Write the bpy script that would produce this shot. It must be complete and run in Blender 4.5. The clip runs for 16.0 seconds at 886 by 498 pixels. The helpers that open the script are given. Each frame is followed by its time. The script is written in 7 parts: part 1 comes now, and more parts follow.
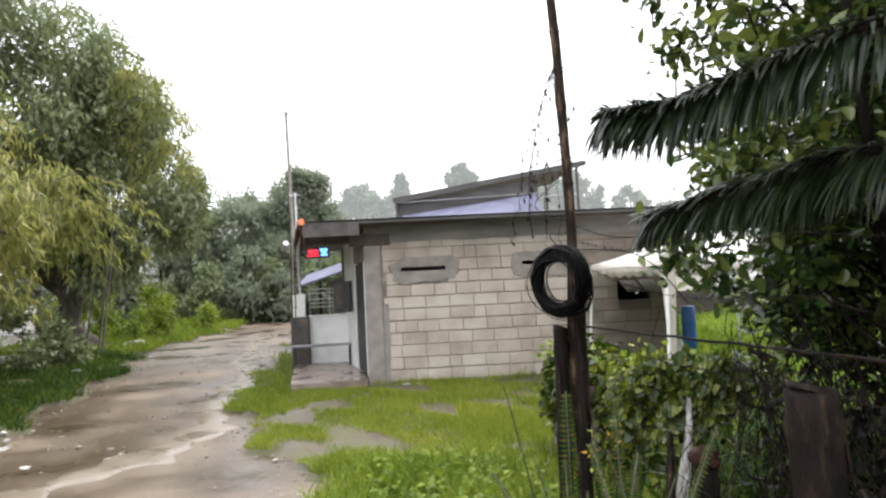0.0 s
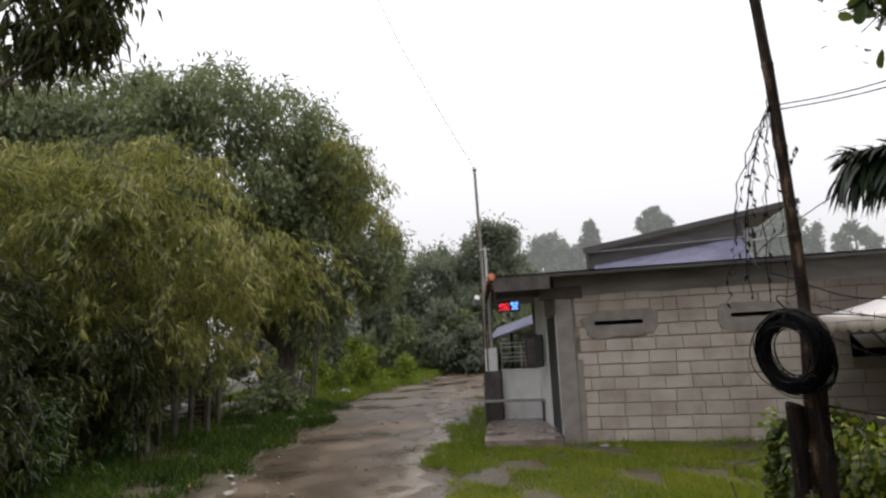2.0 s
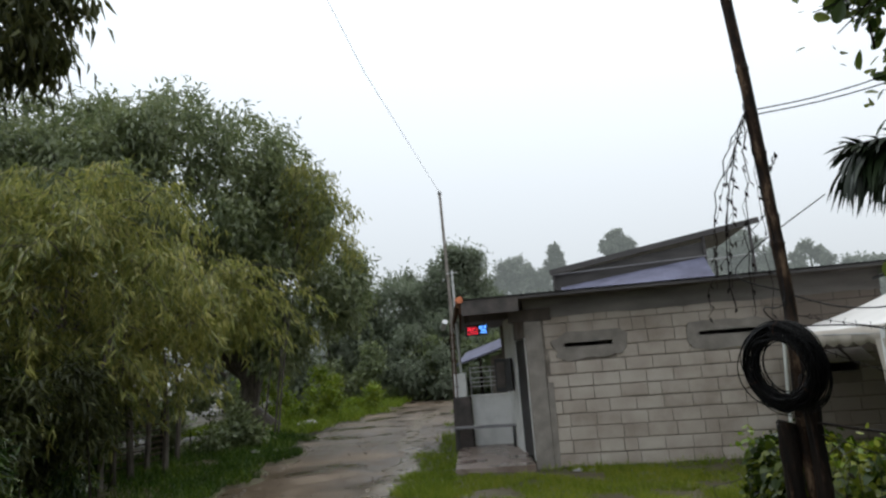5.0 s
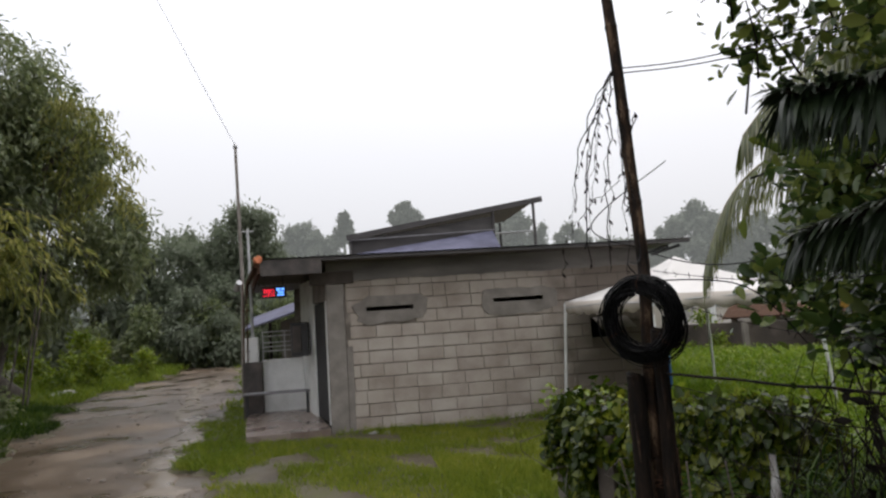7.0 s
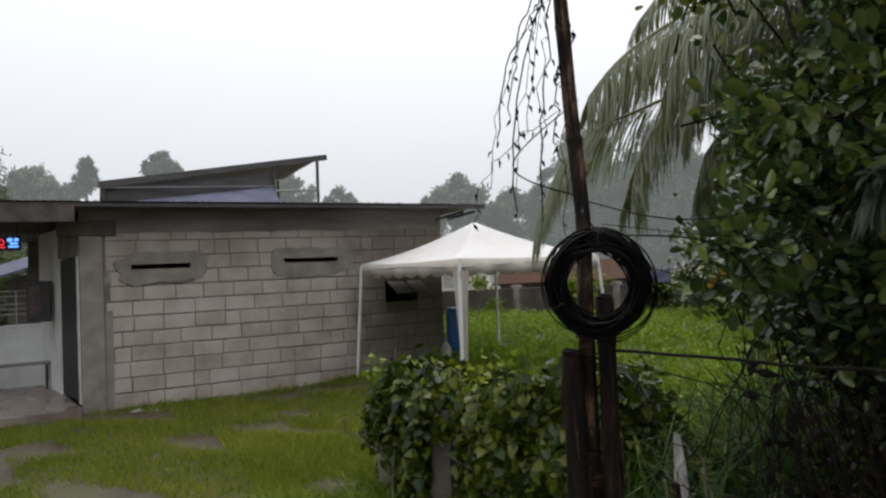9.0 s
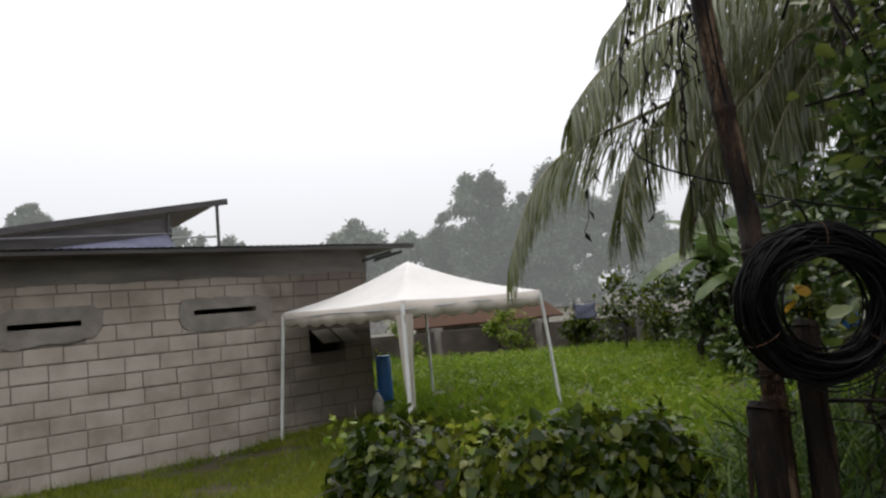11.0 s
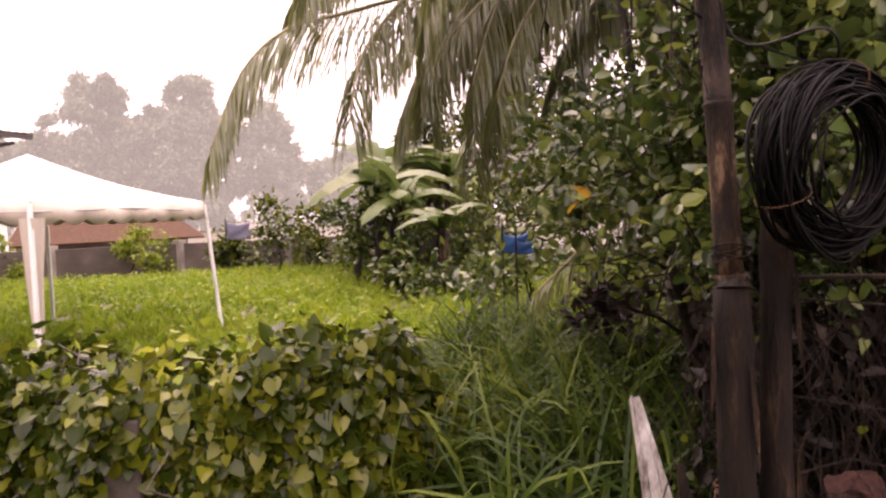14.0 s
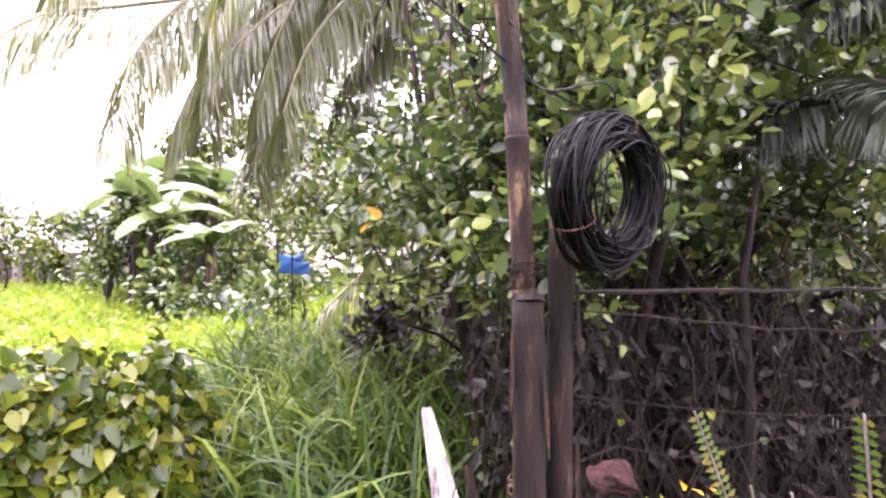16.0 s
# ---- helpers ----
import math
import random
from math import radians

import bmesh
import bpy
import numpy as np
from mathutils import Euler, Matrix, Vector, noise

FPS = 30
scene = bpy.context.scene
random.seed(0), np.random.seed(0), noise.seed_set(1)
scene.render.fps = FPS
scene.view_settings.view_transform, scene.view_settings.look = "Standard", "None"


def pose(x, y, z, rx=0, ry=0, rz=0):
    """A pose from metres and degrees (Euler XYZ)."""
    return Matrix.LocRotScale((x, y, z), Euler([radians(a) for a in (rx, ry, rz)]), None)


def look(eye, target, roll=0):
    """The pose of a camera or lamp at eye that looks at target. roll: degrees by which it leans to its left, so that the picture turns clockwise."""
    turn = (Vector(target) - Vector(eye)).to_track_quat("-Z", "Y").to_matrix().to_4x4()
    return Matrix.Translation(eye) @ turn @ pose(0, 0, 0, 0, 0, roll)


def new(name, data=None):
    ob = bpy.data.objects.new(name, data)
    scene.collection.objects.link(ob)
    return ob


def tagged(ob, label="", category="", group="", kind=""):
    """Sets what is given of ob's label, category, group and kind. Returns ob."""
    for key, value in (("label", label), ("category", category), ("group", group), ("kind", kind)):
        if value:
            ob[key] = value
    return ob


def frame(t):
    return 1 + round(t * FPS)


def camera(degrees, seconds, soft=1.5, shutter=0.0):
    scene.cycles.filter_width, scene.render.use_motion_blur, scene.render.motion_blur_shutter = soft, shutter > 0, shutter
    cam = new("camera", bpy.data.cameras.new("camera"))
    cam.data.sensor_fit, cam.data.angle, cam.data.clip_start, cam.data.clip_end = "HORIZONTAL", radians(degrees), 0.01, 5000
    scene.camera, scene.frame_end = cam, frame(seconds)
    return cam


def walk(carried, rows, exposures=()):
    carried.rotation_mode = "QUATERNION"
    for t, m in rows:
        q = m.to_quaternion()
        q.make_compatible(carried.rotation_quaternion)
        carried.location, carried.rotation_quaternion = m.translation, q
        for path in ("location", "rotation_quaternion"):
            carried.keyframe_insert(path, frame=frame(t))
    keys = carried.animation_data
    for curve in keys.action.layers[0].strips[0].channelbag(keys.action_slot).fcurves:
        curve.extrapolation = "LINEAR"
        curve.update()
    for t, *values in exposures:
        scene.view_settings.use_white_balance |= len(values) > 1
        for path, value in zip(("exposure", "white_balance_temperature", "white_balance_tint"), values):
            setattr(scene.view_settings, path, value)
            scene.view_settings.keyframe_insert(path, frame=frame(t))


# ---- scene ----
cam = camera(67.3, 16.0, soft=2.4)
PATH = [
    (0, (0.543, -11.092, 1.638), (0.633, -9.097, 1.732), -2.8),
    (0.5, (0.541, -11.037, 1.63), (0.49, -9.038, 1.626), -3.1),
    (1, (0.559, -10.995, 1.662), (0.528, -9.001, 1.815), -3.2),
    (1.5, (0.547, -10.98, 1.68), (0.343, -9.004, 1.915), -3.7),
    (2, (0.518, -10.949, 1.715), (0.058, -9.021, 1.985), -2.9),
    (2.5, (0.527, -10.884, 1.728), (-0.051, -8.996, 2.049), -4.0),
    (3, (0.561, -10.795, 1.738), (-0.055, -8.936, 2.143), -3.3),
    (3.5, (0.587, -10.775, 1.714), (0.077, -8.881, 2.104), -3.5),
    (6, (0.349, -10.728, 1.696), (0.155, -8.748, 1.897), -3.5),
    (6.5, (0.288, -10.618, 1.628), (0.323, -8.62, 1.702), -1.9),
    (7, (0.176, -10.505, 1.664), (0.444, -8.533, 1.865), -3.7),
    (7.5, (0.086, -10.318, 1.651), (0.656, -8.41, 1.834), -2.8),
    (8, (-0.009, -10.212, 1.651), (0.889, -8.435, 1.847), -3.3),
    (8.5, (-0.051, -9.969, 1.652), (0.848, -8.197, 1.88), -3.0),
    (9, (-0.073, -9.725, 1.671), (0.851, -7.952, 1.727), -2.4),
    (11.5, (-0.175, -8.724, 1.662), (1.081, -7.181, 1.865), -3.7),
    (12, (-0.176, -8.601, 1.649), (1.152, -7.116, 1.821), -0.3),
    (12.5, (-0.197, -8.47, 1.63), (1.366, -7.229, 1.761), -1.2),
    (13, (-0.172, -8.356, 1.577), (1.582, -7.401, 1.479), 0.1),
    (13.5, (-0.125, -8.235, 1.563), (1.667, -7.348, 1.545), -1.7),
    (14, (-0.065, -8.1, 1.546), (1.78, -7.337, 1.438), -2.0),
    (14.5, (-0.117, -8.052, 1.547), (1.827, -7.589, 1.467), -3.3),
    (15, (-0.127, -8.054, 1.536), (1.866, -7.912, 1.439), -1.0),
    (15.5, (-0.14, -8.023, 1.54), (1.853, -7.854, 1.493), 1.1),
    (16, (-0.12, -8.012, 1.534), (1.877, -7.925, 1.482), 0.2),
]
EXPOSURES = [
    (0.0, 1.35, 6500, 10), (0.5, 0.8, 6550, 12), (1.0, 0.48, 6550, 12), (2.0, 0.13, 6650, 13), (2.7, 0.0, 6550, 11), (3.0, -0.07, 6350, 9), (3.5, -0.18, 5900, 0), (6.0, 0.0, 6500, 11), (7.0, 0.0, 6550, 12),
    (8.0, -0.1, 6350, 8), (9.0, -0.05, 6450, 10), (11.5, 0.05, 6550, 11), (12.0, 0.05, 6550, 11), (12.5, 0.15, 6550, 11), (13.0, 0.8, 6900, 18), (13.5, 1.4, 7200, 28), (14.0, 1.5, 8100, 44), (14.5, 1.65, 7800, 44), (15.0, 2.42, 7000, 42), (15.5, 2.97, 6600, 42), (16.0, 3.28, 6400, 43),
]
walk(cam, [(t, look(eye, target, roll)) for t, eye, target, roll in PATH], EXPOSURES)

# ---- world and light: rain, overcast ----
world = bpy.data.worlds.new("overcast_sky")
scene.world = world
world.use_nodes = True
wn, wl = world.node_tree.nodes, world.node_tree.links
sky = wn.new("ShaderNodeTexSky")
sky.sky_type, sky.sun_disc = "NISHITA", False
sky.sun_elevation, sky.sun_rotation = radians(55), radians(40)
sky.air_density, sky.dust_density, sky.ozone_density = 1.0, 6.0, 1.0
cloud = wn.new("ShaderNodeMix")
cloud.data_type = "RGBA"
dim = wn.new("ShaderNodeVectorMath")
dim.operation = "SCALE"
dim.inputs[3].default_value = 0.09
wl.new(sky.outputs[0], dim.inputs[0])
cloud.inputs[0].default_value = 0.9
wl.new(dim.outputs[0], cloud.inputs[6])
cloud.inputs[7].default_value = (0.87, 0.89, 0.93, 1)
wl.new(cloud.outputs[2], wn["Background"].inputs[0])
# overcast: three times as bright overhead as at the horizon
where = wn.new("ShaderNodeTexCoord")
axes = wn.new("ShaderNodeSeparateXYZ")
wl.new(where.outputs["Generated"], axes.inputs[0])
rise = wn.new("ShaderNodeMapRange")
rise.inputs[1].default_value, rise.inputs[2].default_value = 0.0, 1.0
rise.inputs[3].default_value, rise.inputs[4].default_value = 0.82, 2.1
wl.new(axes.outputs[2], rise.inputs[0])
wl.new(rise.outputs[0], wn["Background"].inputs[1])
sun_data = bpy.data.lights.new("sun", "SUN")
sun_data.energy, sun_data.angle, sun_data.color = 0.5, radians(40), (1.0, 0.97, 0.93)
sun = new("sun", sun_data)
sun.rotation_euler = Vector((-0.45, -0.35, -1.0)).to_track_quat("-Z", "Y").to_euler()


# ---- materials ----
def nodes_of(name):
    m = bpy.data.materials.new(name)
    m.use_nodes = True
    return m, m.node_tree.nodes, m.node_tree.links, m.node_tree.nodes["Principled BSDF"]


def ramp(n, stops):
    r = n.new("ShaderNodeValToRGB")
    e = r.color_ramp.elements
    while len(e) < len(stops):
        e.new(0.5)
    for k, (p, c) in zip(e, stops):
        k.position, k.color = p, (*c, 1)
    return r


def surface(name, colors, scale=6.0, rough=0.7, bump=0.3, metal=0.0, fine=60.0, spread=0.5, pieces=False, wet=0.0, stretch=(1, 1, 1), emit=None, stain=None, spec=0.5):
    """A weathered surface: colours mixed by coarse noise, finer grain, bump; wet: how much of it is glossy."""
    m, n, l, b = nodes_of(name)
    geo = n.new("ShaderNodeNewGeometry")
    vm = n.new("ShaderNodeVectorMath")
    vm.operation = "MULTIPLY"
    vm.inputs[1].default_value = stretch
    l.new(geo.outputs["Position"], vm.inputs[0])
    n1, n2 = n.new("ShaderNodeTexNoise"), n.new("ShaderNodeTexNoise")
    n1.inputs["Scale"].default_value, n1.inputs["Detail"].default_value = scale, 6
    n2.inputs["Scale"].default_value, n2.inputs["Detail"].default_value = fine, 4
    for k in (n1, n2):
        l.new(vm.outputs[0], k.inputs["Vector"])
    add = n.new("ShaderNodeMath")
    add.operation = "MULTIPLY_ADD"
    l.new(n2.outputs[0], add.inputs[0])
    add.inputs[1].default_value = 0.35
    l.new(n1.outputs[0], add.inputs[2])
    src = add
    if pieces:
        oi = n.new("ShaderNodeObjectInfo")
        ad = n.new("ShaderNodeMath")
        ad.operation = "MULTIPLY_ADD"
        l.new(oi.outputs["Random"], ad.inputs[0])
        ad.inputs[1].default_value = 0.2
        l.new(add.outputs[0], ad.inputs[2])
        sub = n.new("ShaderNodeMath")
        sub.operation = "SUBTRACT"
        l.new(ad.outputs[0], sub.inputs[0])
        sub.inputs[1].default_value = 0.1
        src = sub
    lo, hi = 0.67 - spread * 0.5, 0.67 + spread * 0.5
    k = len(colors)
    r = ramp(n, [(lo + (hi - lo) * i / max(1, k - 1), c) for i, c in enumerate(colors)])
    l.new(src.outputs[0], r.inputs[0])
    colour = r.outputs[0]
    if stain:
        sep = n.new("ShaderNodeSeparateXYZ")
        l.new(geo.outputs["Position"], sep.inputs[0])
        n3 = n.new("ShaderNodeTexNoise")
        n3.inputs["Scale"].default_value, n3.inputs["Detail"].default_value = 1.7, 5
        l.new(geo.outputs["Position"], n3.inputs["Vector"])
        sm = n.new("ShaderNodeMath")
        sm.operation = "MULTIPLY_ADD"
        l.new(n3.outputs[0], sm.inputs[0])
        sm.inputs[1].default_value = 1.8
        l.new(sep.outputs[0], sm.inputs[2])
        mr = n.new("ShaderNodeMapRange")
        mr.interpolation_type = "SMOOTHSTEP"
        mr.inputs[1].default_value, mr.inputs[2].default_value, mr.inputs[4].default_value = stain[0], stain[1], 0.85
        l.new(sm.outputs[0], mr.inputs[0])
        mix = n.new("ShaderNodeMix")
        mix.data_type = "RGBA"
        l.new(mr.outputs[0], mix.inputs[0])
        l.new(colour, mix.inputs[6])
        mix.inputs[7].default_value = (*stain[2], 1)
        colour = mix.outputs[2]
    l.new(colour, b.inputs["Base Color"])
    rr = n.new("ShaderNodeMapRange")
    rr.inputs[1].default_value, rr.inputs[2].default_value = 0.35, 0.65
    rr.inputs[3].default_value, rr.inputs[4].default_value = max(0.04, rough - wet), min(1, rough + 0.1)
    l.new(n1.outputs[0], rr.inputs[0])
    l.new(rr.outputs[0], b.inputs["Roughness"])
    b.inputs["Metallic"].default_value = metal
    b.inputs["Specular IOR Level"].default_value = spec
    bp = n.new("ShaderNodeBump")
    bp.inputs["Strength"].default_value, bp.inputs["Distance"].default_value = bump, 0.01
    l.new(add.outputs[0], bp.inputs["Height"])
    l.new(bp.outputs[0], b.inputs["Normal"])
    if emit:
        b.inputs["Emission Color"].default_value = (*emit[0], 1)
        b.inputs["Emission Strength"].default_value = emit[1]
    return m


def foliage(name, colors, rough=0.38, trans=0.3, spec=0.35, glow=None):
    """Wet leaves: each leaf its own shade, some light through them."""
    m, n, l, b = nodes_of(name)
    geo = n.new("ShaderNodeNewGeometry")
    no = n.new("ShaderNodeTexNoise")
    no.inputs["Scale"].default_value = 0.9
    l.new(geo.outputs["Position"], no.inputs["Vector"])
    ma = n.new("ShaderNodeMath")
    ma.operation = "MULTIPLY_ADD"
    l.new(no.outputs[0], ma.inputs[0])
    ma.inputs[1].default_value = 0.8
    mb = n.new("ShaderNodeMath")
    mb.operation = "MULTIPLY_ADD"
    l.new(geo.outputs["Random Per Island"], mb.inputs[0])
    mb.inputs[1].default_value, mb.inputs[2].default_value = 0.6, -0.2
    l.new(mb.outputs[0], ma.inputs[2])
    k = len(colors)
    r = ramp(n, [(0.1 + 0.8 * i / (k - 1), c) for i, c in enumerate(colors)])
    l.new(ma.outputs[0], r.inputs[0])
    l.new(r.outputs[0], b.inputs["Base Color"])
    b.inputs["Roughness"].default_value = rough
    b.inputs["Specular IOR Level"].default_value = spec
    tr = n.new("ShaderNodeBsdfTranslucent")
    l.new(r.outputs[0], tr.inputs[0])
    mx = n.new("ShaderNodeMixShader")
    mx.inputs[0].default_value = trans
    l.new(b.outputs[0], mx.inputs[1])
    l.new(tr.outputs[0], mx.inputs[2])
    l.new(mx.outputs[0], n["Material Output"].inputs[0])
    # glow: faint emission that stands in for haze on far leaves
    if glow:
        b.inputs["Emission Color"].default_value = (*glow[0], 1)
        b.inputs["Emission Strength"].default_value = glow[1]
    return m


M = dict(
    soil=surface("wet_soil", [(0.035, 0.026, 0.016), (0.07, 0.055, 0.032), (0.075, 0.08, 0.026)], 1.6, 0.7, 0.9, fine=40, wet=0.35),
    mud=surface("wet_mud_road", [(0.032, 0.021, 0.013), (0.082, 0.057, 0.037), (0.185, 0.138, 0.094)], 0.6, 0.52, 0.7, fine=34, wet=0.34, spread=0.42),
    block=surface("concrete_block", [(0.27, 0.222, 0.183), (0.385, 0.33, 0.28), (0.46, 0.41, 0.355)], 2.2, 0.85, 0.9, fine=90, pieces=True, stain=(3.9, 5.0, (0.12, 0.095, 0.075))),
    mortar=surface("mortar", [(0.085, 0.07, 0.057), (0.19, 0.163, 0.137), (0.31, 0.27, 0.23)], 5, 0.9, 0.7, fine=120, stain=(3.9, 5.0, (0.085, 0.067, 0.052))),
    cement=surface("cement_render", [(0.15, 0.13, 0.112), (0.22, 0.195, 0.17), (0.3, 0.27, 0.24)], 4, 0.8, 0.5, fine=70),
    # Stained cement, also darkened overall to carry the shadow of the eave.
    beam=surface("stained_shaded_beam", [(0.1, 0.09, 0.083), (0.165, 0.15, 0.138), (0.24, 0.22, 0.2)], 2.4, 0.85, 0.6, fine=60, stretch=(0.5, 1, 2.2), spread=0.6),
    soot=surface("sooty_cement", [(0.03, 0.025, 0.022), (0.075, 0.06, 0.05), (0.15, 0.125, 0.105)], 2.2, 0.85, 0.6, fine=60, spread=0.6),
    white=surface("white_paint", [(0.55, 0.55, 0.53), (0.72, 0.72, 0.7), (0.78, 0.78, 0.77)], 3, 0.6, 0.15, fine=40),
    floor=surface("wet_concrete_floor", [(0.13, 0.095, 0.078), (0.21, 0.165, 0.138), (0.27, 0.22, 0.19)], 2, 0.35, 0.3, fine=50, wet=0.25),
    gi=surface("weathered_iron_sheet", [(0.14, 0.135, 0.14), (0.23, 0.222, 0.23), (0.31, 0.305, 0.315)], 2, 0.62, 0.2, metal=0.2, wet=0.1, spec=0.3),
    fascia=surface("grey_fascia", [(0.04, 0.036, 0.035), (0.068, 0.062, 0.06), (0.1, 0.092, 0.088)], 3, 0.7, 0.3, stretch=(0.4, 1, 2)),
    purple=surface("blue_grey_sheet", [(0.08, 0.08, 0.115), (0.13, 0.13, 0.185), (0.18, 0.18, 0.25)], 2, 0.7, 0.2, spec=0.2),
    steel=surface("galvanised_steel", [(0.4, 0.4, 0.4), (0.55, 0.55, 0.55)], 10, 0.45, 0.1, metal=0.7),
    dark=surface("dark_painted_metal", [(0.02, 0.02, 0.022), (0.05, 0.05, 0.05)], 10, 0.5, 0.2),
    rust=surface("rusty_iron", [(0.025, 0.014, 0.01), (0.07, 0.035, 0.02), (0.12, 0.06, 0.032)], 20, 0.85, 0.4, spec=0.25),
    pier=surface("dark_stained_pier", [(0.03, 0.026, 0.024), (0.07, 0.06, 0.055), (0.12, 0.1, 0.09)], 5, 0.7, 0.5),
    canvas=surface("white_canvas", [(0.56, 0.535, 0.505), (0.68, 0.655, 0.625)], 2, 0.65, 0.1),
    cream=surface("cream_canvas", [(0.46, 0.41, 0.35), (0.56, 0.505, 0.44)], 2.5, 0.7, 0.15),
    blue=surface("blue_plastic", [(0.02, 0.09, 0.28), (0.03, 0.13, 0.36)], 4, 0.35, 0.05),
    bamboo=surface("weathered_bamboo", [(0.004, 0.003, 0.002), (0.013, 0.0075, 0.0045), (0.032, 0.018, 0.01), (0.13, 0.085, 0.052)], 6, 0.72, 1.2, fine=45, stretch=(5, 5, 1.3), spread=0.34, spec=0.2),
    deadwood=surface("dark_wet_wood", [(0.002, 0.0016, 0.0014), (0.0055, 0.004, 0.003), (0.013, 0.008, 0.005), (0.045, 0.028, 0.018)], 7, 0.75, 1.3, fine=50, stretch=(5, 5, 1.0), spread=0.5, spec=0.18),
    bark=surface("bark", [(0.035, 0.028, 0.022), (0.09, 0.075, 0.06), (0.15, 0.13, 0.11)], 7, 0.85, 0.9, stretch=(2, 2, 0.6)),
    cable=surface("black_cable", [(0.0015, 0.0015, 0.0018), (0.004, 0.0038, 0.004)], 20, 0.36, 0.05, spec=0.1),
    orange=surface("orange_paint", [(0.6, 0.16, 0.06), (0.7, 0.25, 0.12)], 5, 0.6, 0.1),
    litter=surface("white_litter", [(0.25, 0.235, 0.21), (0.5, 0.485, 0.46)], 12, 0.6, 0.3),
    stream=surface("muddy_water", [(0.1, 0.076, 0.054), (0.145, 0.114, 0.083), (0.19, 0.153, 0.115)], 2.5, 0.34, 0.2, fine=14, wet=0.14),
    led_red=surface("red_led", [(0.3, 0.0, 0.02), (0.4, 0.0, 0.02)], 5, 0.5, 0.0, emit=((1.0, 0.03, 0.06), 1.6)),
    led_blue=surface("blue_led", [(0.05, 0.2, 0.5), (0.06, 0.2, 0.5)], 5, 0.5, 0.0, emit=((0.12, 0.35, 1.0), 1.9)),
    # Mango green lightened and its gloss raised to imitate a veil of rain haze.
    mango=foliage("mango_leaf", [(0.095, 0.125, 0.052), (0.165, 0.2, 0.085), (0.24, 0.265, 0.12)], 0.3, 0.48, 0.65),
    # Darkened leaf green: the shade on near verge foliage is in the colour.
    shade=foliage("verge_leaf_shaded", [(0.022, 0.025, 0.009), (0.055, 0.065, 0.019), (0.13, 0.135, 0.04)], 0.4, 0.3),
    willow=foliage("bamboo_leaf", [(0.095, 0.125, 0.03), (0.26, 0.275, 0.065), (0.46, 0.42, 0.125)], 0.34, 0.52, 0.55),
    round=foliage("round_leaf", [(0.014, 0.032, 0.009), (0.058, 0.098, 0.024), (0.2, 0.235, 0.05)], 0.22, 0.34, 0.6),
    vine=foliage("vine_leaf", [(0.009, 0.02, 0.002), (0.037, 0.062, 0.006), (0.16, 0.175, 0.016)], 0.27, 0.36, 0.32),
    palm=foliage("palm_leaf", [(0.08, 0.1, 0.034), (0.155, 0.175, 0.062), (0.3, 0.295, 0.135)], 0.17, 0.45, 0.9),
    # Palm green made near black: backlighting of the near fronds is painted in.
    palm_shaded=foliage("palm_leaf_shaded", [(0.008, 0.015, 0.007), (0.016, 0.027, 0.011), (0.032, 0.046, 0.019)], 0.4, 0.2),
    banana=foliage("banana_leaf", [(0.045, 0.08, 0.022), (0.085, 0.135, 0.036), (0.15, 0.18, 0.06)], 0.36, 0.4, 0.45),
    fern=foliage("fern_leaf", [(0.022, 0.045, 0.007), (0.045, 0.078, 0.012), (0.1, 0.085, 0.016)], 0.6, 0.4, 0.15),
    grass=foliage("grass_blade", [(0.075, 0.125, 0.012), (0.155, 0.22, 0.02), (0.27, 0.3, 0.04)], 0.4, 0.44, 0.25),
    field=foliage("field_blade", [(0.08, 0.15, 0.009), (0.175, 0.28, 0.018), (0.31, 0.38, 0.036)], 0.42, 0.45, 0.25),
    reed=foliage("reed_blade", [(0.01, 0.03, 0.004), (0.038, 0.078, 0.009), (0.15, 0.2, 0.026)], 0.45, 0.4, 0.2),
    young=foliage("young_leaf", [(0.08, 0.14, 0.012), (0.18, 0.25, 0.022), (0.36, 0.38, 0.05)], 0.36, 0.42),
    lawn=foliage("lawn_blade", [(0.1, 0.15, 0.014), (0.2, 0.25, 0.024), (0.34, 0.34, 0.055)], 0.45, 0.46, 0.25),
    # Rain haze is put into this pale colour and its glow.
    hazy=foliage("far_wood_leaf_haze", [(0.12, 0.14, 0.1), (0.15, 0.17, 0.125), (0.18, 0.195, 0.15)], 0.6, 0.3, 0.2, glow=((0.82, 0.86, 0.88), 0.19)),
    # Paler than real leaves: the haze over distant trees is mixed into the green.
    far=foliage("far_leaf_haze", [(0.14, 0.17, 0.105), (0.18, 0.21, 0.14), (0.22, 0.24, 0.175)], 0.45, 0.5),
    yellow=foliage("yellow_leaf", [(0.5, 0.25, 0.02), (0.6, 0.32, 0.03), (0.6, 0.4, 0.05)], 0.4, 0.35),
    # Dead-leaf brown taken down to near black: deep shade is part of it.
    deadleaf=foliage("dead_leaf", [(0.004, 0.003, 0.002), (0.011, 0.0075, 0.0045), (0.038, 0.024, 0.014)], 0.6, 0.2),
    rib=surface("palm_rib", [(0.16, 0.15, 0.07), (0.3, 0.28, 0.16)], 12, 0.4, 0.3),
    peeled=surface("peeling_white_paint", [(0.07, 0.055, 0.045), (0.3, 0.28, 0.26), (0.5, 0.49, 0.47)], 14, 0.75, 0.8, fine=70, spread=0.4, stretch=(2, 2, 0.7)),
)


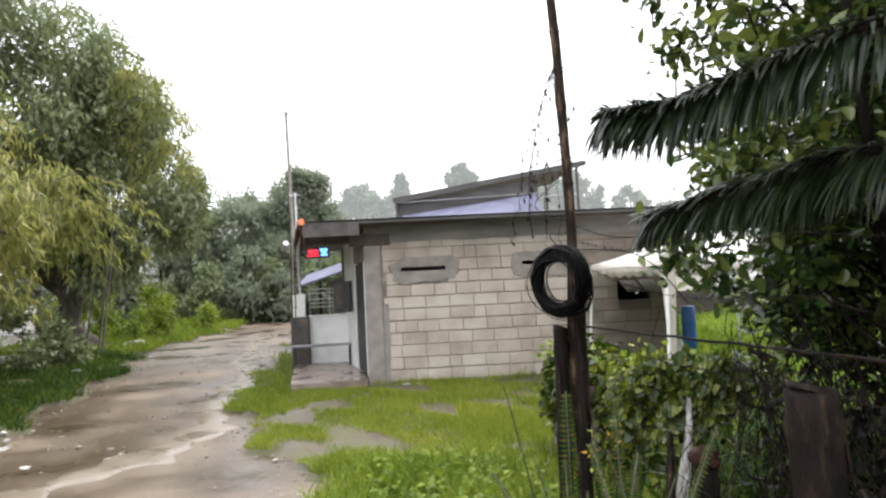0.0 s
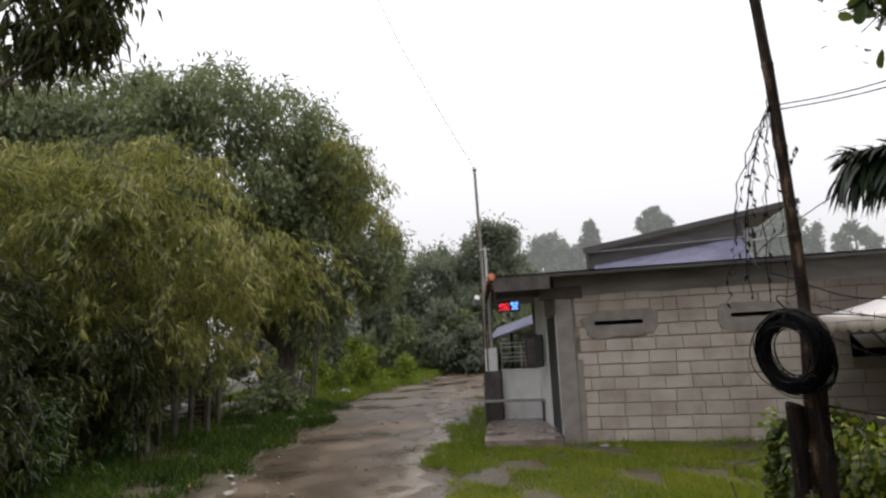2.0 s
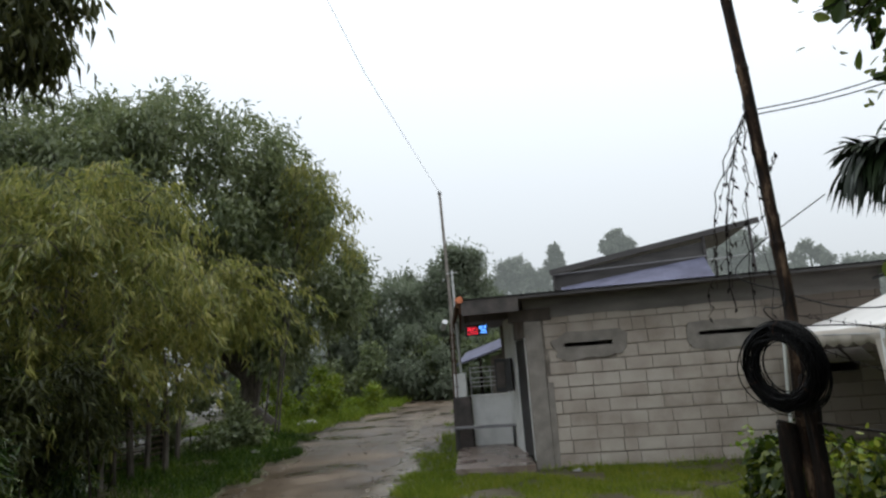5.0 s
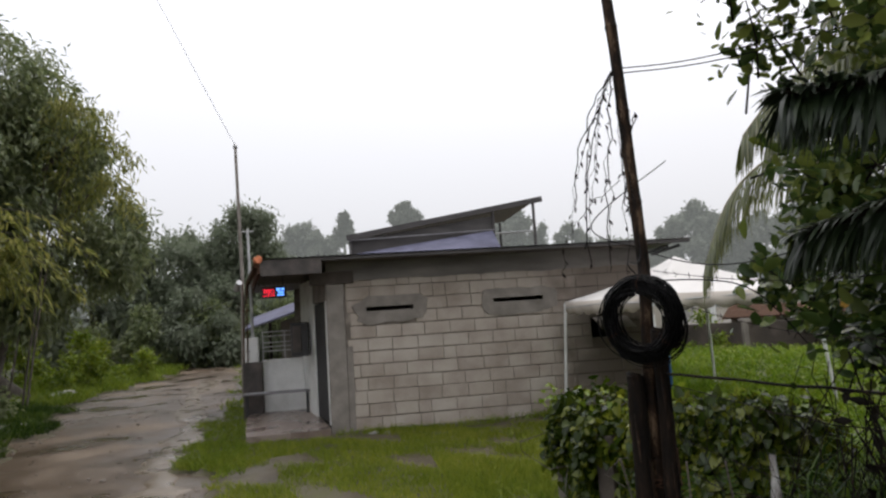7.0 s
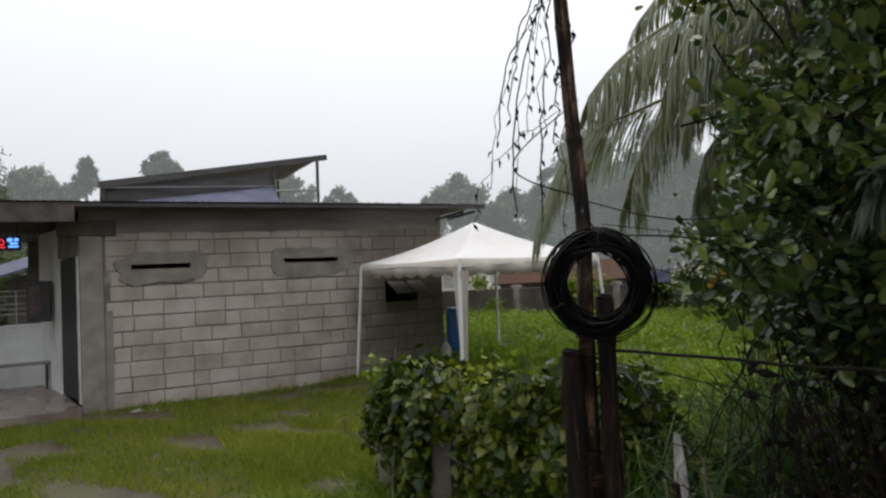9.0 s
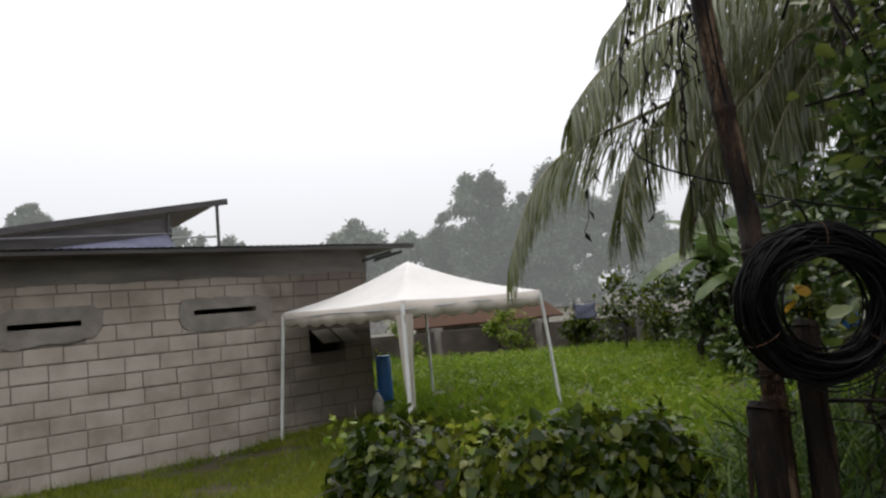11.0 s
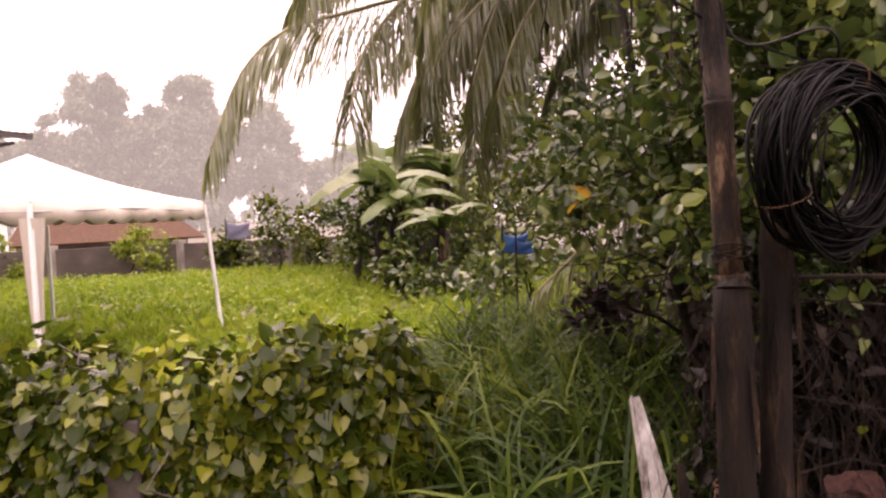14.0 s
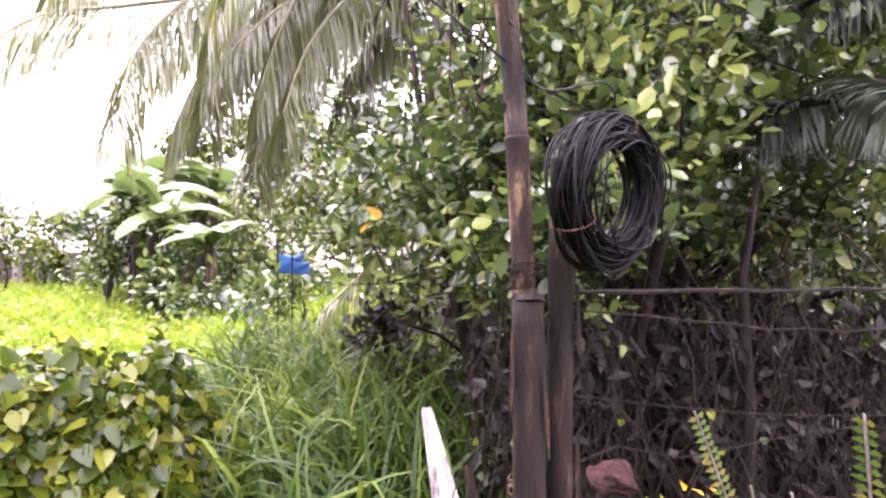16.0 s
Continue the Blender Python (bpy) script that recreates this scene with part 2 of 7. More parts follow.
# ---- mesh builders ----
class Geo:
    """Gathers vertices and faces of one mesh."""

    def __init__(self):
        self.v, self.f = [], []

    def add(self, verts, faces):
        o = len(self.v)
        self.v.extend(tuple(p) for p in verts)
        self.f.extend(tuple(i + o for i in q) for q in faces)

    def tube(self, pts, radii, sides=8, caps=True):
        pts = [Vector(p) for p in pts]
        n = len(pts)
        if not isinstance(radii, (list, tuple)):
            radii = [radii] * n
        verts, faces = [], []
        ref = None
        for i, p in enumerate(pts):
            d = (pts[min(i + 1, n - 1)] - pts[max(i - 1, 0)]).normalized()
            if ref is None:
                ref = d.orthogonal().normalized()
            a = (ref - d * ref.dot(d))
            a = a.normalized() if a.length > 1e-6 else d.orthogonal().normalized()
            ref = a
            b = d.cross(a)
            for k in range(sides):
                w = 2 * math.pi * k / sides
                verts.append(p + (a * math.cos(w) + b * math.sin(w)) * radii[i])
        for i in range(n - 1):
            for k in range(sides):
                j = (k + 1) % sides
                faces.append((i * sides + k, i * sides + j, (i + 1) * sides + j, (i + 1) * sides + k))
        if caps:
            faces.append(tuple(range(sides))[::-1])
            faces.append(tuple((n - 1) * sides + k for k in range(sides)))
        self.add(verts, faces)
        return self

    def prism(self, ring, z0, z1):
        n = len(ring)
        self.add([(x, y, z0) for x, y in ring] + [(x, y, z1) for x, y in ring],
                 [tuple(range(n))[::-1], tuple(range(n, 2 * n))] + [(i, (i + 1) % n, n + (i + 1) % n, n + i) for i in range(n)])
        return self

    def slab(self, corners, thick):
        """A plate through four corners, thickened downwards."""
        c = [Vector(p) for p in corners]
        nrm = (c[1] - c[0]).cross(c[3] - c[0]).normalized() * thick
        self.add(c + [p - nrm for p in c], [(0, 1, 2, 3), (7, 6, 5, 4), (0, 4, 5, 1), (1, 5, 6, 2), (2, 6, 7, 3), (3, 7, 4, 0)])
        return self

    def mesh(self, name, mat):
        me = bpy.data.meshes.new(name)
        me.from_pydata(self.v, [], self.f)
        me.materials.append(mat)
        return me

    def done(self, name, mat, parent=None, label="", smooth=False):
        me = self.mesh(name, mat)
        if smooth:
            me.polygons.foreach_set("use_smooth", [True] * len(me.polygons))
        ob = new(name, me)
        if parent is not None:
            ob.parent = parent
        return tagged(ob, label)


def part(name, bm, mat, parent=None, label=""):
    me = bpy.data.meshes.new(name)
    bm.to_mesh(me)
    bm.free()
    me.materials.append(mat)
    ob = new(name, me)
    if parent is not None:
        ob.parent = parent
    return tagged(ob, label)


def box(name, lo, hi, mat, parent=None, bevel=0.008, label="", turn=None, jitter=0.0):
    """A bevelled block from corner lo to corner hi, turned about its middle."""
    lo, hi = Vector(lo), Vector(hi)
    bm = bmesh.new()
    bmesh.ops.create_cube(bm, size=1.0)
    size = hi - lo
    for v in bm.verts:
        v.co = Vector(a * b for a, b in zip(v.co, size))
    if bevel:
        bmesh.ops.bevel(bm, geom=bm.edges[:], offset=min(bevel, min(size) * 0.3), segments=2, affect="EDGES", profile=0.5)
    if jitter:
        for v in bm.verts:
            v.co += noise.noise_vector(v.co * 5 + lo) * jitter
    m = Matrix.Translation((lo + hi) / 2)
    if turn:
        m = m @ pose(0, 0, 0, *turn)
    bm.transform(m)
    return part(name, bm, mat, parent, label)


def thing(name, label, category, group="", kind="", at=(0, 0, 0)):
    e = new(name)
    e.location = at
    e.empty_display_size = 0.1
    bpy.context.view_layer.update()
    return tagged(e, label, category, group, kind)


# leaf outlines: along, across, lift
OVAL = ([(0, 0, 0), (0.45, 0.5, 0.1), (1, 0, -0.08), (0.45, -0.5, 0.1)], [(0, 2, 1), (0, 3, 2)])
LANCE = ([(0, 0, 0), (0.3, 0.5, 0.06), (1, 0, -0.25), (0.3, -0.5, 0.06)], [(0, 2, 1), (0, 3, 2)])
ROUND = ([(0, 0, 0), (0.25, 0.32, 0.05), (0.62, 0.5, 0.08), (0.92, 0.3, 0.03), (1, 0, -0.04), (0.92, -0.3, 0.03), (0.62, -0.5, 0.08), (0.25, -0.32, 0.05), (0.55, 0, -0.03)],
         [(0, 8, 1), (1, 8, 2), (2, 8, 3), (3, 8, 4), (4, 8, 5), (5, 8, 6), (6, 8, 7), (7, 8, 0)])
HEART = ([(0.08, 0, 0), (-0.06, 0.28, 0.04), (0.2, 0.5, 0.07), (0.6, 0.36, 0.03), (1, 0, -0.14), (0.6, -0.36, 0.03), (0.2, -0.5, 0.07), (-0.06, -0.28, 0.04), (0.5, 0, -0.05)],
         [(0, 8, 1), (1, 8, 2), (2, 8, 3), (3, 8, 4), (4, 8, 5), (5, 8, 6), (6, 8, 7), (7, 8, 0)])
ARCH = ([(0, 0.45, 0), (0, -0.45, 0), (0.32, 0.5, 0.06), (0.32, -0.5, 0.06), (0.62, 0.42, 0.02), (0.62, -0.42, 0.02), (0.86, 0.25, -0.14), (0.86, -0.25, -0.14), (0.98, 0, -0.33)],
        [(0, 1, 3, 2), (2, 3, 5, 4), (4, 5, 7, 6), (6, 7, 8)])
BLADE = ([(0, 0.5, 0), (0, -0.5, 0), (0.5, -0.4, 0.1), (0.5, 0.4, 0.1), (1, 0, -0.18)], [(0, 1, 2, 3), (3, 2, 4)])


def unit(a):
    return a / np.maximum(np.linalg.norm(a, axis=1, keepdims=True), 1e-9)


def leaves(name, P, D, U, L, W, mat, shape=OVAL, parent=None, label=""):
    """One mesh of leaves at P that grow along D with their upper side to U; length L, width W."""
    P, D, U = np.asarray(P, float), unit(np.asarray(D, float)), np.asarray(U, float)
    S = unit(np.cross(U, D))
    N = np.cross(D, S)
    T = np.array(shape[0], float)
    n, k = len(P), len(T)
    L, W = np.broadcast_to(L, (n,)), np.broadcast_to(W, (n,))
    V = (P[:, None] + D[:, None] * (T[None, :, 0, None] * L[:, None, None]) + S[:, None] * (T[None, :, 1, None] * W[:, None, None])
         + N[:, None] * (T[None, :, 2, None] * L[:, None, None])).reshape(-1, 3)
    base = np.arange(n) * k
    cols = []
    for f in shape[1]:
        cols.append((base[:, None] + np.array(f)[None, :]))
    me = bpy.data.meshes.new(name)
    me.vertices.add(n * k)
    me.vertices.foreach_set("co", V.ravel())
    loops = np.concatenate([c.ravel() for c in cols])
    sizes = np.concatenate([np.full(n, c.shape[1]) for c in cols])
    me.loops.add(len(loops))
    me.loops.foreach_set("vertex_index", loops.astype(np.int32))
    me.polygons.add(len(sizes))
    me.polygons.foreach_set("loop_start", (np.cumsum(sizes) - sizes).astype(np.int32))
    me.update(calc_edges=True)
    me.validate()
    me.materials.append(mat)
    ob = new(name, me)
    if parent is not None:
        ob.parent = parent
    return tagged(ob, label)


def in_blobs(rng, blobs, clumps, per, size, hollow=0.55):
    """Leaf places: blobs (centre, radii) carry billows, billows carry clumps, clumps carry leaves. Gives place, way out, clump centres."""
    vol = np.array([np.prod(b[1]) ** 0.67 for b in blobs])
    many = max(10 * len(blobs), clumps // 14)
    pick = rng.choice(len(blobs), many, p=vol / vol.sum())
    c = np.array([b[0] for b in blobs], float)[pick]
    r = np.array([b[1] for b in blobs], float)[pick]
    d = unit(rng.normal(size=(many, 3)))
    bc = c + d * r * (hollow + (0.95 - hollow) * rng.random((many, 1)) ** 0.5)
    br = r.min(1, keepdims=True) * (0.2 + 0.2 * rng.random((many, 1)))
    k = rng.choice(many, clumps)
    d2 = unit(rng.normal(size=(clumps, 3)) + d[k] * 0.7 + np.array([0, 0, 0.35]))
    cen = bc[k] + d2 * br[k] * (0.6 + 0.5 * rng.random((clumps, 1)))
    sz = size * (0.5 + 0.7 * rng.random((clumps, 1)))
    P = np.repeat(cen, per, 0) + rng.normal(size=(clumps * per, 3)) * np.repeat(sz, per, 0) * 0.4
    return P, np.repeat(unit(d2 + d[k] * 0.4), per, 0), cen


def ss(a, b, x):
    t = np.clip((x - a) / (b - a), 0, 1)
    return t * t * (3 - 2 * t)


def ground_z(x, y):
    """Height of the ground: the yard rises to the east, the road lies a little lower."""
    x, y = np.asarray(x, float), np.asarray(y, float)
    z = 0.42 * ss(2.0, 8.5, x) + 0.12 * ss(-6.5, -10, x)
    z = z + 0.025 * np.sin(1.3 * x + 0.7 * y) * np.sin(0.9 * y - 0.4 * x) + 0.012 * np.sin(4.1 * x + 1.9) * np.sin(3.7 * y)
    return z


# edges of the road by y: west, east
ROAD_Y = [-40, -14, -9, -5.6, -4.2, -3.2, -2, 0.3, 2.9, 6, 9.5, 11.5, 16, 20.5, 26, 36]
ROAD_W = [-1.0, -2.6, -3.4, -3.9, -4.1, -4.4, -4.8, -5.4, -5.7, -6.6, -7.5, -7.5, -7.3, -7.6, -9.5, -16]
ROAD_E = [3.0, 0.2, -0.15, -0.32, -0.8, -1.45, -1.9, -2.4, -2.5, -2.8, -3.2, -3.5, -4.2, -5.0, -6.0, -10.5]


def road_edges(y):
    return np.interp(y, ROAD_Y, ROAD_W), np.interp(y, ROAD_Y, ROAD_E)


def on_road(x, y, margin=0.0):
    w, e = road_edges(y)
    wob = 0.22 * np.sin(2.1 * y + 0.5) + 0.13 * np.sin(5.3 * y) + 0.07 * np.sin(11 * y + x)
    return (x > w + wob - margin) & (x < e + wob + margin)


# ---- ground and road ----
def spaced(a, b, fine_a, fine_b, step):
    mid = list(np.arange(fine_a, fine_b + 1e-6, step))
    lo, hi, d = [], [], step
    p = fine_a
    while p > a:
        d *= 1.35
        p -= d
        lo.append(max(p, a))
    d, p = step, fine_b
    while p < b:
        d *= 1.35
        p += d
        hi.append(min(p, b))
    return np.array(lo[::-1] + mid + hi)


def make_ground():
    xs, ys = spaced(-900, 900, -13, 14, 0.2), spaced(-900, 900, -13, 16, 0.2)
    X, Y = np.meshgrid(xs, ys)
    Z = ground_z(X, Y)
    near = (np.abs(X) < 20) & (np.abs(Y) < 24)
    Z = Z + np.where(near, 0.02 * np.sin(7.3 * X + 2 * np.sin(3 * Y)) * np.sin(6.1 * Y), 0)
    Z = Z - np.where(on_road(X, Y), 0.1, 0.0)
    g = Geo()
    g.v = np.stack([X, Y, Z], -1).reshape(-1, 3).tolist()
    w = len(xs)
    g.f = [(j * w + i, j * w + i + 1, (j + 1) * w + i + 1, (j + 1) * w + i) for j in range(len(ys) - 1) for i in range(w - 1)]
    return tagged(g.done("ground", M["soil"], smooth=True), "wet brown soil with thin grass, rising to the yard", "ground", kind="structure")


def make_road():
    g = Geo()
    ys = np.concatenate([np.arange(-40, -12, 1.0), np.arange(-12, 22, 0.16), np.arange(22, 36, 0.8)])
    n = 40
    for y in ys:
        w, e = road_edges(y)
        wob = 0.22 * math.sin(2.1 * y + 0.5) + 0.13 * math.sin(5.3 * y)
        for i in range(n + 1):
            u = i / n
            x = w + wob - 0.15 + (e - w + 0.3) * u
            rut = -0.016 * math.exp(-((u - 0.4) / 0.09) ** 2) - 0.016 * math.exp(-((u - 0.72) / 0.08) ** 2)
            h = -0.05 + rut + 0.02 * noise.noise((x * 0.8, y * 0.8, 3)) + 0.004 * noise.noise((x * 4, y * 4, 1))
            edge = 0.07 * max(0, 1 - min(u, 1 - u) / 0.05)
            g.v.append((x, y, float(ground_z(x, y)) + h - edge))
    g.f = [(j * (n + 1) + i, j * (n + 1) + i + 1, (j + 1) * (n + 1) + i + 1, (j + 1) * (n + 1) + i) for j in range(len(ys) - 1) for i in range(n)]
    return tagged(g.done("road", M["mud"], smooth=True), "muddy unpaved road running with brown rainwater", "road", kind="structure")


def make_stream():
    """Rainwater running down the road."""
    C = [(-4.9, 14), (-4.4, 9), (-3.3, 4), (-2.75, 2), (-2.6, 0), (-2.4, -1.2), (-2.1, -2.4), (-2.1, -3.2), (-2.45, -4.1), (-3.0, -5.1), (-3.5, -6.5), (-3.8, -9)]
    s = np.arange(len(C))
    u = np.linspace(0, len(C) - 1, 150)
    x, y = np.interp(u, s, [c[0] for c in C]), np.interp(u, s, [c[1] for c in C])
    for _ in range(6):
        x[1:-1], y[1:-1] = (x[:-2] + 2 * x[1:-1] + x[2:]) / 4, (y[:-2] + 2 * y[1:-1] + y[2:]) / 4
    g = Geo()
    n = 8
    for i in range(len(u)):
        j0, j1 = max(i - 1, 0), min(i + 1, len(u) - 1)
        d = Vector((x[j1] - x[j0], y[j1] - y[j0])).normalized()
        w = 0.3 + 0.14 * math.sin(i * 0.31) + 0.08 * math.sin(i * 0.83 + 1)
        for k in range(n + 1):
            q = (k / n - 0.5) * 2
            px, py = x[i] - d.y * q * w, y[i] + d.x * q * w
            zz = float(ground_z(px, py)) - 0.045 + 0.02 * noise.noise((px * 0.8, py * 0.8, 3)) + 0.004 * noise.noise((px * 4, py * 4, 1))
            g.v.append((px, py, zz + 0.012 - 0.05 * abs(q) ** 4 + 0.003 * noise.noise((px * 9, py * 9, 5))))
    g.f = [(i * (n + 1) + k, (i + 1) * (n + 1) + k, (i + 1) * (n + 1) + k + 1, i * (n + 1) + k + 1) for i in range(len(u) - 1) for k in range(n)]
    return tagged(g.done("water", M["stream"], smooth=True), "thin stream of brown rainwater winding down the road", "water", kind="structure")


make_ground()
make_road()
make_stream()


# ---- the block house ----
BACK_Y = 6.0
WALL_E = 4.95
SLOTS = [(0.33, 1.07, 1.85), (2.36, 3.18, 1.87)]
HOLE = (3.95, 4.5, 1.16, 1.5)


def wall_cells(x0, x1, z0, z1, holes):
    """Split a wall into the rectangles that are left round its holes."""
    xs = sorted({x0, x1, *[h[0] for h in holes], *[h[1] for h in holes]})
    zs = sorted({z0, z1, *[h[2] for h in holes], *[h[3] for h in holes]})
    out = []
    for a, b in zip(xs, xs[1:]):
        for c, d in zip(zs, zs[1:]):
            mx, mz = (a + b) / 2, (c + d) / 2
            if not any(h[0] < mx < h[1] and h[2] < mz < h[3] for h in holes):
                out.append((a, b, c, d))
    return out


def make_house_walls():
    holes = [(a, b, z - 0.035, z + 0.035) for a, b, z in SLOTS] + [HOLE]
    g = Geo()
    for a, b, c, d in wall_cells(0.0, WALL_E, -0.2, 2.62, holes):
        g.add([(a, 0.006, c), (b, 0.006, c), (b, 0.15, c), (a, 0.15, c), (a, 0.006, d), (b, 0.006, d), (b, 0.15, d), (a, 0.15, d)],
              [(0, 1, 5, 4), (1, 2, 6, 5), (2, 3, 7, 6), (3, 0, 4, 7), (4, 5, 6, 7), (3, 2, 1, 0)])
    south = tagged(g.done("wall_south", M["mortar"]), "unpainted hollow-block wall with grey mortar joints", "wall", kind="structure")
    # cement patches round the ventilation slots, blurred outline, proud of the blocks
    for a, b, z in SLOTS:
        ring = []
        cx, hw, hh = (a + b) / 2, (b - a) / 2 + 0.19, 0.21
        for k in range(44):
            t = 2 * math.pi * k / 44
            q = 4.0
            x = math.copysign(abs(math.cos(t)) ** (2 / q), math.cos(t)) * hw
            y = math.copysign(abs(math.sin(t)) ** (2 / q), math.sin(t)) * hh
            s = 1 + 0.2 * noise.noise((x * 4, y * 6, cx)) + 0.09 * noise.noise((x * 13, y * 17, cx))
            ring.append((cx + x * s, z + y * s - 0.02))
        bm = bmesh.new()
        outer = [bm.verts.new((x, -0.024, zz)) for x, zz in ring]
        back = [bm.verts.new((x + (x - cx) * 0.02, 0.004, zz)) for x, zz in ring]
        inner = []
        for k in range(44):
            t = 2 * math.pi * k / 44
            q = 30.0
            x = math.copysign(abs(math.cos(t)) ** (2 / q), math.cos(t)) * (hw - 0.19)
            y = math.copysign(abs(math.sin(t)) ** (2 / q), math.sin(t)) * 0.033
            inner.append((cx + x, z + y))
        inn = [bm.verts.new((x, -0.024, zz)) for x, zz in inner]
        deep = [bm.verts.new((x, 0.02, zz)) for x, zz in inner]
        for k in range(44):
            j = (k + 1) % 44
            bm.faces.new((outer[k], outer[j], inn[j], inn[k]))
            bm.faces.new((back[k], back[j], outer[j], outer[k]))
            bm.faces.new((inn[k], inn[j], deep[j], deep[k]))
        part("cement_patch", bm, M["cement"], south, "smeared grey cement round a ventilation slot")
    # concrete corner pillar and its smeared edge
    box("corner_pillar", (-0.28, -0.04, -0.25), (0.0, 0.2, 2.27), M["cement"], south, 0.015, "rough cement corner pillar", jitter=0.012)
    box("pillar_smear", (-0.002, -0.017, -0.2), (0.1, 0.02, 1.3), M["cement"], south, 0.01, jitter=0.02)
    box("ring_beam", (-0.52, -0.05, 2.272), (0.16, 0.22, 2.46), M["soot"], south, 0.01, "dark beam end on the pillar")
    bm = bmesh.new()
    bmesh.ops.create_grid(bm, x_segments=90, y_segments=4, size=0.5)
    for v in bm.verts:
        x, z = v.co.x * (WALL_E + 0.27) + (WALL_E - 0.27) / 2, 2.465 + v.co.y * 0.31
        low = 0.03 * noise.noise((x * 1.7, 2, 0)) + 0.012 * noise.noise((x * 8, 5, 0)) if v.co.y < -0.4 else 0
        v.co = Vector((x, -0.028 + 0.006 * noise.noise((x * 5, z * 7, 1)), z + low))
    ex = bmesh.ops.extrude_face_region(bm, geom=bm.faces[:])
    for v in ex["geom"]:
        if isinstance(v, bmesh.types.BMVert):
            v.co.y = 0.003
    bmesh.ops.recalc_face_normals(bm, faces=bm.faces[:])
    part("tie_beam", bm, M["beam"], south, "stained grey cement beam with the eave's shadow in its colour")
    # inside dark room: back, east, inner lining
    g = Geo()
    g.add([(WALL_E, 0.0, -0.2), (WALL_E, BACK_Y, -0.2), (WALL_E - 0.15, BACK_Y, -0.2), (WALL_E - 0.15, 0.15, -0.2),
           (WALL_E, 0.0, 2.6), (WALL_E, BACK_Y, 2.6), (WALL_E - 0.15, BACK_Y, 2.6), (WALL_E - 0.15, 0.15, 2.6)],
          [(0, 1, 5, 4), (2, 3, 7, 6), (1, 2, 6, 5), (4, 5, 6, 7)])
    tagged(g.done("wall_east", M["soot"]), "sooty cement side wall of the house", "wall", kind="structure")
    g = Geo().slab([(-1.3, BACK_Y, -0.2), (WALL_E, BACK_Y, -0.2), (WALL_E, BACK_Y, 2.6), (-1.3, BACK_Y, 2.6)], 0.15)
    tagged(g.done("wall_north", M["cement"]), "grey cement rear wall of the house", "wall", kind="structure")
    # west (street) wall with the doorway: skewed line from the pillar
    a, b = Vector((-0.3, 0.17)), Vector((-1.68, BACK_Y))
    d = (b - a).normalized()
    nrm = Vector((d.y, -d.x))

    def strip(s0, s1, z0, z1, name, mat, label="", kind="", off=0.0, thick=0.14, parent=None):
        p, q = a + d * s0 - nrm * off, a + d * s1 - nrm * off
        ob = Geo().prism([tuple(p), tuple(p + nrm * thick), tuple(q + nrm * thick), tuple(q)], z0, z1).done(name, mat, parent, label)
        return ob
    west = strip(1.15, 2.55, -0.2, 2.45, "wall_west", M["white"])
    e = a + d * 2.55
    Geo().prism([(e.x, e.y), (e.x + 0.14, e.y), (-0.16, BACK_Y), (-0.3, BACK_Y)], -0.2, 2.45).done("rear_wall_run", M["cement"], west)
    tagged(west, "white painted street wall beside the doorway", "wall", kind="structure")
    strip(0.0, 1.15, 2.02, 2.45, "lintel", M["cement"], parent=west)
    strip(-0.02, 0.06, 0.1, 2.02, "door_jamb", M["white"], "white door jamb", off=0.004, thick=0.1, parent=west)
    strip(1.09, 1.15, 0.1, 2.02, "door_jamb", M["white"], "white door jamb", off=0.004, thick=0.1, parent=west)
    door = strip(0.07, 1.08, 0.12, 2.0, "door_1", M["dark"], off=-0.015, thick=0.04)
    tagged(door, "dark closed door set back in the doorway", "door", kind="structure")
    return south


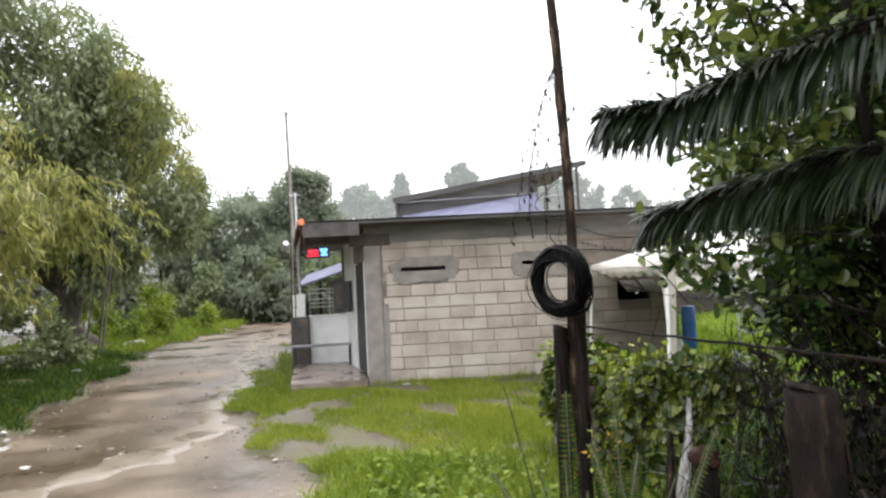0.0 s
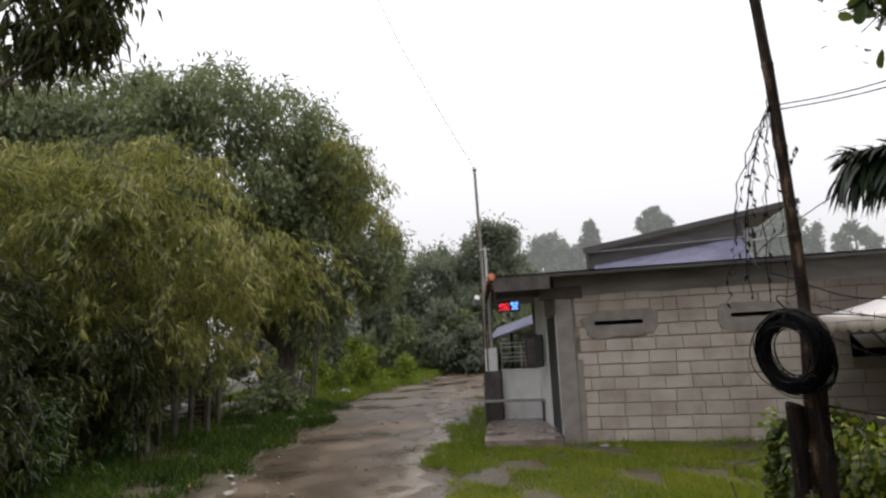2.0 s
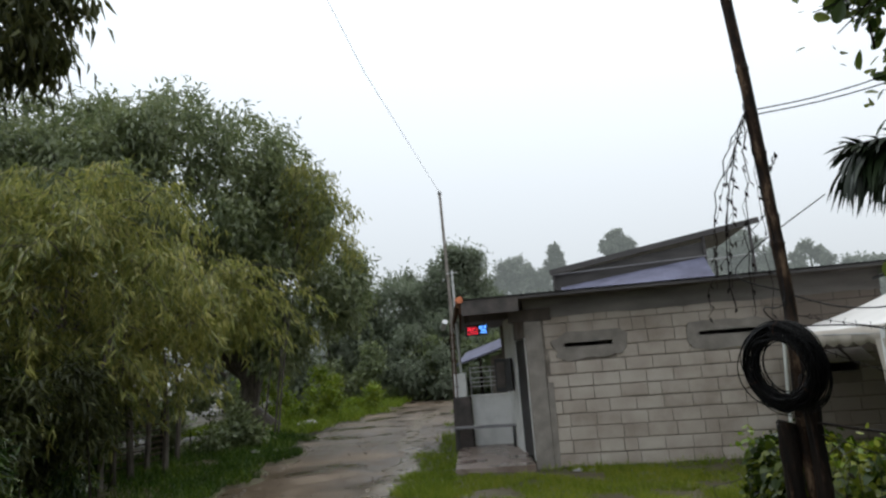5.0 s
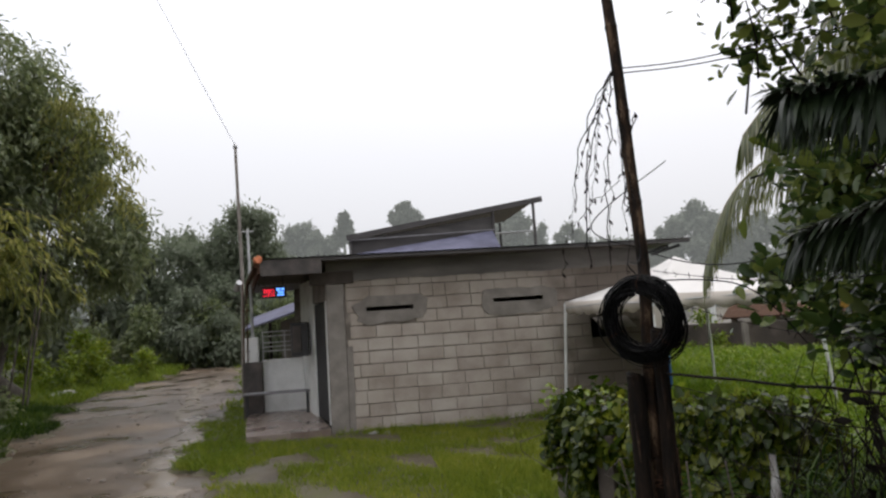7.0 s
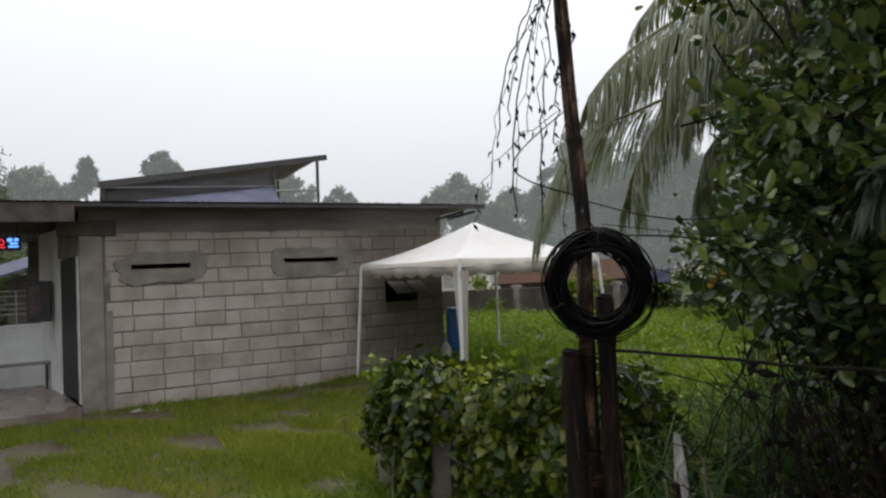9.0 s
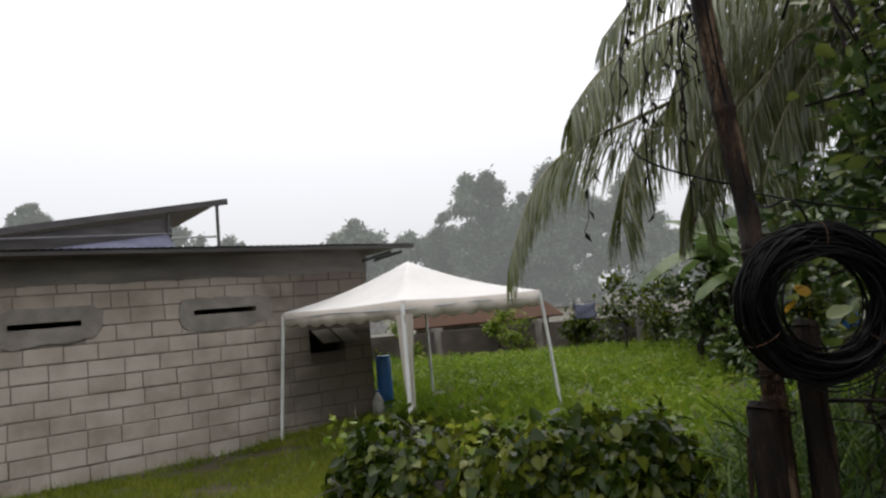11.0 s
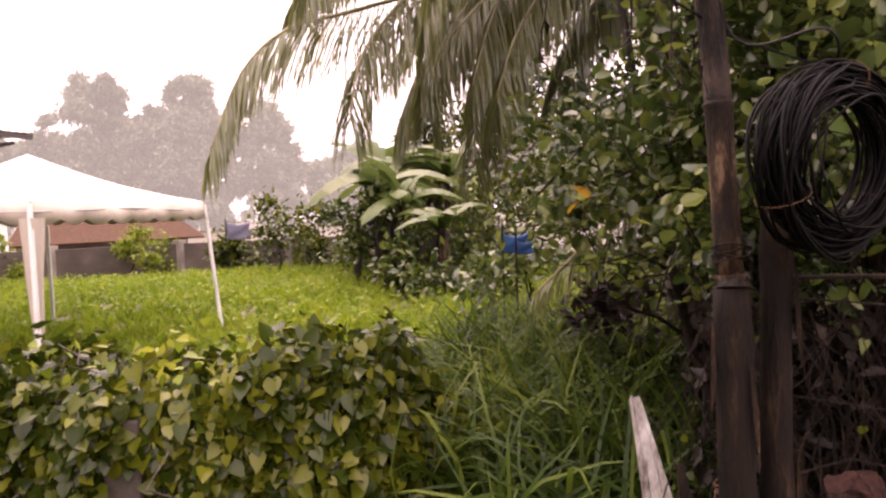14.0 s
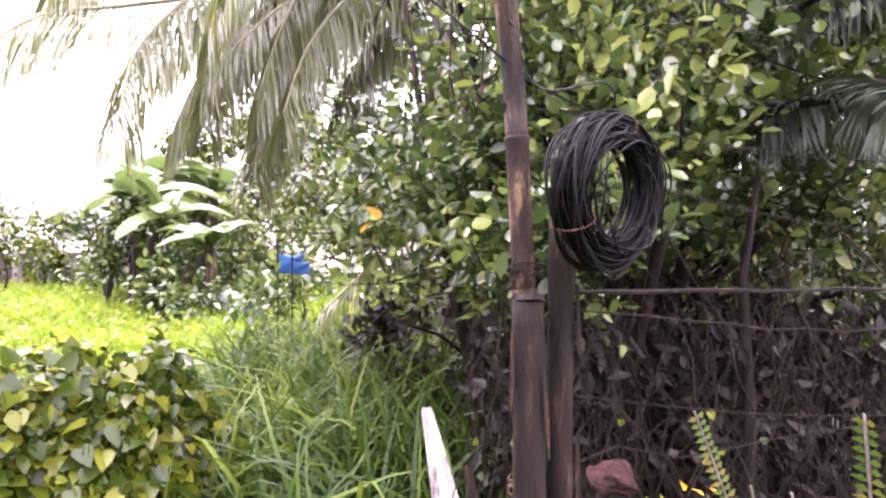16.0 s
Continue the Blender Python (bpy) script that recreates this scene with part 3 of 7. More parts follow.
def make_roof():
    r = thing("roof", "low corrugated iron roof with a grey fascia", "roof", kind="structure")
    # corrugated sheets, falling gently to the north
    g = Geo()
    n = 260
    for j, y in enumerate((-0.5, 2.0, BACK_Y + 0.4)):
        for i in range(n + 1):
            skew = -0.17 * (y + 0.5) * (1 - i / n)
            x = -1.23 + skew + (5.62 + 1.23 - skew) * i / n
            z = 2.675 - 0.02 * (y + 0.5) + 0.007 * math.sin(2 * math.pi * x / 0.09)
            g.v.append((x, y, z))
    w = n + 1
    g.f = [(j * w + i, j * w + i + 1, (j + 1) * w + i + 1, (j + 1) * w + i) for j in range(2) for i in range(n)]
    g.done("roof_sheet", M["gi"], r, "corrugated iron sheets", smooth=True)
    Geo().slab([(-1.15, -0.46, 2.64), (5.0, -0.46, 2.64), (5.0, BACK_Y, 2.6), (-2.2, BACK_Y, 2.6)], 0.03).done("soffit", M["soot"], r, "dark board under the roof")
    # fascia boards along the south, one length each
    xs = [-0.3, 1.1, 3.4, 5.0]
    for a, b in zip(xs, xs[1:]):
        box("drip_edge", (a + 0.003, -0.475, 2.607), (b - 0.003, -0.45, 2.655), M["fascia"], r, 0.004, "thin dark drip edge")
    box("fascia_board", (-1.19, -0.475, 2.42), (-0.3, -0.45, 2.655), M["pier"], r, 0.004, "dark fascia board over the porch")
    Geo().prism([(5.003, -0.475), (5.55, -0.475), (5.55, -0.45), (5.003, -0.45)], 2.6, 2.655).done("fascia_tip", M["fascia"], r)
    for x in (5.05, 5.25):
        Geo().tube([(x - 0.25, -0.2, 2.45), (x + 0.25, -0.2, 2.58)], 0.025, 6).done("rafter_end", M["dark"], r)
    # street-side eave with a gutter pipe
    Geo().slab([(-1.23, -0.47, 2.66), (-1.193, -0.47, 2.66), (-2.28, BACK_Y, 2.62), (-2.32, BACK_Y, 2.62)], 0.2).done("fascia_board", M["rust"], r, "rusty street-side fascia board")
    Geo().tube([(-1.2, -0.5, 2.67), (-1.24, -0.42, 2.665)], 0.055, 14).done("gutter_end", M["orange"], r, "orange end cap of the gutter")
    Geo().tube([(-1.25, -0.42, 2.6), (-1.85, 2.6, 2.52), (-2.4, BACK_Y, 2.5)], 0.045, 10).done("gutter", M["rust"], r, "rusty gutter")
    g = Geo().tube([(-1.72, 0.9, 2.44), (-1.8, 1.05, 2.33)], 0.05, 10)
    g.done("gutter_spout", M["steel"], r, "short pale spout of the gutter")
    return r


def make_porch():
    tagged(Geo().prism([(-1.5, -0.32), (-0.28, -0.2), (-0.75, 2.7), (-1.95, 2.7)], -0.25, 0.1).done("porch_floor", M["floor"]), "wet concrete porch slab in front of the door", "porch floor", kind="structure")
    lw = thing("low_wall", "white rendered low wall closing the porch", "low wall", kind="structure")
    Geo().prism([(-1.6, 2.5), (-0.72, 2.5), (-0.75, 2.62), (-1.6, 2.62)], 0.0, 1.02).done("wall_body", M["white"], lw)
    box("coping", (-1.62, 2.48, 1.022), (-0.72, 2.64, 1.06), M["white"], lw, 0.01)
    pier = thing("porch_pier", "dark stained concrete pier at the porch corner", "pier")
    box("pier_body", (-1.95, 2.3, -0.1), (-1.6, 2.5, 1.04), M["pier"], pier, 0.015, jitter=0.01)
    box("white_block", (-1.9, 2.34, 1.042), (-1.66, 2.46, 1.5), M["white"], pier, 0.01, "white painted upper block")
    # steel frame over the low wall
    gr = thing("porch_grille", "thin steel grille rails above the low wall", "grille")
    for z in (1.22, 1.3, 1.38, 1.5, 1.58):
        Geo().tube([(-1.62, 2.55, z), (-0.78, 2.55, z + 0.01)], 0.012, 6).done("rail", M["steel"], gr)
    for x in (-1.6, -1.2, -0.82):
        Geo().tube([(x, 2.55, 1.06), (x, 2.55, 1.6)], 0.012, 6).done("upright", M["steel"], gr)
    cage = thing("porch_post", "thin iron lattice post holding up the porch eave", "post")
    for x, y in ((-1.93, 2.4), (-1.78, 2.4), (-1.85, 2.3)):
        Geo().tube([(x, y, 1.04), (x + 0.02, y, 2.5)], 0.012, 6).done("upright", M["rust"], cage)
    for z in (1.25, 1.5, 1.75, 2.0, 2.25):
        Geo().tube([(-1.93, 2.4, z), (-1.78, 2.4, z), (-1.85, 2.3, z), (-1.93, 2.4, z)], 0.008, 5).done("tie", M["rust"], cage)
    # galvanised mast with a small aerial
    mast = thing("antenna_mast", "tall galvanised pipe mast with a small aerial", "mast")
    Geo().tube([(-1.76, 2.4, 1.5), (-1.77, 2.4, 2.2), (-1.79, 2.4, 3.55)], [0.03, 0.03, 0.024], 10).done("pipe", M["steel"], mast)
    Geo().tube([(-1.9, 2.4, 3.5), (-1.68, 2.4, 3.5)], 0.012, 6).done("crossbar", M["steel"], mast)
    for x in (-1.88, -1.79, -1.7):
        Geo().tube([(x, 2.32, 3.5), (x, 2.48, 3.5)], 0.006, 5).done("element", M["steel"], mast)
    # bench
    be = thing("bench", "narrow grey plank bench on iron legs", "bench")
    box("seat", (-1.9, 1.95, 0.47), (-0.72, 2.2, 0.505), M["gi"], be, 0.006, turn=(0, 0, -1))
    for x in (-1.85, -0.78):
        for y in (1.98, 2.17):
            Geo().tube([(x, y, 0.1), (x, y, 0.472)], 0.016, 8).done("leg", M["dark"], be)
    # meter box on the street wall
    mb = thing("meter_box", "dark electric meter box on the street wall", "meter box")
    box("case", (-0.98, 1.5, 1.13), (-0.68, 1.75, 1.72), M["dark"], mb, 0.012)
    box("cover", (-0.95, 1.478, 1.2), (-0.8, 1.502, 1.66), M["pier"], mb, 0.006)
    Geo().tube([(-0.62, 1.6, 1.7), (-0.6, 1.58, 2.45)], 0.014, 6).done("conduit", M["dark"], mb, "thin conduit pipe")
    # LED sign under the eave
    sg = thing("led_sign", "small lit sign with red letters and a blue picture", "sign")
    y0 = 1.2
    box("case", (-1.42, y0, 2.16), (-1.0, y0 + 0.05, 2.36), M["dark"], sg, 0.008)
    cu = bpy.data.curves.new("letters", "FONT")
    cu.body, cu.size, cu.extrude, cu.align_x, cu.align_y = "PISO", 0.125, 0.003, "CENTER", "CENTER"
    tmp = new("letters_tmp", cu)
    bpy.context.view_layer.update()
    me = bpy.data.meshes.new_from_object(tmp.evaluated_get(bpy.context.evaluated_depsgraph_get()))
    bpy.data.objects.remove(tmp)
    me.transform(pose(-1.285, y0 - 0.006, 2.265, 90, 0, 0) @ Matrix.Diagonal((0.72, 1, 1, 1)))
    me.materials.clear()
    me.materials.append(M["led_red"])
    let = new("letters", me)
    let.parent = sg
    tagged(let, "glowing red letters")
    for k, (x0, x1, z0, z1) in enumerate(((-1.15, -1.03, 2.2, 2.225), (-1.13, -1.04, 2.24, 2.27), (-1.16, -1.1, 2.28, 2.33), (-1.08, -1.03, 2.285, 2.33))):
        box("blue_bar", (x0, y0 - 0.01, z0), (x1, y0 - 0.001, z1), M["led_blue"], sg, 0.002, "glowing blue bar")
    box("red_strip", (-1.39, y0 - 0.008, 2.195), (-1.18, y0 - 0.001, 2.205), M["led_red"], sg, 0.001)
    Geo().tube([(-1.35, y0 + 0.02, 2.36), (-1.35, y0 + 0.02, 2.62)], 0.006, 5).done("hanger", M["dark"], sg)
    Geo().tube([(-1.05, y0 + 0.02, 2.36), (-1.05, y0 + 0.02, 2.62)], 0.006, 5).done("hanger", M["dark"], sg)


SOUTH = make_house_walls()
make_roof()
make_porch()


def make_window():
    """Broken opening in the sooty end of the wall with two propped boards."""
    w = thing("window_1", "rough dark opening with two propped-up boards", "window", kind="structure")
    a, b, c, d = HOLE
    box("lining", (a - 0.02, 0.02, c - 0.05), (b + 0.02, 0.13, c), M["soot"], w, 0.008, jitter=0.01)
    for x in (a + 0.02, a + 0.33):
        Geo().slab([(x, -0.02, d - 0.02), (x + 0.27, -0.02, d - 0.02), (x + 0.34, -0.24, d - 0.2), (x + 0.07, -0.24, d - 0.2)], 0.015).done("shutter_board", M["cement"], w, "weathered grey board propped open")
    return w


make_window()


# ---- shed behind the house ----
def make_shed():
    s = thing("open_shed", "tall open shed with a steep grey iron roof", "shed")
    Y0, Y1 = 8.7, 13.5
    g = Geo()
    n = 120
    for y in (Y0, Y1):
        for i in range(n + 1):
            x = 0.05 + 5.75 * i / n
            z = 4.12 + 0.9 * (x - 0.05) / 5.75 + 0.02 * math.sin(2 * math.pi * x / 0.2)
            g.v.append((x, y, z))
    g.f = [(i, i + 1, n + 2 + i, n + 1 + i) for i in range(n)]
    g.done("roof_sheet", M["gi"], s, "rain-washed iron sheet", smooth=True)
    Geo().slab([(0.0, Y0 - 0.05, 4.15), (5.85, Y0 - 0.05, 5.06), (5.85, Y0, 5.06), (0.0, Y0, 4.15)], 0.16).done("edge_board", M["fascia"], s)
    Geo().slab([(0.1, Y0 + 0.1, 3.3), (4.4, Y0 + 0.1, 3.3), (4.4, Y0 + 0.1, 4.55), (0.1, Y0 + 0.1, 4.0)], 0.05).done("gable_sheet", M["fascia"], s, "dark grey sheet wall under the roof")
    Geo().slab([(0.3, Y0 - 1.2, 3.2), (4.3, Y0 - 1.2, 3.35), (4.3, Y0, 4.1), (0.3, Y0, 3.62)], 0.03).done("lean_to_sheet", M["purple"], s, "blue-grey lean-to sheet")
    for x, z in ((0.12, 4.1), (4.35, 4.75), (5.6, 4.95)):
        for y in (Y0 + 0.05, Y1 - 0.1):
            Geo().tube([(x, y, 0.2), (x, y, z)], 0.045, 8).done("post", M["fascia"], s)
    Geo().tube([(4.35, Y0 + 0.05, 4.0), (5.6, Y0 + 0.05, 4.05)], 0.03, 6).done("tie_rail", M["steel"], s)
    Geo().tube([(0.1, Y0 - 0.02, 4.0), (4.4, Y0 - 0.02, 4.12)], 0.02, 6).done("gutter_rail", M["gi"], s, "pale rail under the eave")
    return s


make_shed()


def make_neighbour():
    """Lean-to with a blue-grey roof beyond the porch."""
    s = thing("lean_to", "neighbouring lean-to with a blue-grey sloping roof", "lean-to")
    Geo().slab([(-2.75, 7.6, 1.66), (0.0, 7.6, 2.5), (0.0, 9.5, 2.85), (-2.75, 9.5, 2.0)], 0.05).done("roof_sheet", M["purple"], s, "blue-grey roof sheet")
    Geo().slab([(-2.0, 9.3, -0.2), (0.3, 9.3, -0.2), (0.3, 9.3, 2.5), (-2.0, 9.3, 1.8)], 0.08).done("back_wall", M["cement"], s)
    for x in (-2.1, -0.6):
        Geo().tube([(x, 7.7, 0), (x, 7.7, 1.8)], 0.04, 8).done("post", M["deadwood"], s)


make_neighbour()


# ---- tent ----
def make_tent():
    t = thing("canopy_tent", "white pop-up canopy tent with a scalloped edge", "tent")
    C = [Vector(p) for p in ((3.46, -0.27, 1.77), (3.68, -2.92, 1.77), (5.97, -2.66, 1.77), (5.86, -0.2, 1.77))]
    top = Vector((4.76, -1.45, 2.31))
    bm = bmesh.new()
    for k in range(4):
        a, b = C[k], C[(k + 1) % 4]
        n = 12
        grid = []
        for i in range(n + 1):
            e = a.lerp(b, i / n)
            row = []
            for j in range(9):
                u = j / 8
                p = e.lerp(top, u)
                p.z -= 0.1 * math.sin(math.pi * u) * (1 - 0.35 * abs(2 * i / n - 1)) + 0.02 * math.sin(math.pi * i / n) * (1 - u)
                row.append(bm.verts.new(p))
            grid.append(row)
        for i in range(n):
            for j in range(8):
                bm.faces.new((grid[i][j], grid[i + 1][j], grid[i + 1][j + 1], grid[i][j + 1]))
    bmesh.ops.remove_doubles(bm, verts=bm.verts[:], dist=0.001)
    for f in bm.faces:
        f.smooth = True
    part("roof_cloth", bm, M["canvas"], t, "white peaked roof cloth")
    for k in range(4):
        a, b = C[k], C[(k + 1) % 4]
        g = Geo()
        n = 48
        for i in range(n + 1):
            u = i / n
            e = a.lerp(b, u)
            e.z -= 0.02 * math.sin(math.pi * u)
            sc = 0.05 * abs(math.sin(math.pi * u * 8))
            sway = 0.02 * math.sin(u * 25 + k)
            g.v.append((e.x, e.y, e.z + 0.003))
            g.v.append((e.x + sway * 0.5, e.y - 0.01 + sway, e.z - 0.155 - sc))
        g.f = [(2 * i, 2 * i + 2, 2 * i + 3, 2 * i + 1) for i in range(n)]
        ob = g.done("valance", M["cream"], t, "scalloped cream valance", smooth=True)
        md = ob.modifiers.new("thick", "SOLIDIFY")
        md.thickness = 0.004
    mid = sum(C, Vector()) / 4
    for k, c in enumerate(C):
        out = (c - mid)
        f = c + out * 0.075
        gz = float(ground_z(f.x, f.y)) - 0.03
        leg = Geo()
        leg.tube([(c.x, c.y, 1.74), (f.x, f.y, gz)], 0.022, 8)
        leg.done("leg", M["white"], t)
        Geo().prism([(f.x - 0.05, f.y - 0.05), (f.x + 0.05, f.y - 0.05), (f.x + 0.05, f.y + 0.05), (f.x - 0.05, f.y + 0.05)], gz, gz + 0.012).done("foot_plate", M["steel"], t)
        d = C[(k + 1) % 4] - c
        Geo().tube([c + Vector((0, 0, -0.1)), c + d * 0.5 + Vector((0, 0, -0.07)), C[(k + 1) % 4] + Vector((0, 0, -0.1))], 0.012, 6).done("truss_bar", M["steel"], t)
    # gathered curtain at the near leg
    c = C[1]
    g = Geo()
    n = 20
    for j in range(9):
        u = j / 8
        w = 0.1 * (1 - 0.6 * u)
        for i in range(n):
            th = 2 * math.pi * i / n
            r = w * (0.8 + 0.2 * math.sin(5 * th + u * 3))
            g.v.append((c.x + 0.04 + math.cos(th) * r, c.y + 0.04 + math.sin(th) * r, 1.62 - 1.05 * u))
    g.f = [(j * n + i, j * n + (i + 1) % n, (j + 1) * n + (i + 1) % n, (j + 1) * n + i) for j in range(8) for i in range(n)]
    g.done("gathered_curtain", M["cream"], t, "gathered cream side cloth", smooth=True)
    return t


make_tent()


def lathe(name, prof, at, mat, parent=None, label="", sides=24):
    g = Geo()
    for r, z in prof:
        for k in range(sides):
            w = 2 * math.pi * k / sides
            g.v.append((at[0] + r * math.cos(w), at[1] + r * math.sin(w), at[2] + z))
    g.f = [(i * sides + k, i * sides + (k + 1) % sides, (i + 1) * sides + (k + 1) % sides, (i + 1) * sides + k) for i in range(len(prof) - 1) for k in range(sides)]
    g.f.append(tuple(range(sides))[::-1])
    g.f.append(tuple((len(prof) - 1) * sides + k for k in range(sides)))
    return g.done(name, mat, parent, label, smooth=True)


def make_yard_things():
    z = float(ground_z(5.15, 0.0))
    d = thing("blue_drum", "tall blue plastic drum beside the house corner", "drum")
    lathe("drum_body", [(0.1, 0), (0.115, 0.02), (0.115, 0.25), (0.12, 0.27), (0.115, 0.29), (0.115, 0.55), (0.12, 0.57), (0.115, 0.59), (0.115, 0.76), (0.1, 0.8)], (5.12, -0.02, z - 0.02), M["blue"], d)
    lathe("drum_lid", [(0.108, 0.0), (0.112, 0.012), (0.1, 0.03), (0.03, 0.034)], (5.12, -0.02, z + 0.782), M["blue"], d)
    j = thing("plastic_jug", "white plastic jug standing by the wall", "jug")
    z = float(ground_z(4.85, -0.2))
    lathe("jug_body", [(0.07, 0), (0.085, 0.02), (0.085, 0.2), (0.05, 0.28), (0.025, 0.31), (0.025, 0.34)], (4.86, -0.22, z - 0.01), M["litter"], j)
    lathe("jug_cap", [(0.03, 0), (0.03, 0.03), (0.02, 0.035)], (4.86, -0.22, z + 0.331), M["blue"], j)


make_yard_things()


# ---- far poles and wire ----
def make_far_pole():
    p = thing("utility_pole", "thin leaning wooden utility pole with a wire", "utility pole")
    Geo().tube([(-2.55, 6.0, -0.1), (-2.5, 6.0, 3.0), (-2.56, 6.0, 6.1)], [0.05, 0.045, 0.034], 8).done("shaft", M["cement"], p)
    lathe("pole_cap", [(0.05, 0), (0.055, 0.06), (0.03, 0.12)], (-2.56, 6.0, 6.09), M["steel"], p)
    Geo().tube([(-2.56, 6.0, 6.15), (-2.95, 1.0, 7.4), (-3.2, -6, 9.6)], 0.0045, 5).done("wire", M["cable"], p)
    Geo().tube([(-2.5, 6.0, 2.5), (-4.5, 10.0, 2.2), (-8.0, 16.0, 2.6)], 0.008, 5).done("wire", M["cable"], p)


make_far_pole()


# ---- trees ----
def limb_paths(rng, base, top, ends, r):
    """A trunk from base to top and limbs that reach the given ends."""
    g = Geo()
    base, top = Vector(base), Vector(top)
    k = 7
    pts, rad = [], []
    for i in range(k):
        u = i / (k - 1)
        p = base.lerp(top, u) + Vector((rng.normal() * 0.08, rng.normal() * 0.08, 0)) * (1 if 0 < i < k - 1 else 0) * r * 8
        pts.append(p)
        rad.append(r * (1.25 if i == 0 else 1 - 0.5 * u))
    g.tube(pts, rad, 10)
    for e in ends:
        e = Vector(e)
        u = 0.45 + 0.5 * rng.random()
        s = pts[min(k - 1, int(u * (k - 1)))]
        m = s.lerp(e, 0.5) + Vector((rng.normal() * 0.15, rng.normal() * 0.15, 0.25)) * (e - s).length * 0.25
        g.tube([s, s.lerp(m, 0.6), m, m.lerp(e, 0.6), e], [r * 0.45, r * 0.36, r * 0.26, r * 0.16, r * 0.05], 6)
    return g


def tree(name, label, base, top, blobs, clumps, per, size, L, W, mat, r=0.25, shape=LANCE, seed=1, droop=0.7, limbs=14, bark="bark", category="tree", hollow=0.55):
    rng = np.random.default_rng(seed)
    t = thing(name, label, category)
    P, d, cen = in_blobs(rng, blobs, clumps, per, size, hollow)
    ends = cen[rng.choice(len(cen), min(limbs, len(cen)), replace=False)]
    limb_paths(rng, base, top, ends, r).done("trunk", M[bark], t, smooth=True)
    n = len(P)
    D = d * 0.6 + rng.normal(size=(n, 3)) * 0.6
    D[:, 2] -= droop
    U = rng.normal(size=(n, 3)) * 0.5 + np.array([0, 0, 1.0]) + d * 0.6
    ln = L * (0.6 + 0.7 * rng.random(n))
    leaves("crown", P, D, U, ln, W * (0.7 + 0.6 * rng.random(n)), M[mat], shape, t)
    return t


tree("mango_tree", "large dark green mango tree beside the road", (-9.3, 9.6, -0.1), (-10.0, 8.6, 5.0),
     [((-11.4, 7.4, 6.6), (4.1, 3.6, 3.7)), ((-13.8, 6.4, 6.4), (3.4, 2.8, 3.7)), ((-16.8, 5.2, 6.4), (3.6, 3.0, 4.2)), ((-8.6, 8.6, 6.6), (1.6, 1.6, 1.4)), ((-8.9, 9.2, 4.8), (2.1, 2.0, 2.2)), ((-7.6, 9.6, 4.3), (1.5, 1.6, 1.9)), ((-9.9, 8.2, 3.2), (2.4, 2.0, 1.5))],
     3900, 34, 0.6, 0.25, 0.07, "mango", 0.42, seed=3, limbs=40)
tree("bamboo_clump", "yellow-green bamboo clump hanging over the verge", (-8.6, 0.8, 0.0), (-8.7, 0.4, 3.6),
     [((-8.3, -0.6, 3.6), (2.5, 2.2, 1.9)), ((-9.6, -1.6, 3.2), (2.2, 2.0, 2.0)), ((-7.2, 0.9, 2.9), (1.5, 1.7, 1.7)), ((-8.6, 0.2, 2.1), (2.2, 1.4, 1.1)), ((-9.8, -2.4, 1.7), (1.6, 1.6, 1.2)), ((-7.5, -1.5, 3.9), (0.9, 0.9, 0.8)), ((-8.9, 0.4, 5.0), (1.1, 1.0, 0.7)), ((-10.2, -0.2, 4.9), (1.1, 1.0, 0.9)), ((-6.7, 1.9, 3.5), (0.8, 0.9, 0.8)), ((-9.3, -2.9, 4.3), (1.0, 1.0, 0.8))],
     1300, 20, 0.42, 0.19, 0.03, "willow", 0.1, seed=5, droop=1.2, limbs=30)
tree("mango_tree", "overhanging mango branch, long leaves darkened for shade", (-7.6, -6.8, 0.0), (-6.6, -6.4, 5.2),
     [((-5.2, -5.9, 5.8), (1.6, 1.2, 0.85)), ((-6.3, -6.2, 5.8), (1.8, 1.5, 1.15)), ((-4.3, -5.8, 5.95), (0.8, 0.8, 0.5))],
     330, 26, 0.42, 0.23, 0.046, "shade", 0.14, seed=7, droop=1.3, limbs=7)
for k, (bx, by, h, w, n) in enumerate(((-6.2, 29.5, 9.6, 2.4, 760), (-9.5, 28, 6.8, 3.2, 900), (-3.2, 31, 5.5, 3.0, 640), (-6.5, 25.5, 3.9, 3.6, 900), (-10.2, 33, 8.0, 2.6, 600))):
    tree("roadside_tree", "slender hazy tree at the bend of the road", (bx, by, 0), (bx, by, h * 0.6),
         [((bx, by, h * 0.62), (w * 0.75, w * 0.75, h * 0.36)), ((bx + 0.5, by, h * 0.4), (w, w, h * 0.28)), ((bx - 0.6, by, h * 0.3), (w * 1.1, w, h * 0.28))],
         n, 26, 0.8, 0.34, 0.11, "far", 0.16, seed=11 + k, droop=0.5)


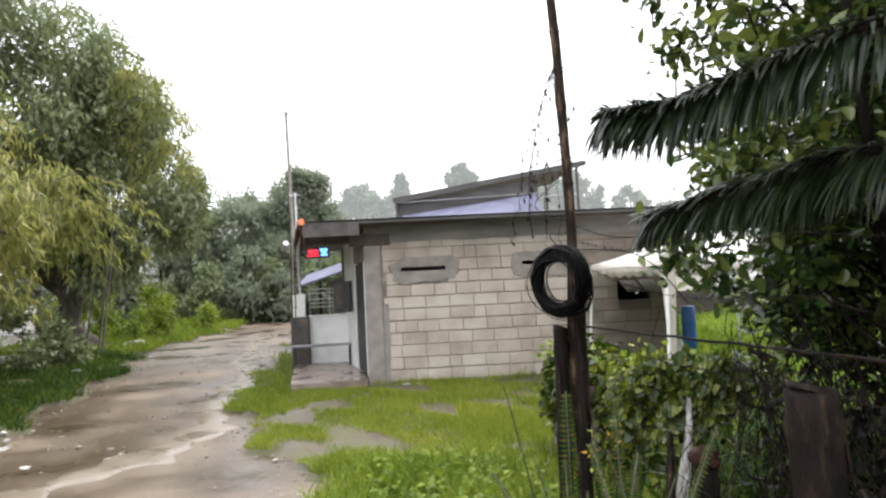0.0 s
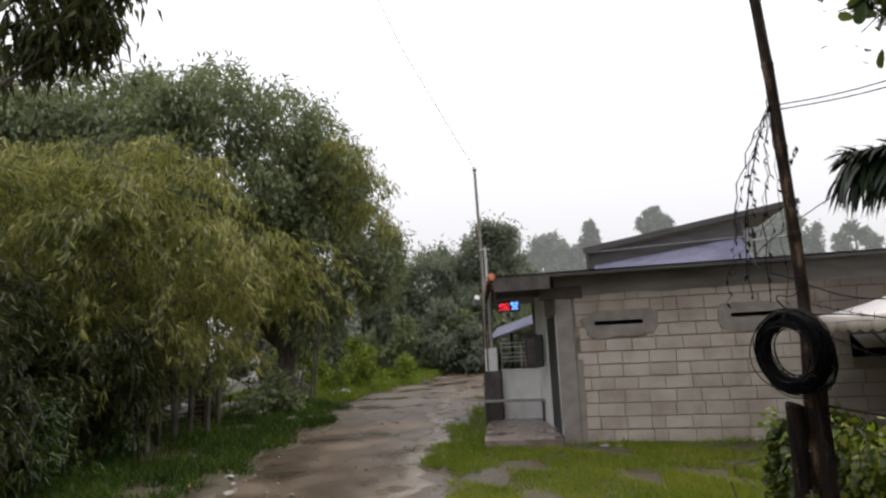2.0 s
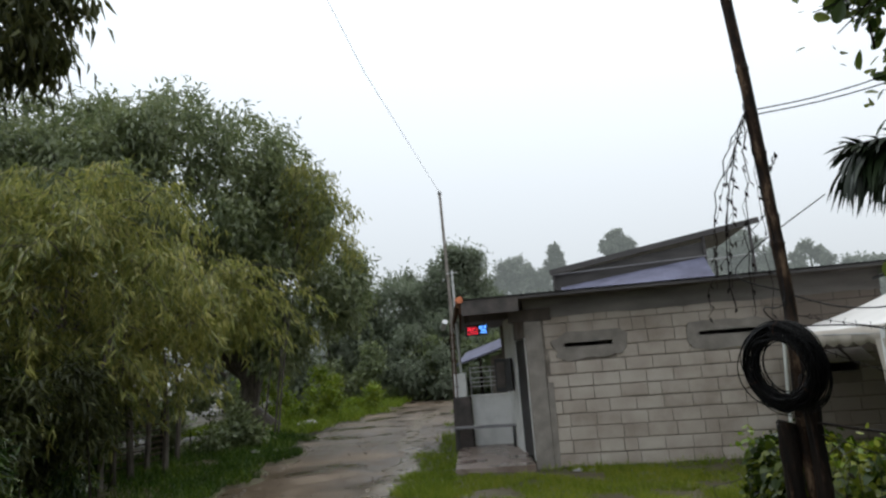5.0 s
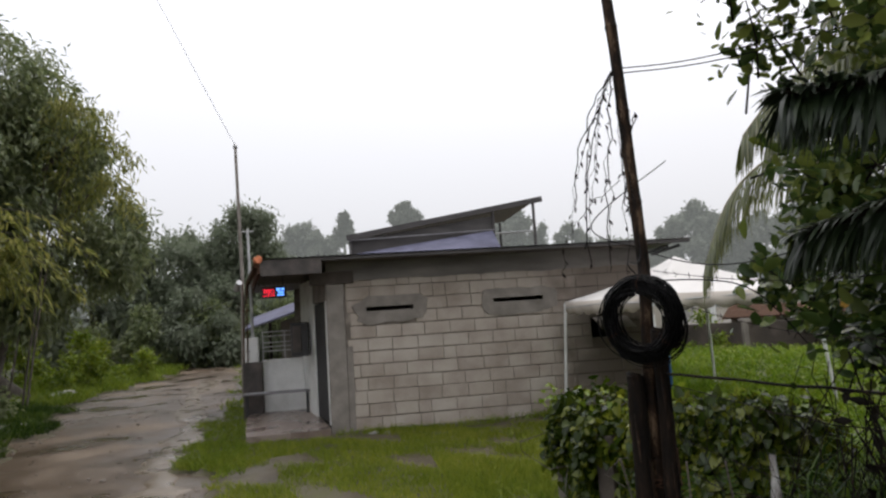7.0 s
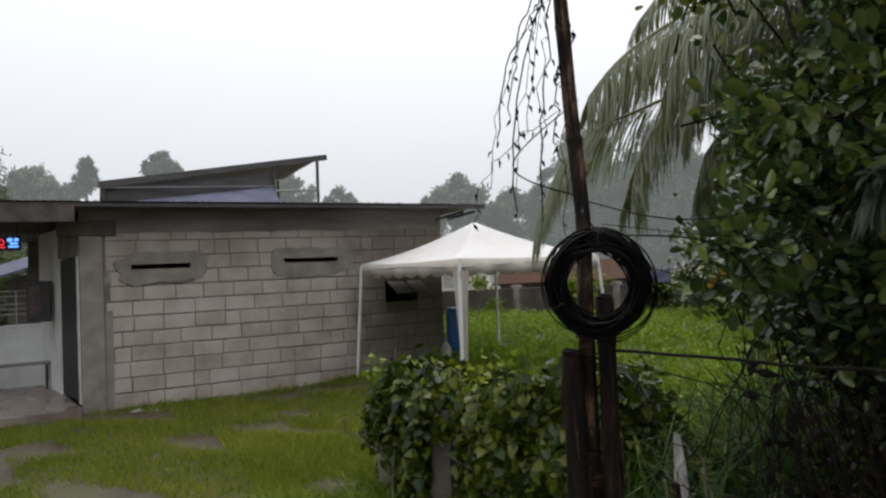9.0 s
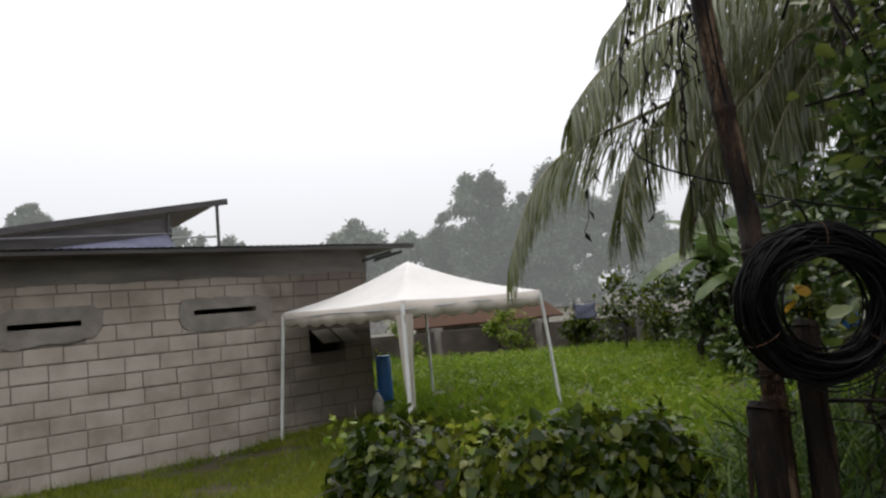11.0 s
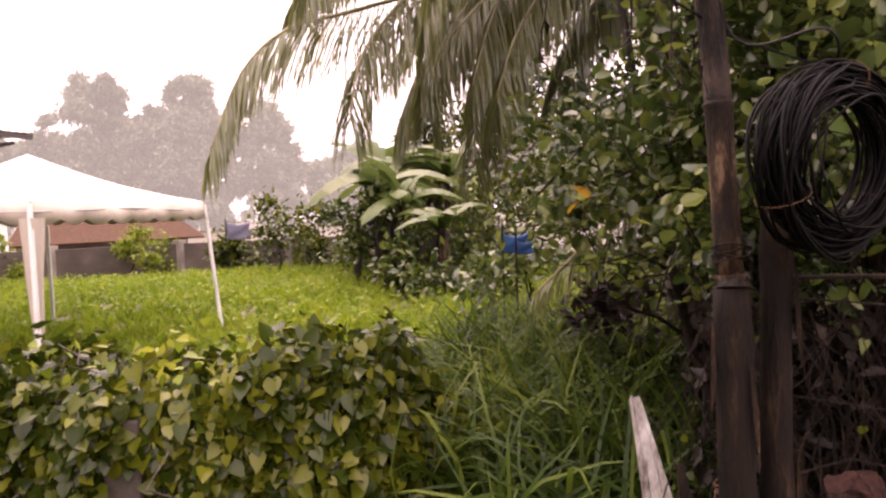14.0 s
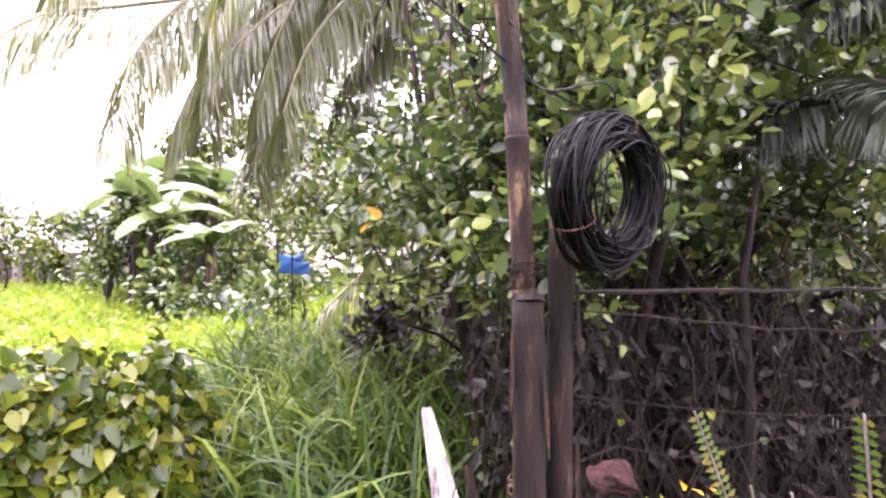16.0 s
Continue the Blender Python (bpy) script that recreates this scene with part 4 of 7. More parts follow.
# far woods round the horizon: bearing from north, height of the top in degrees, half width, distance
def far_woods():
    back = thing("backdrop", "far rounded woods, paled and made to glow for rain haze", "woods", kind="structure")
    for k, (az, el, half, R, bare, n) in enumerate((
            (-4.0, 9.3, 3.9, 130, 0, 900), (-7.5, 6.8, 3.4, 130, 0, 500), (-0.6, 9.4, 0.8, 120, 0.72, 46), (4.7, 9.9, 1.3, 120, 0.8, 76),
            (10.0, 8.0, 4.0, 130, 0, 700), (13.6, 8.6, 4.2, 130, 0, 800), (19.0, 7.2, 1.7, 125, 0.5, 100), (23.0, 5.6, 4.6, 140, 0, 700), (29.2, 7.7, 4.0, 120, 0, 900),
            (34.0, 6.6, 3.8, 120, 0, 700), (36.8, 7.7, 2.2, 85, 0, 460), (39.8, 11.4, 4.0, 80, 0, 1500), (43.8, 9.4, 3.6, 80, 0, 1000), (47.0, 11.4, 4.6, 80, 0, 1800), (52.5, 9.8, 4.2, 85, 0, 800),
            (58.5, 5.6, 4.6, 95, 0, 600), (66, 5.6, 5.5, 95, 0, 600), (75, 6.5, 5.0, 95, 0, 500), (85, 6.0, 5.5, 80, 0, 500), (96, 6.0, 5.5, 70, 0, 500), (-12, 5.2, 4.0, 140, 0, 340), (-19, 5.5, 4.5, 140, 0, 340))):
        rng = np.random.default_rng(400 + k)
        x, y = R * math.sin(radians(az)), -9.5 + R * math.cos(radians(az))
        H, w = 1.6 + R * math.tan(radians(el)), R * math.tan(radians(half))
        lo = H * bare
        rise = (H - lo) / 2
        lumps = [(0, -0.1, 0.72, 0.86), (0.45, -0.4, 0.5, 0.58), (-0.48, -0.35, 0.5, 0.62)]
        for b in range(11):
            th = math.pi * (0.02 + 0.96 * (b + 0.6 * rng.random()) / 11)
            e = 0.2 + 0.16 * rng.random()
            lumps.append((math.cos(th) * (0.86 - e * 0.6), -0.22 + math.sin(th) * (1.2 - e), e, e * (0.85 + 0.4 * rng.random())))
        blobs = [((x + dx * w, y + rng.normal() * 0.1 * w, lo + rise + dz * rise), (sx * w, 0.6 * sx * w, sz * rise)) for dx, dz, sx, sz in lumps]
        P, d, cen = in_blobs(rng, blobs, n, 34, 0.1 * w + 0.3, 0.3)
        m = len(P)
        size = 0.0085 * R
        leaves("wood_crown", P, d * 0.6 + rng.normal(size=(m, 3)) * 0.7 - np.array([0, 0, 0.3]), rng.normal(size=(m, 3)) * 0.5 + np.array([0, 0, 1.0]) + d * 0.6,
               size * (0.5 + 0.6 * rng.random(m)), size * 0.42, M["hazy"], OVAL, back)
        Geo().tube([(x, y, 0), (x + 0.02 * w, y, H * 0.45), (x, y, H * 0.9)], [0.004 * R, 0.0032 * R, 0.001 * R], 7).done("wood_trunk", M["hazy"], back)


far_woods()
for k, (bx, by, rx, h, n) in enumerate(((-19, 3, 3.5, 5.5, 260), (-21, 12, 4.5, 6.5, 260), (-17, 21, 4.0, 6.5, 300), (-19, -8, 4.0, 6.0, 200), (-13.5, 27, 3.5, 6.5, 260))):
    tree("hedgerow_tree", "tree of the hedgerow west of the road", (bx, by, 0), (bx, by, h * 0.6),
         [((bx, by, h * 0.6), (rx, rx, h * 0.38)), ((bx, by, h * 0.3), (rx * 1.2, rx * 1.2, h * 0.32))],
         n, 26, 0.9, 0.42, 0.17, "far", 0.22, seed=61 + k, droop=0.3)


# bent twigs with long leaves that stand out of a crown
def sprays(parent, roots, rng, mat, L, W, reach):
    P, D = [], []
    g = Geo()
    for r in roots:
        r = Vector(r)
        out = Vector((rng.normal(), rng.normal(), 0)).normalized()
        ln = reach * (0.6 + 0.7 * rng.random())
        pts = []
        for i in range(9):
            u = i / 8
            p = r + out * ln * u + Vector((0, 0, ln * (0.6 * u - 0.95 * u * u)))
            pts.append(p)
            if i > 1:
                for q in range(6):
                    P.append(p + Vector(rng.normal(size=3) * 0.05))
                    D.append((out.x * 0.5 + rng.normal() * 0.4, out.y * 0.5 + rng.normal() * 0.4, -0.9 + rng.normal() * 0.3))
        g.tube(pts, [0.011 - 0.001 * i for i in range(9)], 4)
    tagged(g.done("twig", M["bark"], parent), kind="stuff")
    ob = leaves("spray_leaf", P, D, rng.normal(size=(len(P), 3)) + np.array([0, 0, 0.8]), L, W, M[mat], LANCE, parent)
    tagged(ob, kind="stuff")


for nm, mat, zz, cnt, reach, L, W in (("mango_tree", "mango", 4.0, 60, 0.9, 0.24, 0.06), ("bamboo_clump", "willow", 1.2, 330, 1.5, 0.23, 0.034)):
    par = bpy.data.objects[nm]
    crown = [c for c in par.children if c.name.startswith("crown")][0]
    co = np.empty(len(crown.data.vertices) * 3)
    crown.data.vertices.foreach_get("co", co)
    co = co.reshape(-1, 3)
    co = co[co[:, 2] > zz]
    rg = np.random.default_rng(17)
    sprays(par, co[rg.choice(len(co), cnt)], rg, mat, L, W, reach)
for y0, x0 in ((11.5, -7.4), (12.3, -7.1), (9.0, -6.6)):
    rg = np.random.default_rng(int(y0 * 10))
    sprays(bpy.data.objects["mango_tree"], [(x0, y0, 4.6 + 0.3 * k) for k in range(2)], rg, "mango", 0.26, 0.055, 1.2)


# culms of the bamboo clump
rg = np.random.default_rng(31)
for k in range(14):
    x, y = -8.3 + 0.8 * rg.normal(), -0.2 + 1.0 * rg.normal()
    lx, ly = 0.5 * rg.normal(), 0.5 * rg.normal()
    Geo().tube([(x, y, -0.1), (x + 0.1 * lx, y + 0.1 * ly, 1.3), (x + 0.45 * lx, y + 0.45 * ly, 2.8), (x + lx, y + ly, 4.0)], [0.045, 0.04, 0.03, 0.012], 7).done("culm", M["bark"], bpy.data.objects["bamboo_clump"], smooth=True)


# arching shoots that stand out of the crowns by the road
def make_shoot(pts, seed):
    rng = np.random.default_rng(seed)
    t = thing("bamboo_shoot", "thin arching bamboo shoot above the roadside trees", "bamboo", group="bamboo shoots by the road")
    Q = [Vector(p) for p in pts]
    path = []
    for i in range(len(Q) - 1):
        p0, p1, p2, p3 = Q[max(0, i - 1)], Q[i], Q[i + 1], Q[min(len(Q) - 1, i + 2)]
        for k in range(8):
            q = k / 8
            path.append(0.5 * ((2 * p1) + (p2 - p0) * q + (2 * p0 - 5 * p1 + 4 * p2 - p3) * q * q + (3 * p1 - p0 - 3 * p2 + p3) * q ** 3))
    path.append(Q[-1])
    n = len(path)
    Geo().tube(path, [0.03 * (1 - 0.9 * i / n) for i in range(n)], 6).done("culm", M["bark"], t, smooth=True)
    P, D = [], []
    for i in range(n // 2 - 4, n):
        for k in range(26):
            P.append(path[i] + Vector(rng.normal(size=3) * 0.18))
            D.append((rng.normal() * 0.6, rng.normal() * 0.6, -0.9))
    tagged(leaves("leaf_mass", P, D, rng.normal(size=(len(P), 3)) + np.array([0, 0, 0.8]), 0.24 * (0.6 + 0.7 * rng.random(len(P))), 0.035, M["willow"], LANCE, t), kind="stuff")


make_shoot([(-8.2, 7.6, -0.1), (-7.6, 7.6, 4.1), (-6.7, 7.2, 6.4), (-5.9, 6.8, 6.7), (-5.1, 6.4, 5.9)], 1)
make_shoot([(-8.6, 7.7, -0.1), (-7.9, 7.6, 4.1), (-7.2, 7.2, 7.2), (-6.7, 7.0, 7.6), (-5.9, 6.6, 7.1)], 2)
make_shoot([(-8.0, 7.4, -0.1), (-7.5, 7.5, 3.6), (-6.5, 7.2, 5.2), (-5.8, 7.0, 5.6), (-5.2, 6.7, 4.8)], 3)


# low bushes of the west verge
def bush(name, label, blobs, clumps, per, size, L, W, mat, seed, shape=OVAL, droop=0.2, category="bush"):
    rng = np.random.default_rng(seed)
    t = thing(name, label, category)
    P, d, cen = in_blobs(rng, blobs, clumps, per, size, 0.5)
    P[:, 2] = np.maximum(P[:, 2], ground_z(P[:, 0], P[:, 1]))
    n = len(P)
    g = Geo()
    b = Vector(blobs[0][0])
    b.z = float(ground_z(b.x, b.y)) - 0.05
    for e in cen[rng.choice(len(cen), min(14, len(cen)), replace=False)]:
        e = Vector(e)
        f = Vector((e.x + rng.normal() * 0.15, e.y + rng.normal() * 0.15, float(ground_z(e.x, e.y)) - 0.05))
        g.tube([f, f.lerp(e, 0.5) + Vector((rng.normal() * 0.06, rng.normal() * 0.06, 0)), e], [0.018, 0.013, 0.005], 5)
    tagged(g.done("stem", M["deadwood"], t), kind="stuff")
    D = d * 0.7 + rng.normal(size=(n, 3)) * 0.6
    D[:, 2] -= droop
    U = rng.normal(size=(n, 3)) * 0.5 + np.array([0, 0, 1.0]) + d * 0.5
    leaves("leaf_mass", P, D, U, L * (0.6 + 0.7 * rng.random(n)), W * (0.7 + 0.6 * rng.random(n)), M[mat], shape, t)
    return t


bush("roadside_bush", "overgrown green bush on the verge", [((-11.3, 14.5, 0.8), (1.2, 2.0, 0.9)), ((-9.6, 12.5, 0.8), (1.7, 2.0, 1.0)), ((-8.6, 15, 0.7), (1.2, 2.5, 0.8))], 420, 26, 0.35, 0.16, 0.08, "grass", 71)
bush("roadside_bush", "dark creeper-covered bush under the trees", [((-8.6, 4.6, 0.7), (1.2, 1.3, 0.9)), ((-9.3, 2.6, 0.7), (1.0, 1.2, 0.8))], 380, 26, 0.3, 0.14, 0.08, "mango", 72)
bush("roadside_bush", "dark leafy bush under the bamboo", [((-8.0, -2.9, 1.0), (1.1, 1.1, 1.0)), ((-7.6, -1.2, 0.7), (0.7, 0.9, 0.6)), ((-8.8, -4.4, 1.0), (1.0, 1.2, 1.0)), ((-7.2, -4.3, 0.8), (0.8, 1.0, 0.85))], 700, 24, 0.3, 0.19, 0.03, "round", 74, LANCE, 0.6)
# Thicket's shade comes from its darkened leaf colour.
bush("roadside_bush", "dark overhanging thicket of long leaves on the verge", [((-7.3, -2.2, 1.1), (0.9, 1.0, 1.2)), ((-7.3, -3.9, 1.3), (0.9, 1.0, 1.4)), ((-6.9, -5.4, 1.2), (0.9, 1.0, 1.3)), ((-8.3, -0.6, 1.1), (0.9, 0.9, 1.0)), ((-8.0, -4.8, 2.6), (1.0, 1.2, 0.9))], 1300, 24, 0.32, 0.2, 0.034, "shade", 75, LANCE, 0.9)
bush("roadside_bush", "tangled hedge behind the bamboo on the verge", [((-12.6, -0.2, 1.2), (1.5, 2.6, 1.6)), ((-12.8, 4.6, 1.2), (1.5, 2.6, 1.5)), ((-12.0, -4.4, 1.3), (1.4, 2.2, 1.6))], 620, 22, 0.45, 0.2, 0.085, "mango", 76)
bush("roadside_bush", "dark thicket closing the road bend", [((-6.0, 24.0, 1.3), (2.8, 1.2, 1.6)), ((-10.5, 22.5, 1.4), (3.0, 1.4, 1.6)), ((-2.6, 24.5, 1.2), (2.5, 1.2, 1.5))], 700, 24, 0.5, 0.24, 0.11, "mango", 73)


# ---- fence corner: pole, posts, coil, wires ----
POLE = [(1.25, -8.12, -0.2), (1.245, -8.125, 0.7), (1.242, -8.12, 1.4), (1.268, -8.1, 1.8), (1.268, -8.06, 2.2), (1.262, -8.035, 2.66), (1.24, -8.02, 3.1), (1.222, -8.01, 3.6), (1.18, -7.98, 4.6)]


def make_bamboo(name, label, pts, r0, r1, step, seed, category="pole"):
    """A bamboo culm with swollen joints."""
    rng = random.Random(seed)
    t = thing(name, label, category)
    P = [Vector(p) for p in pts]
    dist = [0]
    for a, b in zip(P, P[1:]):
        dist.append(dist[-1] + (b - a).length)

    def at(s):
        for i in range(len(P) - 1):
            if s <= dist[i + 1] or i == len(P) - 2:
                return P[i].lerp(P[i + 1], (s - dist[i]) / (dist[i + 1] - dist[i]))
    path, rad, s = [], [], 0.0
    while s < dist[-1]:
        r = r0 + (r1 - r0) * s / dist[-1]
        for q, k in ((0, 1.0), (0.25, 0.97), (0.75, 0.97), (0.95, 1.02), (0.975, 1.16), (0.99, 1.02)):
            ss_ = s + q * step
            if ss_ < dist[-1]:
                path.append(at(ss_))
                rad.append(r * k)
        s += step * (0.9 + 0.2 * rng.random())
    g = Geo().tube(path, rad, 14)
    g.done("culm", M["bamboo"], t, smooth=True)
    return t, at


pole, pole_at = make_bamboo("bamboo_pole", "tall leaning weathered bamboo fence pole", POLE, 0.027, 0.02, 0.34, 4)
for z in (1.0, 1.36, 1.44):
    g = Geo()
    pts = []
    for k in range(60):
        w = k * 0.42
        pts.append((1.243 + 0.034 * math.cos(w), -8.123 + 0.034 * math.sin(w), z + 0.0006 * k + 0.004 * math.sin(k)))
    g.tube(pts, 0.0018, 4).done("wire_lashing", M["rust"] if z < 1.1 else M["deadwood"], pole, "thin lashing wire round the pole")


def make_post(name, label, x, y, z1, r, seed, mat="deadwood", square=False):
    rng = random.Random(seed)
    t = thing(name, label, "fence post")
    pts, rad = [], []
    n = 9
    z0 = float(ground_z(x, y)) - 0.2
    n = 34
    for i in range(n):
        u = i / (n - 1)
        pts.append((x + 0.006 * math.sin(u * 7 + seed), y + 0.006 * math.sin(u * 5 + 2 * seed), z0 + (z1 - z0) * u))
        knot = 0.13 if i % 8 == 7 else 0.0
        rad.append(r * (1.02 - 0.08 * u + knot + rng.uniform(-0.035, 0.035)))
    Geo().tube(pts, rad, 4 if square else 12).done("post_shaft", M[mat], t, smooth=not square)
    Geo().tube([(x, y, z1 - 0.002), (x + 0.004, y, z1 + 0.012)], [r * 0.93, r * 0.7], 10).done("weathered_top", M["deadwood"], t)
    for q in range(3):
        w = rng.uniform(0, 6.28)
        zz = z1 - rng.uniform(0.05, 0.5)
        g = Geo().tube([(x + math.cos(w) * r * 1.02, y + math.sin(w) * r * 1.02, zz), (x + math.cos(w + 0.15) * r * 1.1, y + math.sin(w + 0.15) * r * 1.1, zz - 0.09), (x + math.cos(w + 0.2) * r * 1.25, y + math.sin(w + 0.2) * r * 1.25, zz - 0.17)], [0.004, 0.006, 0.001], 4)
        g.done("loose_splinter", M["bamboo"], t)
    return t


make_post("fence_post", "short dark bamboo stump beside the pole", 1.178, -8.125, 1.4, 0.034, 1)
make_post("fence_post", "dark wet timber post behind the pole", 1.25, -8.2, 1.56, 0.028, 2)
make_post("fence_post", "thick dark log post of the fence", 1.55, -9.4, 1.31, 0.068, 3)
make_post("fence_post", "mossy leaning timber post in the shade", 3.6, -9.1, 1.35, 0.06, 4)


def sweep(pts, n=8):
    """A smooth curve through the points."""
    Q = [Vector(q) for q in pts]
    out = []
    for i in range(len(Q) - 1):
        p0, p1, p2, p3 = Q[max(0, i - 1)], Q[i], Q[i + 1], Q[min(len(Q) - 1, i + 2)]
        for k in range(n):
            u = k / n
            out.append(0.5 * ((2 * p1) + (p2 - p0) * u + (2 * p0 - 5 * p1 + 4 * p2 - p3) * u * u + (3 * p1 - p0 - 3 * p2 + p3) * u ** 3))
    return out + [Q[-1]]


def make_coil():
    c = thing("cable_coil", "hanging coil of black drop cable", "cable coil")
    rng = np.random.default_rng(8)
    axis = Vector((0.725, 0.688, 0.06)).normalized()
    side = axis.cross(Vector((0, 0, 1))).normalized()
    up = side.cross(axis)
    o = Vector((1.165, -8.272, 1.612))
    names = ("cable_winding", "cable_winding", "cable_winding")
    for k in range(3):
        g = Geo()
        pts = []
        turns, seg = 25, 32
        for i in range(turns * seg):
            w = 2 * math.pi * i / seg
            if i % seg == 0:
                r1, a1, wob = 0.088 + 0.014 * k + 0.03 * rng.random(), rng.uniform(-0.036, 0.036), rng.random() * 6
                if i == 0:
                    r0, a0 = r1, a1
                rp, ap = r0, a0
                r0, a0 = r1, a1
            u = (i % seg) / seg
            r = rp + (r0 - rp) * u + 0.009 * math.sin(2 * w + wob)
            sag = 1.0 + 0.05 * max(0, -math.cos(w))
            pts.append(o + side * math.sin(w) * r * 0.98 + up * math.cos(w) * r * sag + axis * (ap + (a0 - ap) * u + 0.01 * math.sin(w * 2 + wob)))
        g.tube(pts, 0.0022, 4).done(names[k], M["cable"], c, smooth=True)
    for k in range(15):
        r, a0, w0 = 0.085 + 0.07 * rng.random(), rng.uniform(-0.05, 0.05), 6.3 * rng.random()
        off = side * rng.normal() * 0.012 + up * (-0.012 + rng.normal() * 0.011)
        pts = [o + off + side * math.sin(w) * r + up * math.cos(w) * r * 1.03 + axis * (a0 + 0.02 * math.sin(2 * w + w0)) for w in np.linspace(w0, w0 + 6.6, 44)]
        Geo().tube(pts, 0.0022, 4).done("loose_winding", M["cable"], c, smooth=True)
    for w in (0.1, 2.3, 4.2):
        p = o + side * math.sin(w) * 0.12 + up * math.cos(w) * 0.12
        t = side * math.sin(w) + up * math.cos(w)
        pts = [p + t * 0.034 * math.cos(q) + axis * 0.046 * math.sin(q) for q in np.linspace(0, 6.6, 18)]
        Geo().tube(pts, 0.0009, 4).done("tie_wire", M["rust"], c, "thin rusty tie wire")
    # loose ends
    Geo().tube(sweep([o + up * 0.15, o + up * 0.2 + side * -0.03, Vector((1.25, -8.12, 1.86)), Vector((1.24, -8.08, 2.3)), Vector((1.22, -8.09, 2.62))]), 0.0024, 5).done("loose_end", M["cable"], c)
    Geo().tube(sweep([o + up * 0.13 + side * 0.05, Vector((1.45, -8.45, 1.7)), Vector((1.62, -8.5, 1.5))]), 0.0024, 5).done("loose_end", M["cable"], c)


make_coil()


def make_fence():
    f = thing("wire_fence", "rusty barbed wire and net between fence posts", "fence")
    A, B, C = Vector((1.255, -8.2, 0)), Vector((1.55, -9.4, 0)), Vector((2.0, -10.9, 0))
    rng = random.Random(3)

    def strand(z0, z1, r, mat, barbs=False, sag=0.03, wob=0.0):
        pts = []
        n = 26
        for i in range(n + 1):
            u = i / n
            p = A.lerp(B, u * 2) if u < 0.5 else B.lerp(C, u * 2 - 1)
            q = (u * 2) % 1.0
            pts.append(Vector((p.x, p.y, z0 + (z1 - z0) * u - sag * math.sin(math.pi * q) + wob * rng.uniform(-1, 1))))
        g = Geo().tube(pts, r, 5)
        if barbs:
            for i in range(1, 40):
                u = i / 40
                k = min(n - 1, int(u * n))
                p = pts[k].lerp(pts[k + 1], u * n - k)
                for s in (1, -1):
                    d = Vector((rng.uniform(-1, 1), rng.uniform(-1, 1), s)) * 0.011
                    g.tube([p - d * 0.3, p + d], 0.0012, 3)
        g.done("barbed_wire" if barbs else "rail", M[mat], f)
    strand(1.41, 1.4, 0.005, "deadwood", sag=0.0, wob=0.003)
    strand(1.375, 1.25, 0.002, "deadwood", sag=0.03, wob=0.008)
    strand(1.78, 1.66, 0.0013, "deadwood", True, 0.05)
    strand(1.69, 1.42, 0.0013, "deadwood", True, 0.07)
    strand(1.2, 1.05, 0.0013, "deadwood", True, 0.04)
    # sagging net
    for k in range(14):
        g = Geo()
        for s in (1, -1):
            pts = []
            for j in range(9):
                u = j / 8
                p = A.lerp(B, min(1.1, max(0, k / 14 + s * u * 0.45)))
                pts.append((p.x + 0.03 * rng.uniform(-1, 1), p.y + 0.04 * rng.uniform(-1, 1), 1.36 - 1.1 * u + 0.02 * rng.uniform(-1, 1)))
            g.tube(pts, 0.0009, 4)
        g.done("net_wire", M["deadwood"], f)
    for z in (0.55, 0.75, 0.92, 1.08):
        pts = [(A.lerp(B, i / 10) + Vector((rng.uniform(-1, 1) * 0.02, rng.uniform(-1, 1) * 0.03, z + rng.uniform(-1, 1) * 0.03))) for i in range(11)]
        Geo().tube(pts, 0.0017, 4).done("net_wire", M["deadwood"], f)


make_fence()


